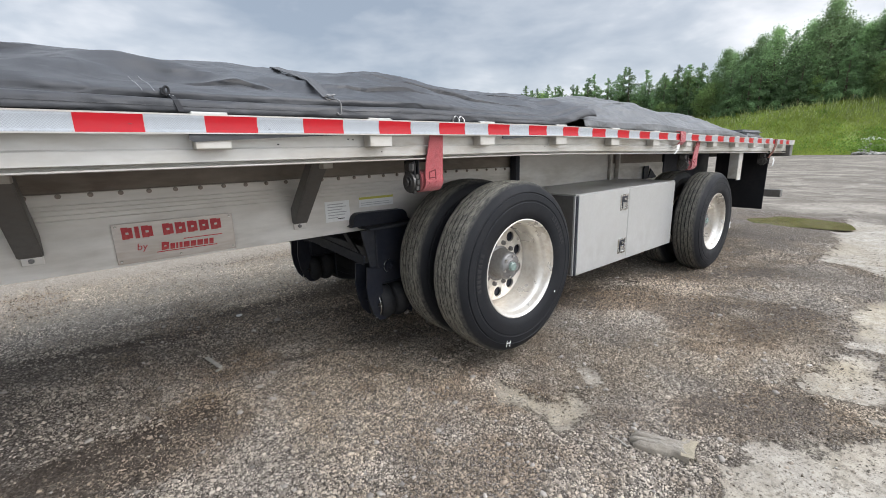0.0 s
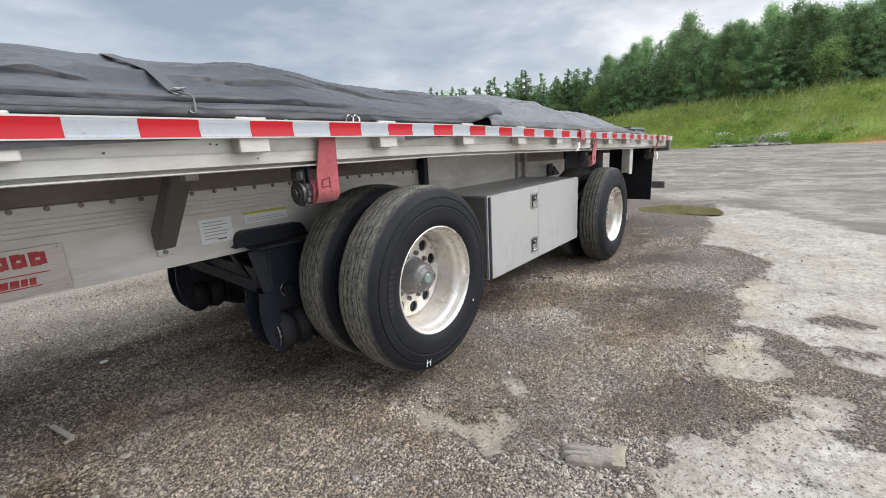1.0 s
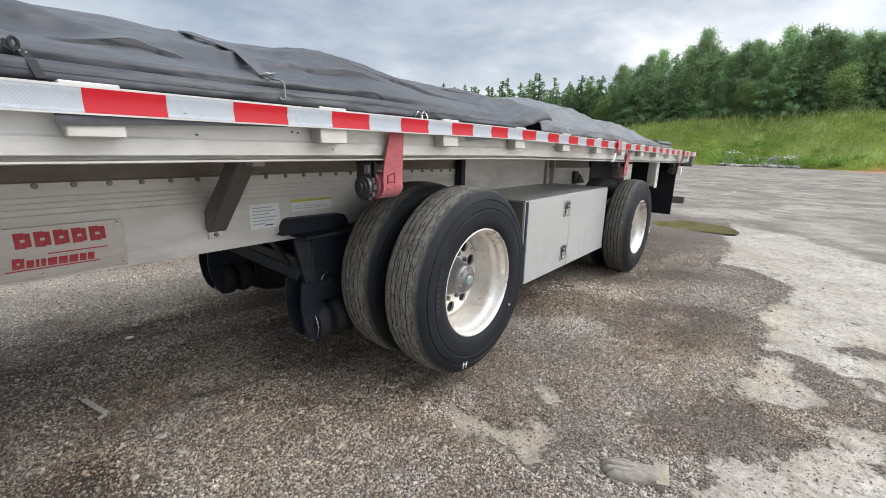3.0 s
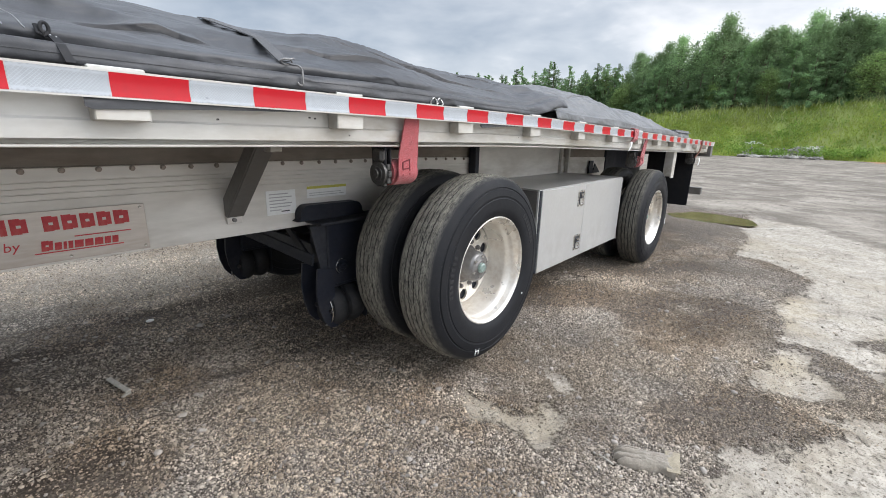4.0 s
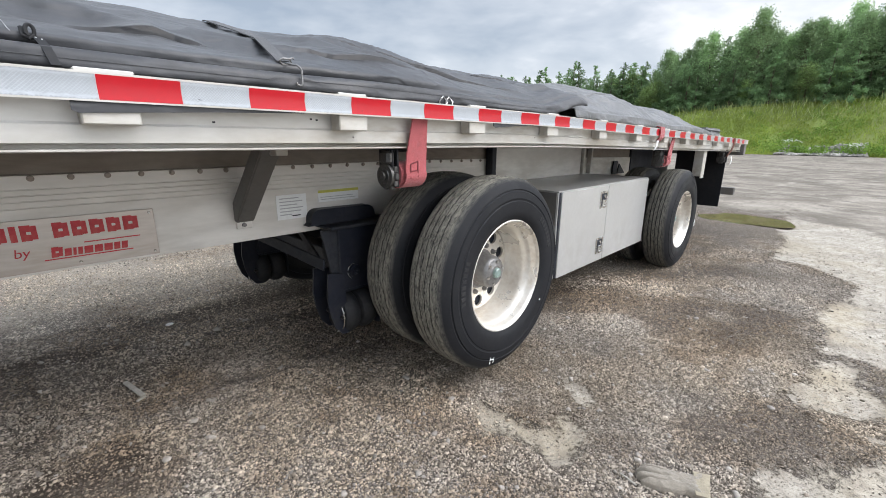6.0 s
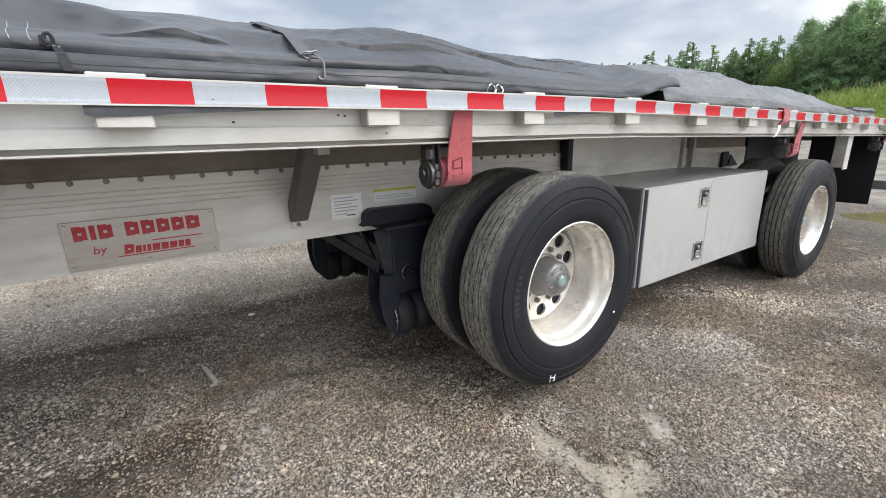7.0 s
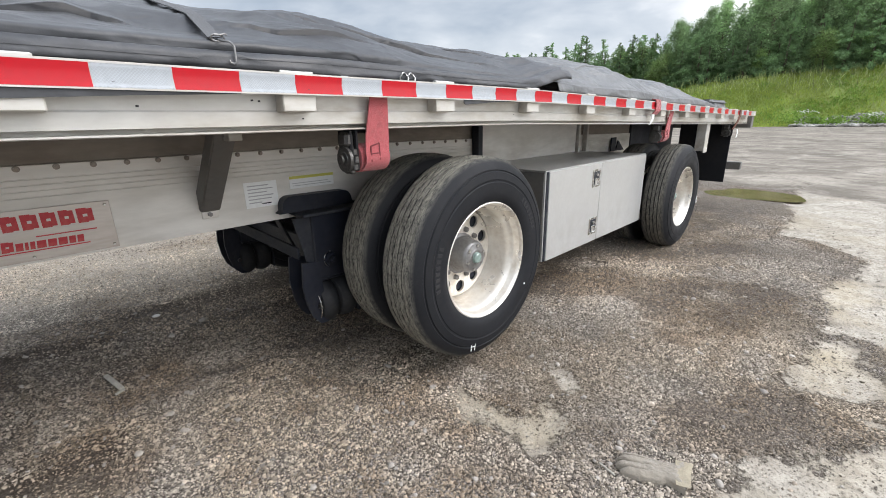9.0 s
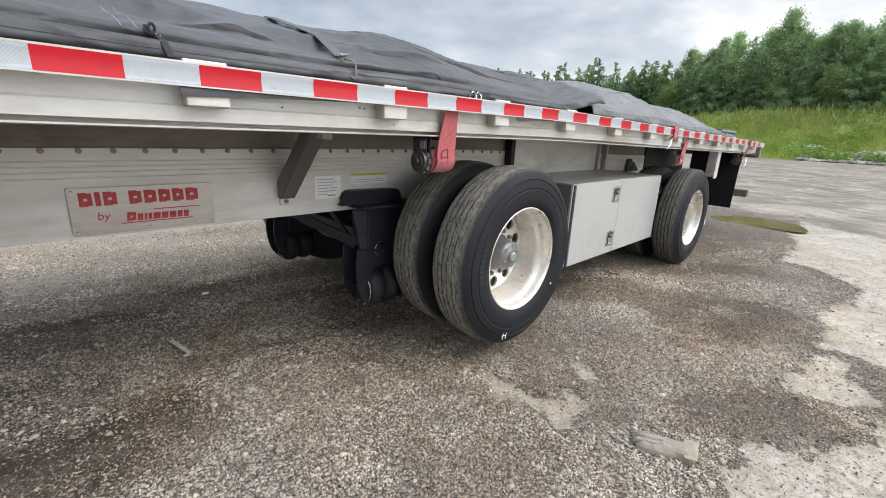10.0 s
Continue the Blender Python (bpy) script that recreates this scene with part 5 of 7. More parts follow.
def wheel(cx, cz, y0, outward, lifted):
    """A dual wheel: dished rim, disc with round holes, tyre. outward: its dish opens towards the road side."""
    c = (cx, y0, cz)
    sg = 1 if outward else -1
    prof = [(0.2765, 0.060), (0.2785, 0.034), (0.284, 0.022), (0.292, 0.016), (0.297, 0.018), (0.296, 0.024), (0.286, 0.038), (0.284, 0.23), (0.296, 0.244), (0.297, 0.250), (0.29, 0.252), (0.2785, 0.232), (0.272, 0.236), (0.240, 0.2335), (0.238, 0.226), (0.250, 0.205), (0.254, 0.120), (0.258, 0.085), (0.270, 0.070)]
    if not outward:
        prof = [(r, 0.266 - y) for r, y in prof]
    bm = B()
    lathe(bm, prof, c, 84, True)
    bmesh.ops.recalc_face_normals(bm, faces=bm.faces)
    rim = part("wheel", bm, RIM, trailer, "dished polished aluminium wheel dulled by dust", angle=40)
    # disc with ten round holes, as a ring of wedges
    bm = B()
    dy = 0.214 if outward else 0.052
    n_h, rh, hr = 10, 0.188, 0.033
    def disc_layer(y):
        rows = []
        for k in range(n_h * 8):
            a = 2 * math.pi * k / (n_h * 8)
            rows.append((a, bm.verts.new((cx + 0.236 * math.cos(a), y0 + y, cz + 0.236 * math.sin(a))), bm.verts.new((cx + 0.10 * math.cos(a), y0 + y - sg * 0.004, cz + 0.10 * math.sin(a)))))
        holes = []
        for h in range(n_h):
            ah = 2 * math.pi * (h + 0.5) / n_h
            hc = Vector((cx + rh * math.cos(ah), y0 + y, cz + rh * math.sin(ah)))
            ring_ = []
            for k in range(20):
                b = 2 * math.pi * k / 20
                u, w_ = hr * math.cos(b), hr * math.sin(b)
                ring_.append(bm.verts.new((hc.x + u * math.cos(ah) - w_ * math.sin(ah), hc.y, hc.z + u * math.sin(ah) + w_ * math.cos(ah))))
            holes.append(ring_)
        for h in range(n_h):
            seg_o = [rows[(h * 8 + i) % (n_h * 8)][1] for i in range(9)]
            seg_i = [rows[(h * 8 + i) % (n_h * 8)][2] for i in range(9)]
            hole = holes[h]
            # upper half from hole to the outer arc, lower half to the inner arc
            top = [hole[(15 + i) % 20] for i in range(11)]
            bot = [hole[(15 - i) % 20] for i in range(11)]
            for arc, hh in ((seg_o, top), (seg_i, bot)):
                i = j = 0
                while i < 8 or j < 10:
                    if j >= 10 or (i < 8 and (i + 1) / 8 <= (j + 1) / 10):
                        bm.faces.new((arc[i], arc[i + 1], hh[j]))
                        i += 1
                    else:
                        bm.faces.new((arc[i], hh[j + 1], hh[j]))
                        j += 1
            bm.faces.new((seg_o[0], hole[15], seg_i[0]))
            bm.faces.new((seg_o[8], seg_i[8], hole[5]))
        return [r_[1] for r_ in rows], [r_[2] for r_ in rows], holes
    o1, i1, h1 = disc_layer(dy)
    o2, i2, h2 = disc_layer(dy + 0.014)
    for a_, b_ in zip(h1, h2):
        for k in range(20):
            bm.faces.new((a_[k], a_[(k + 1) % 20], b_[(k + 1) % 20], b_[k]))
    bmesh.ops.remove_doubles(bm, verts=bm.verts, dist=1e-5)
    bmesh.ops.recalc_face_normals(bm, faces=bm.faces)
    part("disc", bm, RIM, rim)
    # tyre
    R = 0.512
    prof = tyre_profile(R, 0.266, 0.0030 if lifted else 0.0034)
    bm = B()
    lathe_zigzag(bm, prof, c, 200 if y0 < 1 else 80, 0.0011 if lifted else 0.0004, 0.0007 if lifted else 0.0003, int(cx * 100 + y0 * 10))
    bmesh.ops.recalc_face_normals(bm, faces=bm.faces)
    ty = part("tyre", bm, TYRE, rim, "dusty black ribbed truck tyre", angle=35)
    me = ty.data
    seg = 200 if y0 < 1 else 80
    worn = []
    for r, y, _ in prof:
        top = R - 0.007 * ((y - 0.133) / 0.083) ** 2
        worn.append(0.0 if r < top - 0.002 else 1.0) if 0.0505 < y < 0.2155 else worn.append(0.6 if r > R - 0.008 else 0.4 if r > R - 0.012 else 0.22 if r > R - 0.018 else 0.0)
    at = me.attributes.new("tread", "FLOAT", "POINT")
    at.data.foreach_set("value", np.repeat(np.array(worn) * (0.9 if lifted else 0.55), seg).astype(np.float32))
    return rim


def hub(cx, cz, y0, parent):
    """Axle end: hub barrel, flange, ten nuts and an oil cap."""
    bm = B()
    lathe(bm, [(0.0, 0.098), (0.040, 0.098), (0.046, 0.102), (0.072, 0.107), (0.080, 0.114), (0.086, 0.126), (0.090, 0.186), (0.096, 0.202), (0.110, 0.208), (0.110, 0.217)], (cx, y0, cz), 40)
    bmesh.ops.recalc_face_normals(bm, faces=bm.faces)
    part("hub", bm, HUB, parent, "oily grey axle hub", angle=30)
    bm = B()
    lathe(bm, [(0.0, 0.080), (0.020, 0.081), (0.027, 0.086), (0.030, 0.0985)], (cx, y0, cz), 28)
    bmesh.ops.recalc_face_normals(bm, faces=bm.faces)
    part("oil_cap", bm, HUBCAP, parent, "greenish clear oil cap")
    nut = None
    for k in range(10):
        a = 2 * math.pi * k / 10
        off = (0.130 * math.cos(a), 0, 0.130 * math.sin(a))
        if nut is None:
            bm = B()
            rod(bm, (cx + off[0], y0 + 0.215, cz), (cx + off[0], y0 + 0.194, cz), 0.016, 0.014, 6)
            rod(bm, (cx + off[0], y0 + 0.196, cz), (cx + off[0], y0 + 0.190, cz), 0.010, 0.008, 10)
            nut = part("wheel_nut", bm, HUB, parent)
            n0 = off
        else:
            repeat(nut, (off[0] - n0[0], 0, off[2] - n0[2]))
    for k in range(6):
        a = 2 * math.pi * k / 6 + 0.3
        bm = B()
        rod(bm, (cx + 0.062 * math.cos(a), y0 + 0.108, cz + 0.062 * math.sin(a)), (cx + 0.062 * math.cos(a), y0 + 0.098, cz + 0.062 * math.sin(a)), 0.008, 0.008, 6)
        part("cap_bolt", bm, NUT, parent)


AXLES = ((1.868, 0.612), (4.945, 0.5105))
for n_ax, (cx, cz) in enumerate(AXLES):
    for y0, outw in ((0.0, True), (0.335, False), (2.6 - 0.266 - 0.335, True), (2.6 - 0.266, False)):
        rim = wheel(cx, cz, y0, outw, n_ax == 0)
        if y0 == 0.0:
            # added black drum behind the disc, so its round holes look dark
            bm = B()
            rod(bm, (cx, 0.2325, cz), (cx, 0.384, cz), 0.215, seg=40)
            part("spacer_drum", bm, BLACK, rim)
            hub(cx, cz, y0, rim)
            if n_ax == 1:
                for a0, a1 in (((5.375, 0.40), (5.395, 0.455)), ((5.36, 0.425), (5.40, 0.43)), ((5.385, 0.385), (5.41, 0.40))):
                    bm = B()
                    beam(bm, (a0[0], 0.0055, a0[1]), (a1[0], 0.0055, a1[1]), 0.010, 0.004, (0, 1, 0), 0.001)
                    part("chalk_stroke", bm, CHALK, rim, "white chalk scribble")
            if n_ax == 0:
                # chalk letter on the sidewall, and a white paint dot
                for a0, a1 in (((1.722, 0.166), (1.729, 0.234)), ((1.749, 0.162), (1.757, 0.212)), ((1.725, 0.190), (1.753, 0.184)), ((1.729, 0.234), (1.736, 0.226))):
                    bm = B()
                    beam(bm, (a0[0], 0.0065, a0[1]), (a1[0], 0.0045, a1[1]), 0.0050, 0.003, (0, 1, 0), 0.001)
                    part("chalk_stroke", bm, CHALK, rim, "white chalk letter stroke")
                for a_0 in (0.30, 2.75):
                    bm = B()
                    for k in range(8):
                        a = a_0 + 0.075 * k
                        beam(bm, (cx + 0.358 * math.cos(a), 0.0008, cz + 0.358 * math.sin(a)), (cx + 0.388 * math.cos(a), -0.0006, cz + 0.388 * math.sin(a)), 0.016, 0.003, (0, 1, 0), 0.001)
                    part("sidewall_marking", bm, BELLOWS, rim, "raised rubber marking bars")
                bm = B()
                rod(bm, (2.165, 0.0045, 0.408), (2.165, -0.001, 0.408), 0.007, 0.006, 10)
                part("paint_dot", bm, CHALK, rim, "white paint dot")
    bm = B()
    rod(bm, (cx, 0.17, cz), (cx, 2.43, cz), 0.064, seg=20)
    part("axle", bm, BLACK, trailer, "black axle tube")
    for y0 in (0.60, 1.88):
        bm = B()
        rod(bm, (cx, y0, cz), (cx, y0 + 0.12, cz), 0.20, seg=28)
        part("brake_drum", bm, BLACK, trailer)


# suspension: hanger, trailing arm, lift bellows, both sides of both axles
def suspension(dx, lifted, arm_end):
    for side in (0, 1):
        Y = mirror_y if side else (lambda a: a)
        S = lambda p: (p[0] + dx, Y(p[1]), p[2])
        def bx_(bm, lo, hi, bevel=0.005, seg=1):
            a, b = S(lo), S(hi)
            box(bm, [min(i, j) for i, j in zip(a, b)], [max(i, j) for i, j in zip(a, b)], bevel, seg)
        bm = B()
        bx_(bm, (1.290, 0.690, 0.500), (1.640, 0.705, 0.845), 0.004)
        bx_(bm, (1.290, 0.845, 0.500), (1.560, 0.860, 0.845), 0.004)
        bx_(bm, (1.290, 0.688, 0.488), (1.500, 0.862, 0.502), 0.003)
        hanger = part("hanger", bm, BLACK, trailer, "black steel suspension hanger")
        bm = B()
        bx_(bm, (1.285, 0.690, 0.500), (1.300, 0.860, 0.845), 0.004)
        part("front_plate", bm, LIT_DUSTY, hanger, "dusty black front plate, toned up as a lit face")
        bm = B()
        bx_(bm, (1.232, 0.660, 0.845), (1.70, 0.90, 0.862), 0.004)
        part("hanger_flange", bm, LIT_DUSTY, trailer)
        bm = B()
        q = []
        for cx_, cz_, a0 in ((1.570 - 0.05, 0.940 - 0.05, 0.0), (1.178 + 0.05, 0.945 - 0.05, 90.0)):
            q += [(cx_ + 0.05 * math.cos(radians(a0 + k * 15)), cz_ + 0.05 * math.sin(radians(a0 + k * 15))) for k in range(7)]
        q = [(1.592, 0.8635), (1.574, 0.880)] + q + [(1.178, 0.875), (1.160, 0.8635)]
        lo, hi = [bm.verts.new(S((a_, 0.752, b_))) for a_, b_ in q], [bm.verts.new(S((a_, 0.8105, b_))) for a_, b_ in q]
        bm.faces.new(lo)
        bm.faces.new(hi[::-1])
        for k in range(len(q)):
            bm.faces.new((lo[k], lo[(k + 1) % len(q)], hi[(k + 1) % len(q)], hi[k]))
        bmesh.ops.recalc_face_normals(bm, faces=bm.faces)
        part("frame_bracket", bm, BLACK, trailer, "black bracket bolted to the beam")
        # front gusset leaning to the flange
        bm = B()
        q = [S(p) for p in ((1.195, 0.70, 0.842), (1.288, 0.70, 0.842), (1.288, 0.70, 0.52), (1.262, 0.70, 0.52))]
        vs = [bm.verts.new(p) for p in q] + [bm.verts.new((p[0], p[1] + (0.012 if not side else -0.012), p[2])) for p in q]
        for ids in ((0, 1, 2, 3), (7, 6, 5, 4), (0, 4, 5, 1), (1, 5, 6, 2), (2, 6, 7, 3), (3, 7, 4, 0)):
            bm.faces.new([vs[i] for i in ids])
        bmesh.ops.recalc_face_normals(bm, faces=bm.faces)
        part("gusset", bm, LIT_DUSTY, trailer, smooth=False)
        bm = B()
        s_ = -1 if not side else 1
        yb = Y(0.69)
        rod(bm, (1.375 + dx, yb, 0.600), (1.375 + dx, yb + s_ * 0.012, 0.600), 0.036, 0.034, 24)
        rod(bm, (1.375 + dx, yb + s_ * 0.012, 0.600), (1.375 + dx, yb + s_ * 0.030, 0.600), 0.020, 0.019, 6)
        rod(bm, (1.375 + dx, yb + s_ * 0.030, 0.600), (1.375 + dx, yb + s_ * 0.042, 0.600), 0.011, 0.010, 12)
        part("pivot_bolt", bm, BLACK, trailer, "greasy pivot bolt")
        bm = B()
        tube_path(bm, [(1.375 + dx + 0.043 * math.cos(a), yb + s_ * 0.004, 0.600 + 0.043 * math.sin(a)) for a in np.linspace(1.6, 4.2, 18)], 0.0022, 6)
        part("pivot_ring", bm, NUT, trailer, "worn bright pivot ring")
        bm = B()
        beam(bm, (1.40 + dx, Y(0.775), 0.590), (arm_end[0] + 0.12, Y(0.775), arm_end[1] - 0.02), 0.10, 0.13, (0, 0, 1), 0.015)
        part("trailing_arm", bm, BLACK, trailer)
        # ride bellows behind the axle
        bm = B()
        ax, az = arm_end[0] + 0.30, arm_end[1]
        for k, r_ in enumerate((0.10, 0.125, 0.105, 0.125, 0.10)):
            z0 = az + 0.02 + k * 0.045
            rod(bm, (ax, Y(0.775), z0), (ax, Y(0.775), z0 + 0.05), r_, r_ * 0.97, 24)
        part("ride_bellows", bm, BELLOWS, trailer)
        if lifted:
            # lift bellows in front of the hanger's foot: two rubber lobes between plates
            bm = B()
            for x0 in (1.322, 1.432):
                prof = [(0.0, -0.056), (0.08, -0.056), (0.106, -0.044), (0.118, -0.020), (0.121, 0.0), (0.118, 0.020), (0.106, 0.044), (0.08, 0.056), (0.0, 0.056)]
                rings = []
                for r_, u in prof:
                    rings.append([bm.verts.new(S((x0 + u, 0.735 + max(r_, 0.001) * math.cos(2 * math.pi * k / 32), 0.366 + max(r_, 0.001) * math.sin(2 * math.pi * k / 32)))) for k in range(32)])
                for p, q in zip(rings, rings[1:]):
                    for k in range(32):
                        bm.faces.new((p[k], p[(k + 1) % 32], q[(k + 1) % 32], q[k]))
            bmesh.ops.recalc_face_normals(bm, faces=bm.faces)
            bellow = part("lift_bellows", bm, BELLOWS, trailer, "two-lobed black rubber lift bellows")
            bm = B()
            tube_path(bm, [S((1.264, 0.735 + 0.100 * math.cos(a), 0.366 + 0.100 * math.sin(a))) for a in np.linspace(1.9, 4.6, 16)], 0.004, 6)
            part("bead_ring", bm, NUT, bellow, "bare steel bead ring")
            # curved lift plates hung from the hanger's front edge
            for y_p in (0.655, 0.800):
                out = [(1.196, 0.625), (1.286, 0.610), (1.292, 0.50), (1.300, 0.38), (1.318, 0.288), (1.300, 0.268), (1.262, 0.272), (1.222, 0.322), (1.196, 0.40), (1.184, 0.50)]
                bm = B()
                lo = [bm.verts.new(S((a_, y_p, b_))) for a_, b_ in out]
                hi = [bm.verts.new(S((a_, y_p + 0.012, b_))) for a_, b_ in out]
                bm.faces.new(lo)
                bm.faces.new(hi[::-1])
                for k in range(len(out)):
                    bm.faces.new((lo[k], lo[(k + 1) % len(out)], hi[(k + 1) % len(out)], hi[k]))
                bmesh.ops.recalc_face_normals(bm, faces=bm.faces)
                part("lift_plate", bm, BLACK, trailer, smooth=False)
            bm = B()
            bx_(bm, (1.490, 0.640, 0.270), (1.503, 0.840, 0.490), 0.02, 2)
            part("lift_plate", bm, BLACK, trailer)
            bm = B()
            rod(bm, S((1.262, 0.640, 0.372)), S((1.262, 0.830, 0.372)), 0.012, seg=10)
            part("lift_pin", bm, WINCH, trailer)
    # cross ties between the hangers
    bm = B()
    beam(bm, (1.215 + dx, 0.72, 0.655), (1.06 + dx, 1.60, 0.79), 0.014, 0.062, (0, 0, 1), 0.003)
    part("tie_bar", bm, LIT_DUSTY, trailer, "flat dusty black tie bar")
    bm = B()
    beam(bm, (1.23 + dx, 0.80, 0.66), (1.32 + dx, 1.28, 0.83), 0.014, 0.05, (0, 0, 1), 0.003)
    part("tie_bar", bm, LIT_DUSTY, trailer)
    bm = B()
    box(bm, (1.36 + dx, 0.86, 0.56), (1.46 + dx, 1.74, 0.68), 0.008)
    part("cross_tube", bm, BLACK, trailer)


suspension(0.0, True, AXLES[0])
suspension(3.077, False, AXLES[1])

# toolbox slung between the axles
bm = B()
box(bm, (2.664, 0.202, 0.357), (4.310, 0.800, 0.966), 0.004)
toolbox = part("toolbox", bm, ALU_BOX, trailer, "brushed aluminium underbody toolbox with two doors")
bm = B()
box(bm, (2.660, 0.1985, 0.962), (4.314, 0.812, 0.970), 0.002)
part("lid", bm, ALU_BOX, toolbox)
# dull grey sheet: the wheel's shade on this end is put into its colour
bm = B()
box(bm, (2.6585, 0.215, 0.364), (2.6625, 0.798, 0.958), 0.001)
part("end_panel", bm, ALU_DULL, toolbox, "end panel darkened for the wheel's shade")
# black strip put where the gap beside the door is dark with shade
bm = B()
box(bm, (2.672, 0.1975, 0.361), (2.690, 0.2035, 0.960), 0.001)
part("door_seal", bm, BLACK, toolbox, "black strip for the shaded gap beside the door")
for x0, x1 in ((2.694, 3.426), (3.433, 4.308)):
    bm = B()
    box(bm, (x0, 0.190, 0.359), (x1, 0.2015, 0.961), 0.003)
    part("door", bm, ALU_BOX, toolbox)
for z in (0.853, 0.487):
    bm = B()
    box(bm, (3.288, 0.1855, z - 0.066), (3.406, 0.1895, z + 0.066), 0.003)
    latch = part("latch", bm, NUT, toolbox, "steel paddle latch on a recessed plate")
    bm = B()
    box(bm, (3.304, 0.1850, z - 0.046), (3.390, 0.1858, z + 0.050), 0.0003)
    part("recess", bm, BLACK, latch)
    bm = B()
    box(bm, (3.318, 0.1790, z - 0.052), (3.376, 0.1846, z + 0.002), 0.003)
    rod(bm, (3.347, 0.185, z + 0.026), (3.347, 0.176, z + 0.026), 0.013, 0.012, 14)
    beam(bm, (3.322, 0.176, z - 0.044), (3.372, 0.176, z - 0.044), 0.010, 0.010)
    part("paddle", bm, NUT, latch)
bm = B()
box(bm, (2.640, 0.745, 1.040), (2.690, 0.808, 1.375), 0.004)
part("toolbox_bracket", bm, BLACK, trailer, "black hanger bracket")
bm = B()
box(bm, (2.694, 0.796, 0.974), (4.136, 0.803, 1.378), 0.002)
part("side_plate", bm, ALU_WEB, trailer, "plain dusty aluminium plate over the beam")
for x in (4.14, 4.30):
    bm = B()
    box(bm, (x, 0.765, 0.972), (x + 0.03, 0.811, 1.375), 0.003)
    part("toolbox_bracket", bm, ALU, trailer)


# black gussets over the rear axle
for q in (((4.91, 0.93), (5.03, 0.93), (5.03, 1.075), (4.92, 1.075)), ((5.04, 0.93), (5.25, 0.93), (5.23, 0.945), (5.085, 1.04))):
    bm = B()
    lo, hi = [bm.verts.new((a_, 0.785, b_)) for a_, b_ in q], [bm.verts.new((a_, 0.797, b_)) for a_, b_ in q]
    bm.faces.new(lo)
    bm.faces.new(hi[::-1])
    for k in range(4):
        bm.faces.new((lo[k], lo[(k + 1) % 4], hi[(k + 1) % 4], hi[k]))
    bmesh.ops.recalc_face_normals(bm, faces=bm.faces)
    part("gusset", bm, BLACK, trailer, smooth=False)


# strap winches under the side rail
def winch(x, strap):
    bm = B()
    for dx in (0.088, 0.225):
        box(bm, (x + dx, 0.072, 1.118), (x + dx + 0.008, 0.170, 1.262), 0.006)
    box(bm, (x + 0.085, 0.085, 1.250), (x + 0.236, 0.185, 1.2625), 0.003)
    box(bm, (x + 0.066, 0.078, 1.125), (x + 0.076, 0.160, 1.262), 0.004)
    w_ = part("winch", bm, WINCH, trailer, "greasy black strap winch")
    bm = B()
    # ratchet cap with bar holes
    rod(bm, (x + 0.052, 0.112, 1.160), (x + 0.060, 0.112, 1.160), 0.026, 0.032, 20)
    rod(bm, (x + 0.055, 0.112, 1.160), (x + 0.068, 0.112, 1.160), 0.046, 0.046, 20)
    for k in range(10):
        a = 2 * math.pi * k / 10
        beam(bm, (x + 0.068, 0.112 + 0.043 * math.cos(a), 1.160 + 0.043 * math.sin(a)), (x + 0.086, 0.112 + 0.043 * math.cos(a), 1.160 + 0.043 * math.sin(a)), 0.024, 0.020, (0, 1, 0.01), 0.003)
    rod(bm, (x + 0.060, 0.112, 1.160), (x + 0.240, 0.112, 1.160), 0.022, seg=14)
    part("ratchet", bm, RATCHET, w_, "worn steel ratchet wheel")
    bm = B()
    rod(bm, (x + 0.038, 0.112, 1.160), (x + 0.046, 0.112, 1.160), 0.018, seg=14)
    box(bm, (x + 0.048, 0.08, 1.205), (x + 0.085, 0.14, 1.255), 0.01)
    part("pawl", bm, RATCHET, w_)
    if strap:
        bm = B()
        rod(bm, (x + 0.097, 0.112, 1.163), (x + 0.223, 0.112, 1.163), 0.052, seg=28)
        pts = [(x + 0.165, 0.024, 1.420), (x + 0.165, 0.030, 1.376), (x + 0.163, 0.040, 1.30), (x + 0.160, 0.046, 1.24)]
        pts += [(x + 0.158, 0.112 - 0.068 * math.cos(a), 1.165 - 0.052 * math.sin(a)) for a in np.linspace(-0.35, 2.2, 9)]
        ribbon(bm, pts, [(0.036 + 0.016 * float(smooth01(1.40, 1.20, p[2])), 0, 0) for p in pts], 0.006)
        part("strap", bm, STRAP, w_, "faded red webbing strap")
        for (ax, az), (bx2, bz) in (((0.128, 1.150), (0.128, 1.205)), ((0.128, 1.205), (0.165, 1.215)), ((0.165, 1.215), (0.165, 1.155)), ((0.128, 1.178), (0.165, 1.180))):
            bm = B()
            beam(bm, (x + ax, 0.0445, az), (x + bx2, 0.0435, bz), 0.005, 0.004, (0, 1, 0), 0)
            part("stencil_bar", bm, STRAP_DARK, w_, "dark stencil mark")
    return w_


winch(1.095, True)
winch(4.16, True)
winch(6.62, False)
winch(-1.4, False)

# a second strap hooked over the rub rail, with a frayed white tag
bm = B()
ribbon(bm, [(3.87, 0.12, 1.445), (3.87, 0.04, 1.447), (3.87, -0.004, 1.440), (3.88, -0.008, 1.40), (3.88, -0.005, 1.36), (3.885, 0.02, 1.335)], (0.050, 0, 0), 0.006)
part("hook_strap", bm, STRAP, trailer, "red strap looped over the rub rail")
bm = B()
ribbon(bm, [(3.86, 0.020, 1.352), (3.85, 0.012, 1.320), (3.83, 0.010, 1.29), (3.80, 0.012, 1.262)], (0.022, 0, 0.006), 0.003)
part("strap_tag", bm, CHALK, trailer, "frayed white strap end")
bm = B()
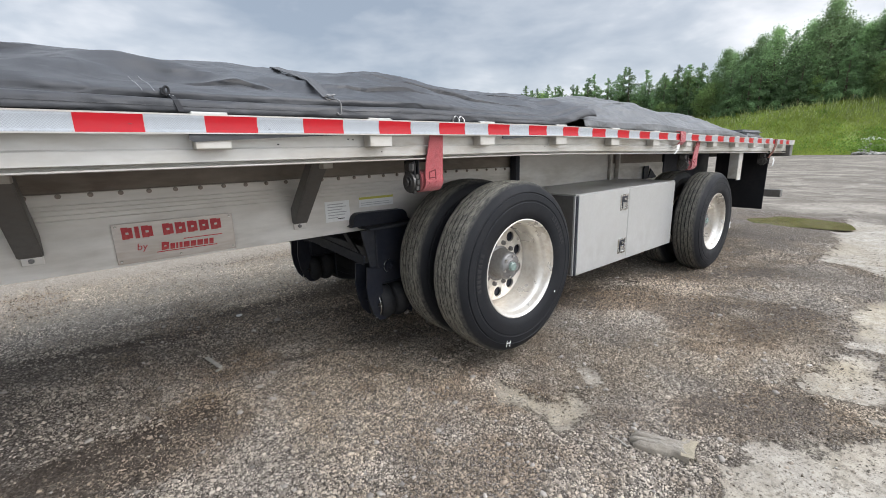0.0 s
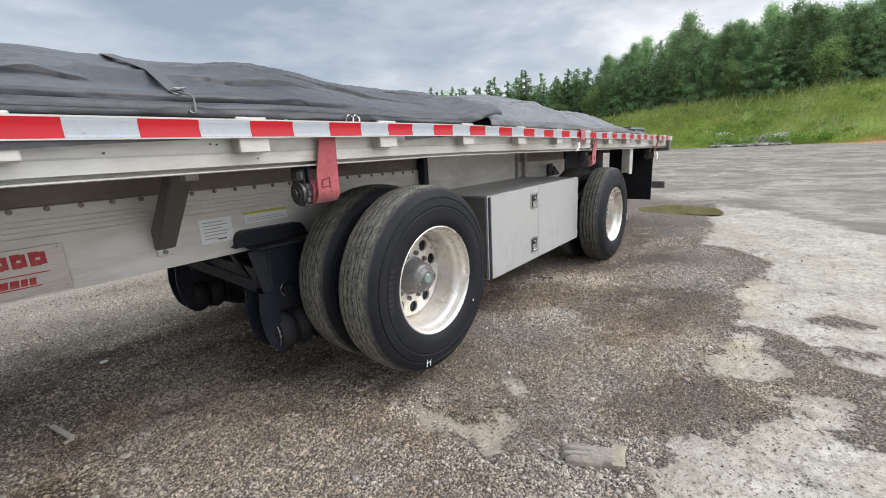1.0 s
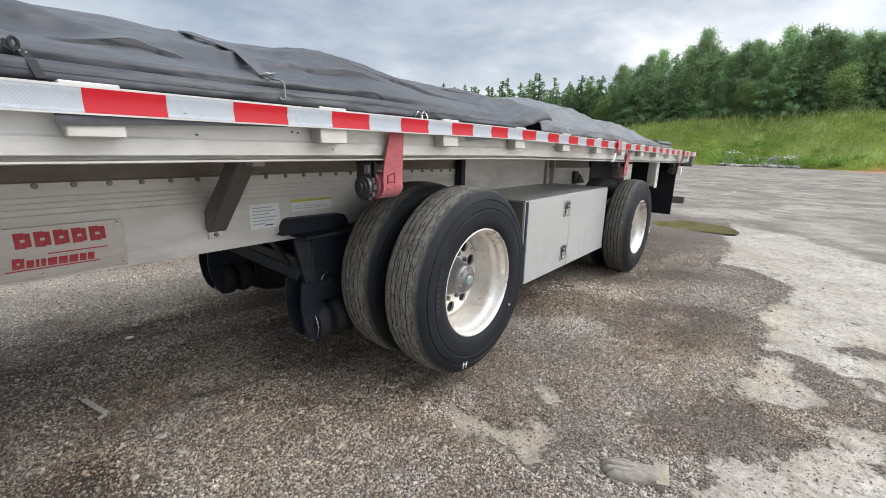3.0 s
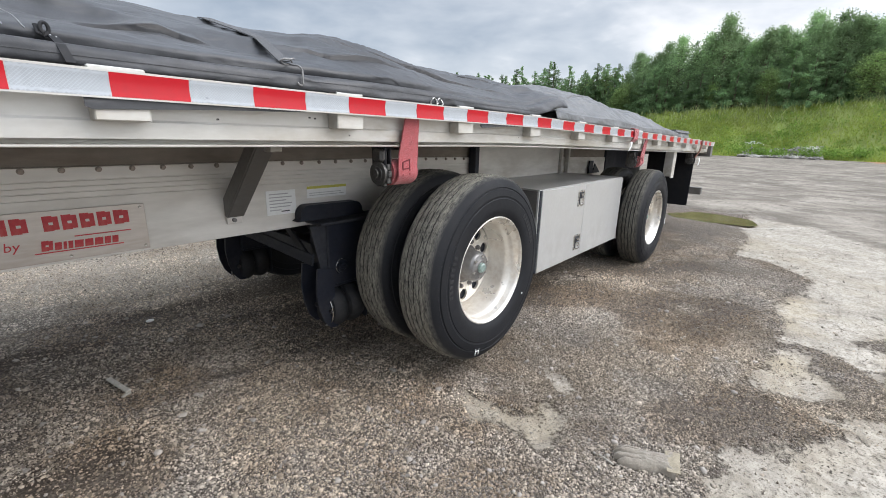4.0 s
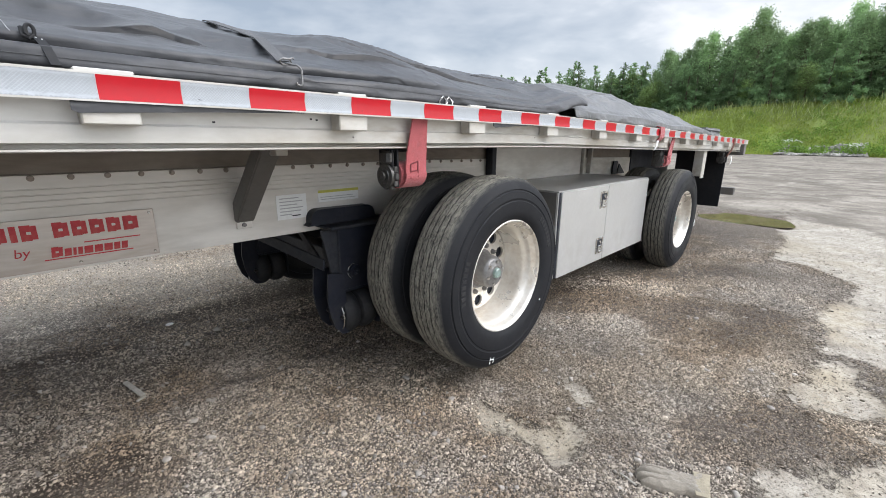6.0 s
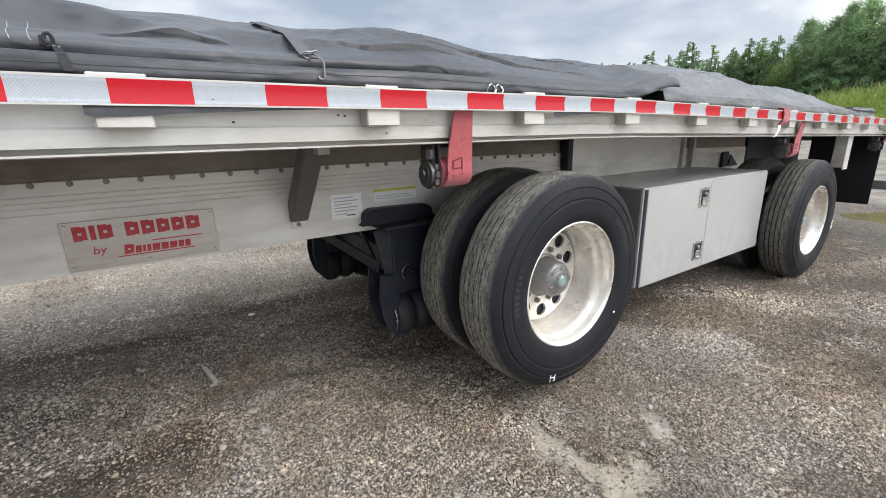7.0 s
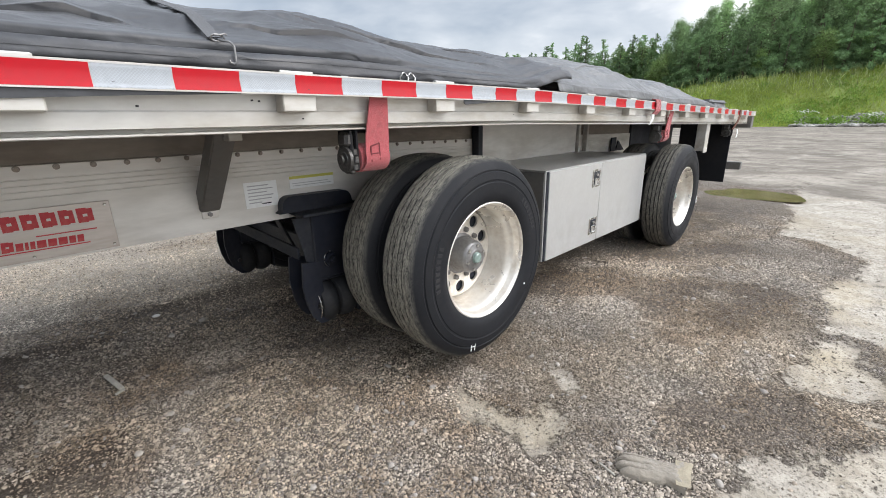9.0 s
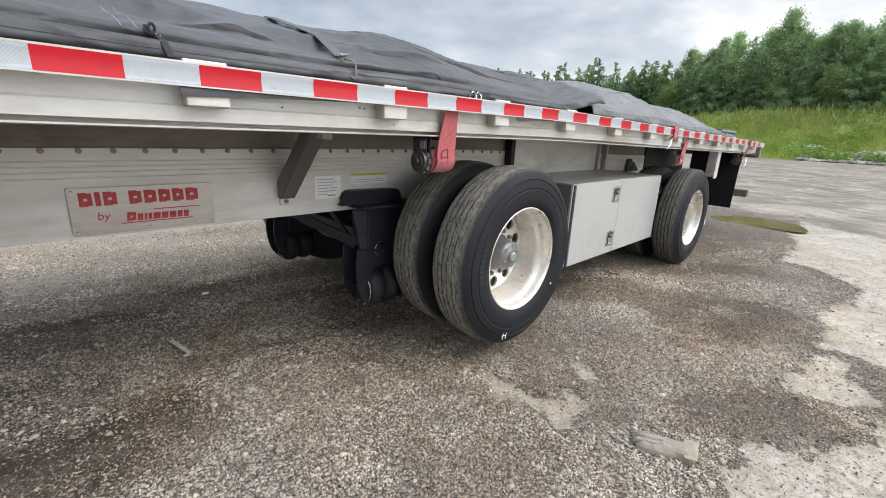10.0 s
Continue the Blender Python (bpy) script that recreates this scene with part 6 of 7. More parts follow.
ribbon(bm, [(6.70, -0.006, 1.43), (6.70, -0.006, 1.37), (6.73, 0.02, 1.28), (6.74, 0.06, 1.20)], (0.040, 0, 0), 0.006)
part("hook_strap", bm, RUST, trailer, "brown worn strap end")
bm = B()
ribbon(bm, [(6.74, 0.010, 1.20), (6.76, 0.006, 1.16), (6.80, 0.02, 1.10)], (0.030, 0, 0.004), 0.003)
part("strap_tag", bm, CHALK, trailer)

# mud flap, its post, the rear bolster and bumper
for Y in ((lambda a: a), mirror_y):
    bm = B()
    a, b = sorted((Y(0.09), Y(0.70)))
    box(bm, (6.885, a, 0.43), (6.897, b, 1.250), 0.004)
    part("mud_flap", bm, FLAP, trailer, "black rubber mud flap")
    bm = B()
    a, b = sorted((Y(0.095), Y(0.107)))
    box(bm, (5.74, a, 0.885), (5.86, b, 1.20), 0.003)
    a, b = sorted((Y(0.095), Y(0.19)))
    box(bm, (5.728, a, 0.905), (5.740, b, 1.20), 0.003)
    part("flap_post", bm, ALU, trailer, "pale aluminium hanger plate")
bm = B()
box(bm, (REAR - 0.13, 0.012, 1.215), (REAR, 2.588, 1.368), 0.006)
part("rear_bolster", bm, ALU_DULL, trailer)
bm = B()
box(bm, (REAR - 0.015, 0.016, 1.22), (REAR + 0.012, 0.11, 1.366), 0.004)
part("end_plate", bm, RUST, trailer, "rust-red end plate")
bm = B()
box(bm, (REAR - 0.11, 0.05, 0.535), (REAR - 0.01, 2.55, 0.640), 0.006)
part("rear_bumper", bm, ALU_DULL, trailer, "grey steel underride bumper")
for y in (0.70, 1.80):
    bm = B()
    box(bm, (REAR - 0.10, y, 0.64), (REAR - 0.02, y + 0.1, 1.22), 0.005)
    part("bumper_upright", bm, ALU_DULL, trailer)

# ---- tarps over the load ----
def crease(x, y, seed):
    """Soft folds with sharp crests, drawn out along the load."""
    a = noise.noise(Vector((x * 0.85 + seed, y * 2.6 - x * 0.25, seed * 2.0)))
    b = noise.noise(Vector((x * 2.1 - seed, y * 4.4 + x * 0.7, seed + 4.0)))
    c = noise.noise(Vector((x * 5.5, y * 9.0 - x * 2.0, seed + 9.0)))
    d = noise.noise(Vector((x * 9.0 + y * 6.0, y * 7.0 - x * 2.0, seed + 2.0)))
    return (1 - 2.6 * abs(a)) * 0.55 + (1 - 3.0 * abs(b)) * 0.42 + c * 0.16 + (0.5 - abs(d)) * 0.22


def lip(x, k, xa, ka, xb, kb, depth, width):
    """A fold that hangs over along a line from (xa, ka) to (xb, kb): the cloth bulges above it and tucks in below."""
    t = (x - xa) / (xb - xa)
    if t <= 0 or t >= 1:
        return 0.0
    d = (k - (ka + (kb - ka) * t) - 0.012 * math.sin(17 * x)) / width
    fade = math.sin(math.pi * t) ** 0.6 * depth
    return fade * (math.exp(-d * 0.9) if d > 0 else -0.8 * math.exp(d * 1.3))


FOLDS = ((0.30, 0.21, 0.60, 0.18, 0.018, 0.05), (1.00, 0.70, 2.15, 0.12, 0.013, 0.10), (0.80, 0.20, 1.35, 0.15, 0.014, 0.05),
         (-0.75, 0.30, -0.05, 0.50, 0.018, 0.08), (-1.6, 0.66, -0.5, 0.50, 0.018, 0.09), (1.60, 0.62, 2.3, 0.34, 0.012, 0.07), (-3.2, 0.3, -1.7, 0.6, 0.02, 0.1))


def tarp_point(x, u, x1, seed, rise, tail, strip, folds):
    """Place on the near half of a tarp, u from its hem (0) to the ridge (1)."""
    end = float(smooth01(0, 1, (x1 - x) / tail)) if tail else 1.0
    top = 1.436 + (rise(x) - 1.436) * (0.12 + 0.88 * end)
    roll = max(0.08, 0.40 + 0.25 * float(smooth01(0.6, 0.9, x)) - 0.38 * float(smooth01(1.3, 1.8, x)) + 0.6 * noise.noise(Vector((x * 0.9, seed, 3.3)))) * strip * end
    hem = 1.436 + (0.036 + 0.018 * noise.noise(Vector((x * 1.3, seed + 2, 0)))) * (0.3 + 0.7 * end)
    lift = 0.066 * float(smooth01(x1 - 0.40, x1 - 0.04, x)) if not tail else 0.0
    wave = 0.008 * math.sin(5.3 * x + seed) + 0.006 * math.sin(12.1 * x) + 0.012 * noise.noise(Vector((x * 3.0, seed, 7)))
    sag = 0.012 * noise.noise(Vector((x * 2.2, seed, 11)))
    if u < 0.12:
        k = u / 0.12
        y, z = 0.026 + wave * (1 - 0.5 * k) + 0.006 * k - 0.5 * lift * (1 - k), 1.433 + lift + (hem - 1.433) * k
    elif u < 0.20:
        k = (u - 0.12) / 0.08
        y, z = 0.032 + wave * 0.5 + 0.075 * roll * k, hem + lift + 0.006 * k
    elif u < 0.30:
        k = (u - 0.20) / 0.10
        e = 0.030 * min(1.0, roll * 1.4)
        y = 0.032 + wave * 0.5 + 0.075 * roll + (0.052 - e - 0.075 * roll) * math.sin(0.5 * math.pi * k)
        z = hem + lift + 0.006 + (0.020 + sag * roll) * k * k
    else:
        k = (u - 0.30) / 0.70
        e = 0.030 * min(1.0, roll * 1.4)
        y = 0.084 + wave * 0.5 * (1 - k) - e * (1 - k) ** 6 + 0.566 * k ** 1.1
        zs = hem + 0.026 + lift * (1 - k) ** 4 + sag * roll * (1 - k) ** 3
        z = zs + (top - zs) * (1 - (1 - k) ** 1.75)
        amp = 0.050 * min(1, 4 * k) * (0.35 + 0.65 * end) * (1 - 0.45 * k)
        w = amp * (crease(x, k * 0.8, seed) - 0.45)
        g = sum(lip(x, k, *f) for f in folds)
        z, y = z + w + 0.35 * g, y - 0.9 * w * (1 - k) - g * (1 - 0.4 * k)
        if not tail:
            x = x - 0.20 * k ** 0.7 * float(smooth01(x1 - 0.7, x1, x))
    return x, max(y, 0.012), max(z, 1.432)


def tarp(name, x0, x1, material, label, seed, rise, tail, strip, folds):
    """A draped sheet: a hanging hem, a tucked fold above it, a wrinkled slope, a lumpy top; mirrored on the far side."""
    xs = np.concatenate([np.linspace(x0, -1.2, int((-1.2 - x0) / 0.03)), np.arange(-1.19, x1, 0.0125), [x1]]) if x0 < -1.2 else np.linspace(x0, x1, int((x1 - x0) / 0.018))
    us = np.concatenate([np.linspace(0, 0.12, 4), np.linspace(0.14, 0.30, 9), np.linspace(0.31, 0.78, 46), np.linspace(0.80, 1, 9)])
    V = []
    for x in xs:
        near_half = [tarp_point(float(x), float(u), x1, seed, rise, tail, strip, folds) for u in us]
        V.append(near_half + [(a, mirror_y(b), c) for a, b, c in near_half[:-1][::4][::-1]])
    V = np.array(V)
    a, b = V.shape[:2]
    idx = np.arange(a * b).reshape(a, b)
    q = np.stack([idx[:-1, :-1], idx[1:, :-1], idx[1:, 1:], idx[:-1, 1:]], -1).reshape(-1, 4)
    ob = raw(name, V.reshape(-1, 3), q.tolist(), material, None, "", ((x0 + x1) / 2, 1.3, 1.43), True)
    so = ob.modifiers.new("thickness", "SOLIDIFY")
    so.thickness, so.offset = 0.003, 1.0
    return tagged(ob, label, "tarp")


def rise_a(x):
    return 1.683 + 0.008 * math.sin(2.1 * x) + 0.008 * math.sin(5 * x + 1) + 0.012 * float(smooth01(0.9, 1.3, x)) * float(smooth01(2.2, 1.6, x)) - 0.012 * float(smooth01(1.8, 2.4, x))


def rise_b(x):
    return 1.660 + 0.06 * float(smooth01(2.5, 3.2, x)) - 0.035 * float(smooth01(3.9, 4.6, x)) - 0.04 * float(smooth01(4.6, 5.3, x)) - 0.05 * float(smooth01(5.2, 5.65, x)) + 0.008 * math.sin(4 * x)


front_tarp = tarp("tarp", -4.8, 2.56, TARP, "charcoal vinyl tarp drawn over a long low load", 0.0, rise_a, 0.0, 1.0, FOLDS)
rear_tarp = tarp("tarp", 2.44, 5.68, TARP_L, "faded grey tarp tucked under the darker one", 5.0, rise_b, 0.34, 0.15, ((2.9, 0.3, 3.7, 0.55, 0.009, 0.12), (3.3, 0.7, 4.4, 0.4, 0.009, 0.12), (4.2, 0.5, 5.3, 0.65, 0.009, 0.12)))


# bundle left on the deck behind the tarps
bm = B()
box(bm, (5.95, 0.12, 1.4195), (6.75, 0.52, 1.490), 0.030, 3, (4, "Z"))
box(bm, (6.10, 0.16, 1.486), (6.65, 0.46, 1.540), 0.024, 3, (-5, "Z"))
tagged(part("folded_tarp", bm, TARP_L), "small folded grey tarp on the deck's end", "tarp")


# ---- loose gravel, litter ----
def scatter(count, x0, x1, y0, y1, mean, spread, lo, hi, rs, thin, bare=0.35):
    """Stones in drifts: thick where chippings gather, thin on trodden dust and on cement."""
    x, y = x0 + (x1 - x0) * rs.rand(count), y0 + (y1 - y0) * rs.rand(count)
    f = pale_field(x, y)
    d = 0.5 * value_noise(x, y, 1.3, 3) + 0.3 * value_noise(x, y, 4.0, 4) + 0.2 * value_noise(x, y, 12.0, 5)
    gi, gj = np.clip(np.searchsorted(gx, x), 1, nx - 1), np.clip(np.searchsorted(gy, y), 1, ny - 1)
    keep_p = np.clip((d - bare) * 4.0, 0.04, 1.0) * np.clip(1.0 - 3.2 * (DAMP[gi, gj] + 0.05), 0.12, 1.0) + 0.5 * TONE[gi, gj]
    keep_p = keep_p * (1 - 0.40 * track_field(x, y)) * np.clip(0.95 - 5 * (OIL[gi, gj] + 0.03), 0.4, 1.0)
    edge = np.minimum(np.minimum(x - x0, x1 - x) / 0.7, np.minimum(y - y0, y1 - y) / 0.5)
    keep = np.where(f < 0.0, rs.rand(count) < keep_p, rs.rand(count) < thin) & (rs.rand(count) < edge)
    x, y = x[keep], y[keep]
    r = np.clip(np.exp(rs.normal(math.log(mean), spread, len(x))), lo, hi)
    return np.stack([x, y, ground_z(x, y) + r * 0.12], -1), r


rs = np.random.RandomState(21)
sp, sz = scatter(370000, -0.5, 3.9, -1.9, 1.7, 0.0035, 0.36, 0.0018, 0.0085, rs, 0.09, 0.20)
tagged(stones("fine_gravel", sp, sz, rs, PEBBLE, 1.15, True), "loose grey crushed stone on the yard", "gravel", kind="stuff")
sp, sz = scatter(190000, 2.6, 7.6, -1.9, 2.4, 0.0050, 0.36, 0.003, 0.011, rs, 0.03, 0.28)
tagged(stones("fine_gravel", sp, sz, rs, PEBBLE, 1.15, True), "loose grey crushed stone further along the yard", "gravel", kind="stuff")
sp, sz = scatter(130000, -2.0, 3.2, 1.0, 4.6, 0.0050, 0.36, 0.003, 0.011, rs, 0.03, 0.28)
tagged(stones("fine_gravel", sp, sz, rs, PEBBLE, 1.15, True), "loose grey crushed stone under the trailer", "gravel", kind="stuff")
sp, sz = scatter(52000, -0.9, 4.6, -1.9, 3.0, 0.0054, 0.40, 0.003, 0.014, rs, 0.04, 0.30)
tagged(stones("gravel", sp, sz, rs, PEBBLE, 0.6), "larger grey crushed stones on the yard", "gravel", kind="stuff")
sp, sz = scatter(3000, -0.9, 5.6, -1.6, 3.4, 0.0090, 0.38, 0.005, 0.021, rs, 0.05, 0.30)
tagged(stones("pale_chippings", sp, sz, rs, CHIP, 0.55), "scattered pale stone chippings on the yard", "gravel", kind="stuff")


# ---- straps and hooks on the tarp ----
def on_slope(x, z, lift=0.007):
    """The place on the charcoal tarp's near slope at height z, a little proud of it."""
    best = None
    for u in np.linspace(0.30, 0.97, 90):
        p = tarp_point(x, float(u), 2.56, 0.0, rise_a, 0.0, 1.0, FOLDS)
        if p[2] >= z:
            best = p
            break
    best = best or p
    return (best[0], best[1] - lift, best[2] + 0.6 * lift)


HOOK = mat("dull_steel_hook", (0.24, 0.235, 0.23), 0.4, 0.8, 0.2, 20, 90, 0.1)
WEBBING = mat("grey_webbing", (0.105, 0.107, 0.112), 0.8, 0.0, 0.15, 12, 120, 0.4, 300)


def tarp_part(name, bm, material, label=""):
    return part(name, bm, material, front_tarp, label)


def taut_line(x_top, x_foot, reach, lift):
    """A pulled-tight band over the near slope: it bridges the hollows and touches the rises."""
    raw = []
    for u in np.linspace(0.315, reach, 60):
        k = (u - 0.315) / (reach - 0.315)
        p = tarp_point(x_foot + (x_top - x_foot) * k, float(u), 2.56, 0.0, rise_a, 0.0, 1.0, FOLDS)
        raw.append(Vector((x_foot + (x_top - x_foot) * k, p[1] - lift, p[2] + 0.7 * lift)))
    hull = []
    for p in raw:
        while len(hull) > 1 and (hull[-1].y - hull[-2].y) * (p.z - hull[-2].z) - (hull[-1].z - hull[-2].z) * (p.y - hull[-2].y) >= 0:
            hull.pop()
        hull.append(p)
    line = []
    for p, q in zip(hull, hull[1:]):
        line += [p.lerp(q, i / 3) for i in range(3)]
    return line + [hull[-1]]


for x_top, x_foot in ((0.742, 0.760), (-0.965, -0.95)):
    bm = B()
    band = taut_line(x_top, x_foot, 0.93, 0.008)
    ribbon(bm, band, (0.018, 0, 0.002), 0.003)
    tarp_part("tie_strap", bm, WEBBING, "grey webbing tie strap")
    x, y, z = band[0]
    bm = B()
    tube_path(bm, [(x + 0.004 + 0.017 * math.cos(a), y - 0.006 - 0.003 * math.sin(a), z - 0.001 + 0.008 * math.sin(a)) for a in np.linspace(0.4, 6.5, 18)], 0.0026, 8)
    tube_path(bm, [(x - 0.004, y - 0.012, z + 0.004), (x + 0.010, y - 0.014, z + 0.006), (x + 0.022, y - 0.013, z + 0.010), (x + 0.027, y - 0.012, z + 0.007)], 0.0023, 7)
    tarp_part("tie_ring", bm, HOOK, "dull metal tie ring")
    bm = B()
    tube_path(bm, [(x + 0.006, y - 0.010, z - 0.006), (x + 0.011, min(y - 0.012, 0.030), z - 0.012), (x + 0.018, 0.022, z - 0.013), (x + 0.025, 0.019, z - 0.018), (x + 0.029, 0.017, z - 0.026), (x + 0.028, 0.015, 1.447), (x + 0.021, 0.015, 1.443), (x + 0.013, 0.016, 1.446), (x + 0.012, 0.017, 1.451)], 0.0029, 8)
    tarp_part("tie_hook", bm, HOOK, "bent steel tie hook")
# knotted rubber tie by the seam
bm = B()
x, y, z = on_slope(0.232, 1.492, 0.006)
tube_path(bm, [(x + 0.0065 * math.cos(a), y - 0.006 - 0.0012 * a, z + 0.011 * math.sin(a) + 0.002) for a in np.linspace(-2.2, 4.4, 20)], 0.0036, 8)
tube_path(bm, [(x - 0.012, y + 0.002, z + 0.008), (x - 0.011, y - 0.006, z - 0.008), (x - 0.003, y - 0.010, z - 0.013), (x + 0.006, y - 0.008, z - 0.006)], 0.0042, 8)
tarp_part("rope_knot", bm, BELLOWS, "black knotted rubber rope")
bm = B()
tube_path(bm, [(x + 0.006, y - 0.010, z - 0.010), (x + 0.010, y - 0.014, z - 0.016), (x + 0.015, y - 0.014, z - 0.013), (x + 0.018, y - 0.012, z - 0.018)], 0.0022, 7)
tarp_part("tie_hook", bm, WIRE)
bm = B()
ribbon(bm, [(x + 0.010, y - 0.012, z - 0.012), (x + 0.018, min(y - 0.014, 0.034), z - 0.028), (x + 0.026, 0.014, 1.434)], (0.008, 0, 0), 0.004)
tarp_part("rubber_tie", bm, BELLOWS)
# stitched seam lines
for x, za, zb in ((0.172, 1.492, 1.548), (0.204, 1.490, 1.556)):
    bm = B()
    tube_path(bm, [on_slope(x - 0.02 * (z - za) / 0.06, z, 0.004) for z in np.linspace(za, zb, 9)], 0.0008, 5)
    tarp_part("seam", bm, WIRE, "pale stitched seam")
# stitching along the hem
for u, xa, xb in ((0.06, -0.7, 0.74), (0.075, 0.80, 2.30)):
    bm = B()
    tube_path(bm, [(a - 0.0, b - 0.0042, c + 0.001) for a, b, c in (tarp_point(float(x), u, 2.56, 0.0, rise_a, 0.0, 1.0, FOLDS) for x in np.arange(xa, xb, 0.04))], 0.0008, 4)
    tarp_part("hem_stitching", bm, WEBBING, "pale hem stitching")
# a loose flap hanging behind the rub rail
for xa, xb, za in ((0.266, 0.80, 1.345), (1.68, 2.02, 1.350)):
    bm = B()
    q = [(xa, 1.372), (xb, 1.372), (xb - 0.02, 1.367), ((xa + xb) / 2, (za + 1.367) / 2 + 0.002), (xa + 0.012, za), (xa, za + 0.006)]
    lo, hi = [bm.verts.new((a_, 0.0062, b_)) for a_, b_ in q], [bm.verts.new((a_, 0.0098, b_)) for a_, b_ in q]
    bm.faces.new(lo)
    bm.faces.new(hi[::-1])
    for k in range(len(q)):
        bm.faces.new((lo[k], lo[(k + 1) % len(q)], hi[(k + 1) % len(q)], hi[k]))
    bmesh.ops.recalc_face_normals(bm, faces=bm.faces)
    tarp_part("loose_flap", bm, TARP, "dark loose edge of the tarp")
# wire loops standing on the rail
for x in (1.372, 1.404):
    bm = B()
    tube_path(bm, [(x + 0.018 * math.cos(a), 0.018 + 0.006 * math.sin(2 * a), 1.442 + 0.015 * math.sin(a)) for a in np.linspace(-0.9, 4.1, 14)], 0.0024, 6)
    tarp_part("wire_loop", bm, WIRE, "bare wire loop")
for x in (4.02, 4.55, 5.0):
    bm = B()
    tube_path(bm, [(x + 0.016 * math.cos(a), 0.032, 1.444 + 0.016 * math.sin(a)) for a in np.linspace(-0.9, 4.1, 12)], 0.003, 6)
    part("wire_loop", bm, WIRE, rear_tarp)

# ---- litter on the ground ----
glove = thing("work_glove", (1.74, -0.87, 0.0), "dirty tan work glove lying flat on the gravel", "glove")
bm = B()
gz = 0.020
ax = Vector((0.42, -0.907, 0)).normalized()
sx = Vector((-ax.y, ax.x, 0))
o = Vector((1.690, -0.765, gz))


gn, gm = 44, 41
rows_t, rows_b = [], []
for i in range(gn + 1):
    t = i / gn
    rt_, rb_ = [], []
    for j in range(gm):
        v = j / (gm - 1) * 2 - 1
        lobe = (j / (gm - 1) * 4) % 1.0 if j < gm - 1 else 1.0
        tip = (0.014, 0.0, 0.004, 0.018)[min(3, int(j / (gm - 1) * 4))] + 0.046 * (1 - math.sqrt(max(0.0, 1 - (2 * lobe - 1) ** 2)))
        a = tip + (0.232 - tip + 0.006 * v) * t
        half = 0.056 - 0.013 * math.exp(-((t - 0.68) / 0.22) ** 2) + 0.016 * t ** 5 + 0.004 * noise.noise(Vector((a * 30, 0, v)))
        edge = (1 - abs(v) ** 5) * (1 - (1 - min(1, t * 9)) ** 2)
        gap = math.exp(-((lobe if lobe < 0.5 else 1 - lobe) / 0.15) ** 2) * max(0.0, 1 - t * 2.2) if 0.05 < abs(v) + 0.06 < 0.95 else 0.0
        h = 0.003 + (0.019 + 0.006 * noise.noise(Vector((a * 28, v * 1.6, 2))) + 0.003 * noise.noise(Vector((a * 90, v * 5, 4)))) * edge - 0.015 * gap * edge
        p = o + ax * a + sx * (half * v)
        rt_.append(bm.verts.new((p.x, p.y, gz + h)))
        rb_.append(bm.verts.new((p.x, p.y, gz - 0.016)))
    rows_t.append(rt_)
    rows_b.append(rb_)
for i in range(gn):
    for j in range(gm - 1):
        bm.faces.new((rows_t[i][j], rows_t[i + 1][j], rows_t[i + 1][j + 1], rows_t[i][j + 1]))
        bm.faces.new((rows_b[i][j], rows_b[i][j + 1], rows_b[i + 1][j + 1], rows_b[i + 1][j]))
    for j in (0, gm - 1):
        bm.faces.new((rows_t[i][j], rows_t[i + 1][j], rows_b[i + 1][j], rows_b[i][j]))
for i in (0, gn):
    for j in range(gm - 1):
        bm.faces.new((rows_t[i][j], rows_t[i][j + 1], rows_b[i][j + 1], rows_b[i][j]))
bmesh.ops.recalc_face_normals(bm, faces=bm.faces)
part("shell", bm, GLOVE, glove, "dirty tan leather and cloth", smooth=True, angle=60)
bm = B()
c0 = o + ax * 0.232
ribbon(bm, [c0 - sx * 0.062 - ax * 0.012 + Vector((0, 0, 0.012)), c0 - sx * 0.030 - ax * 0.010 + Vector((0, 0, 0.020)), c0 - ax * 0.006 + Vector((0, 0, 0.022)), c0 + sx * 0.032 + ax * 0.002 + Vector((0, 0, 0.020)), c0 + sx * 0.064 + ax * 0.010 + Vector((0, 0, 0.011))], [ax * 0.024, ax * 0.026, ax * 0.026, ax * 0.028, ax * 0.030], 0.004)
part("cuff_hem", bm, CUFF, glove, "yellowish stitched cuff hem")

splinter = B()
beam(splinter, (0.388, 1.43, 0.020), (0.428, 1.21, 0.026), 0.024, 0.012, (0, 0, 1), 0.003)
beam(splinter, (0.436, 1.215, 0.016), (0.396, 1.195, 0.014), 0.016, 0.010, (0, 0, 1), 0.003)
tagged(part("wood_splinter", splinter, SPLINT), "short grey splinter of wood on the gravel", "wood scrap")
bm = B()
bmesh.ops.create_icosphere(bm, subdivisions=2, radius=1, matrix=Matrix.Translation((0.755, 2.11, 0.012)) @ Matrix.Diagonal((0.026, 0.016, 0.010, 1)))
tagged(part("paper_scrap", bm, CHALK), "crumpled white scrap on the gravel", "scrap")
bm = B()
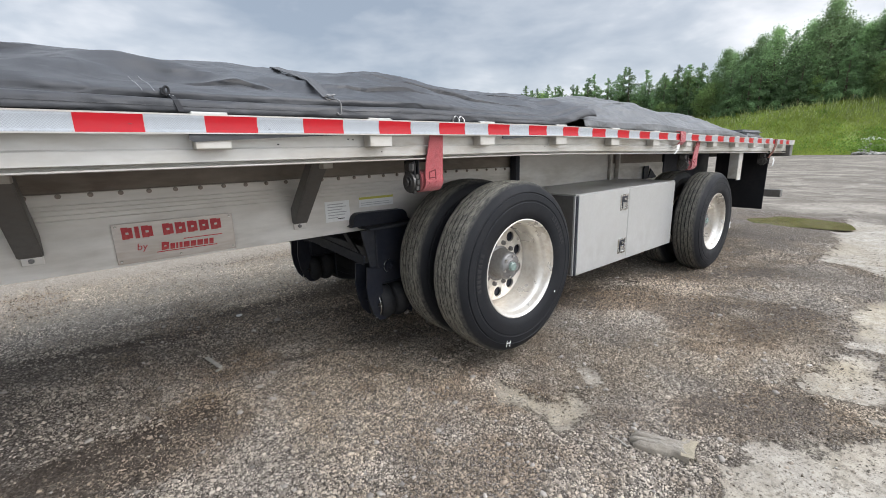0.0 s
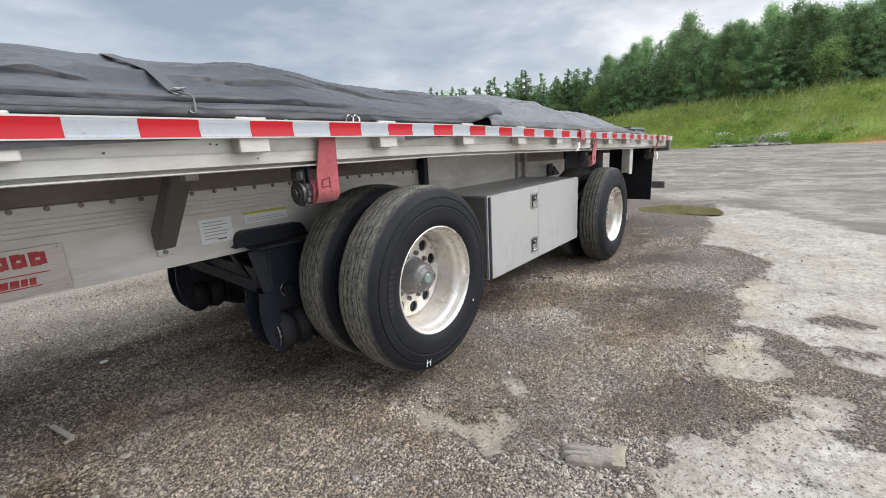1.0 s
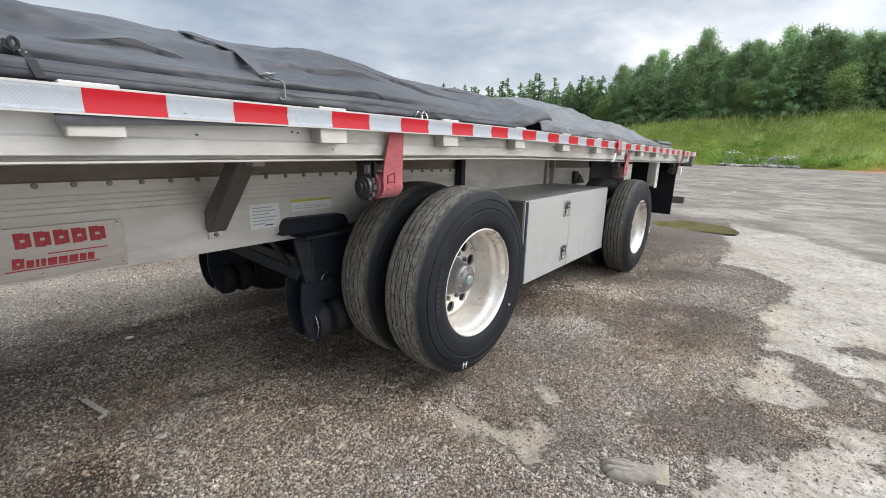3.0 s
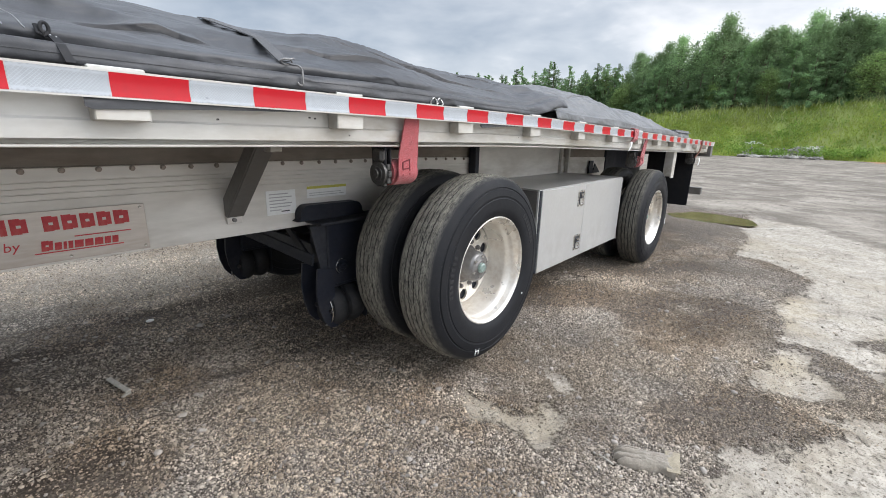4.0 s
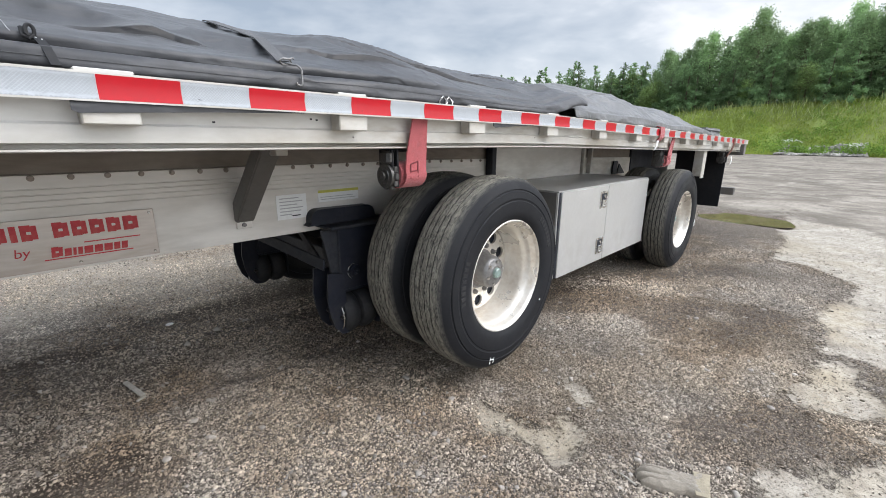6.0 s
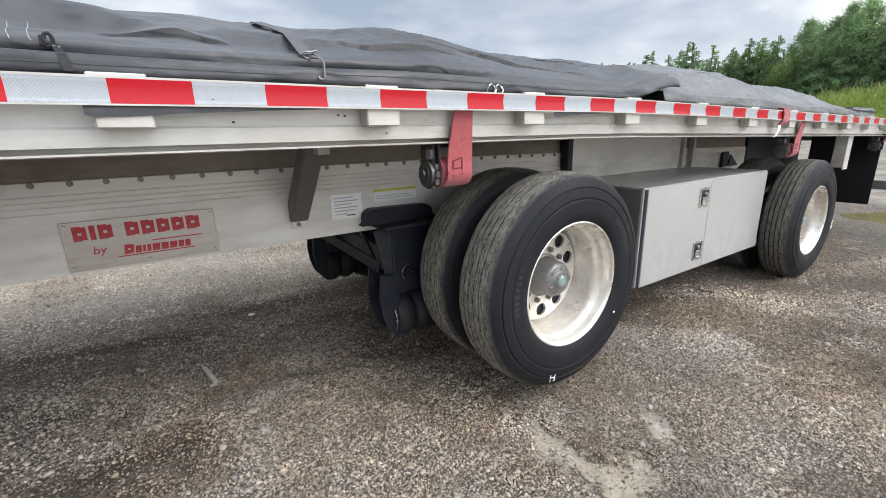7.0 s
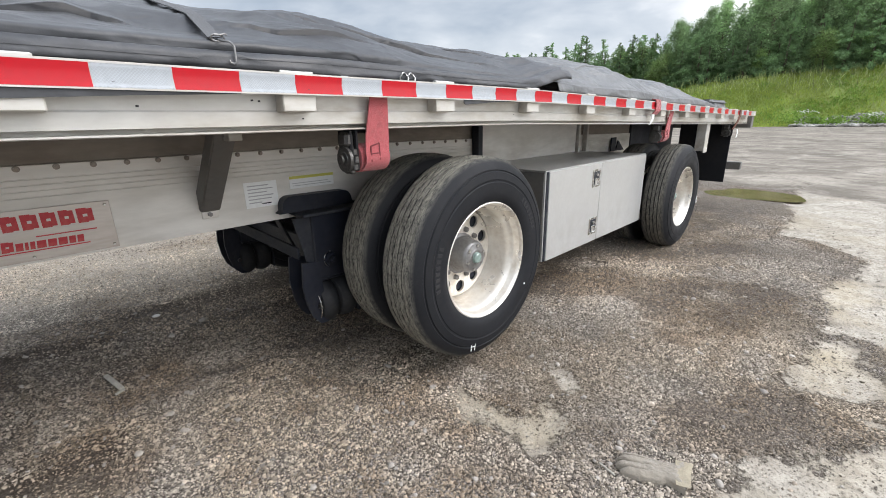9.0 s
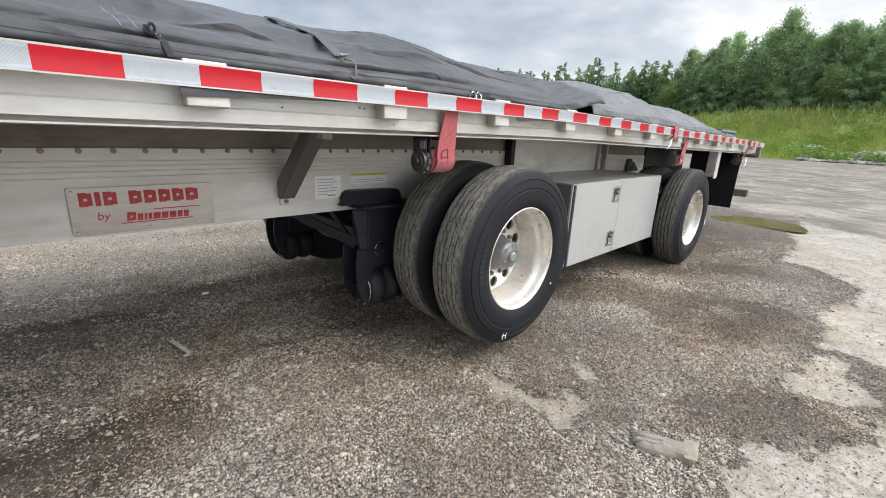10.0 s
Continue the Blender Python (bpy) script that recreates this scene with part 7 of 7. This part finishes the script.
tube_path(bm, [(1.642, -0.722, 0.016), (1.634, -0.750, 0.019), (1.626, -0.790, 0.016)], 0.0032, 6)
tagged(part("straw", bm, SPLINT), "dry pale straw on the gravel", "straw")
# loose cobbles
rk = np.random.RandomState(5)
for i in range(26):
    x, y = rk.uniform(0.2, 4.8), rk.uniform(-1.2, 1.9)
    if pale_field(np.array(x), np.array(y)) > -0.03:
        continue
    r = rk.uniform(0.013, 0.026)
    st_ = stones("cobble", np.array([[0.0, 0.0, 0.0]]), np.array([r]), rk, CHIP, 0.6)
    st_.location = (x, y, float(ground_z(np.array(x), np.array(y))) + r * 0.2)
    tagged(st_, "small grey loose stone on the gravel", "stone", "loose stones")
# lip of an old slab across the yard
bm = B()
pts = [(6.85, -2.86, 0.0), (6.25, -3.30, 0.002), (5.63, -3.70, 0.001), (4.6, -4.4, 0.0)]
ribbon(bm, pts, (0.0, 0.030, 0.0), 0.022)
tagged(part("slab_edge", bm, SPLINT), "raised pale lip of an old slab", "slab", kind="structure")


# the trailer is cambered: behind the lifted axle its deck runs gently downhill
def droop(x):
    d = np.asarray(x, float) - 2.1
    return -0.0095 * (d + np.sqrt(d * d + 0.04))


CAMBERED = {"deck", "side_rail", "rub_rail", "scuff", "tar_speck", "upper_web", "main_beam", "subframe", "winch", "ratchet", "pawl", "strap", "stencil_bar", "hook_strap", "strap_tag",
            "rear_bolster", "end_plate", "toolbox_bracket", "tarp", "wire_loop", "hem_stitching", "loose_flap", "folded_tarp", "reflective_tape", "stake_pocket", "cross_member", "screw"}
for ob in list(WORLD_AT):
    if ob.type != "MESH" or ob.name.split(".")[0] not in CAMBERED:
        continue
    me, at = ob.data, WORLD_AT[ob]
    if me.users > 1:
        ob.location.z += float(droop(at.x))
        if at.x > 2.3:
            ob.rotation_euler.y = 0.019
        continue
    co = np.empty(len(me.vertices) * 3, np.float32)
    me.vertices.foreach_get("co", co)
    co = co.reshape(-1, 3)
    co[:, 2] += droop(co[:, 0] + at.x).astype(np.float32)
    me.vertices.foreach_set("co", co.ravel())
    me.update()
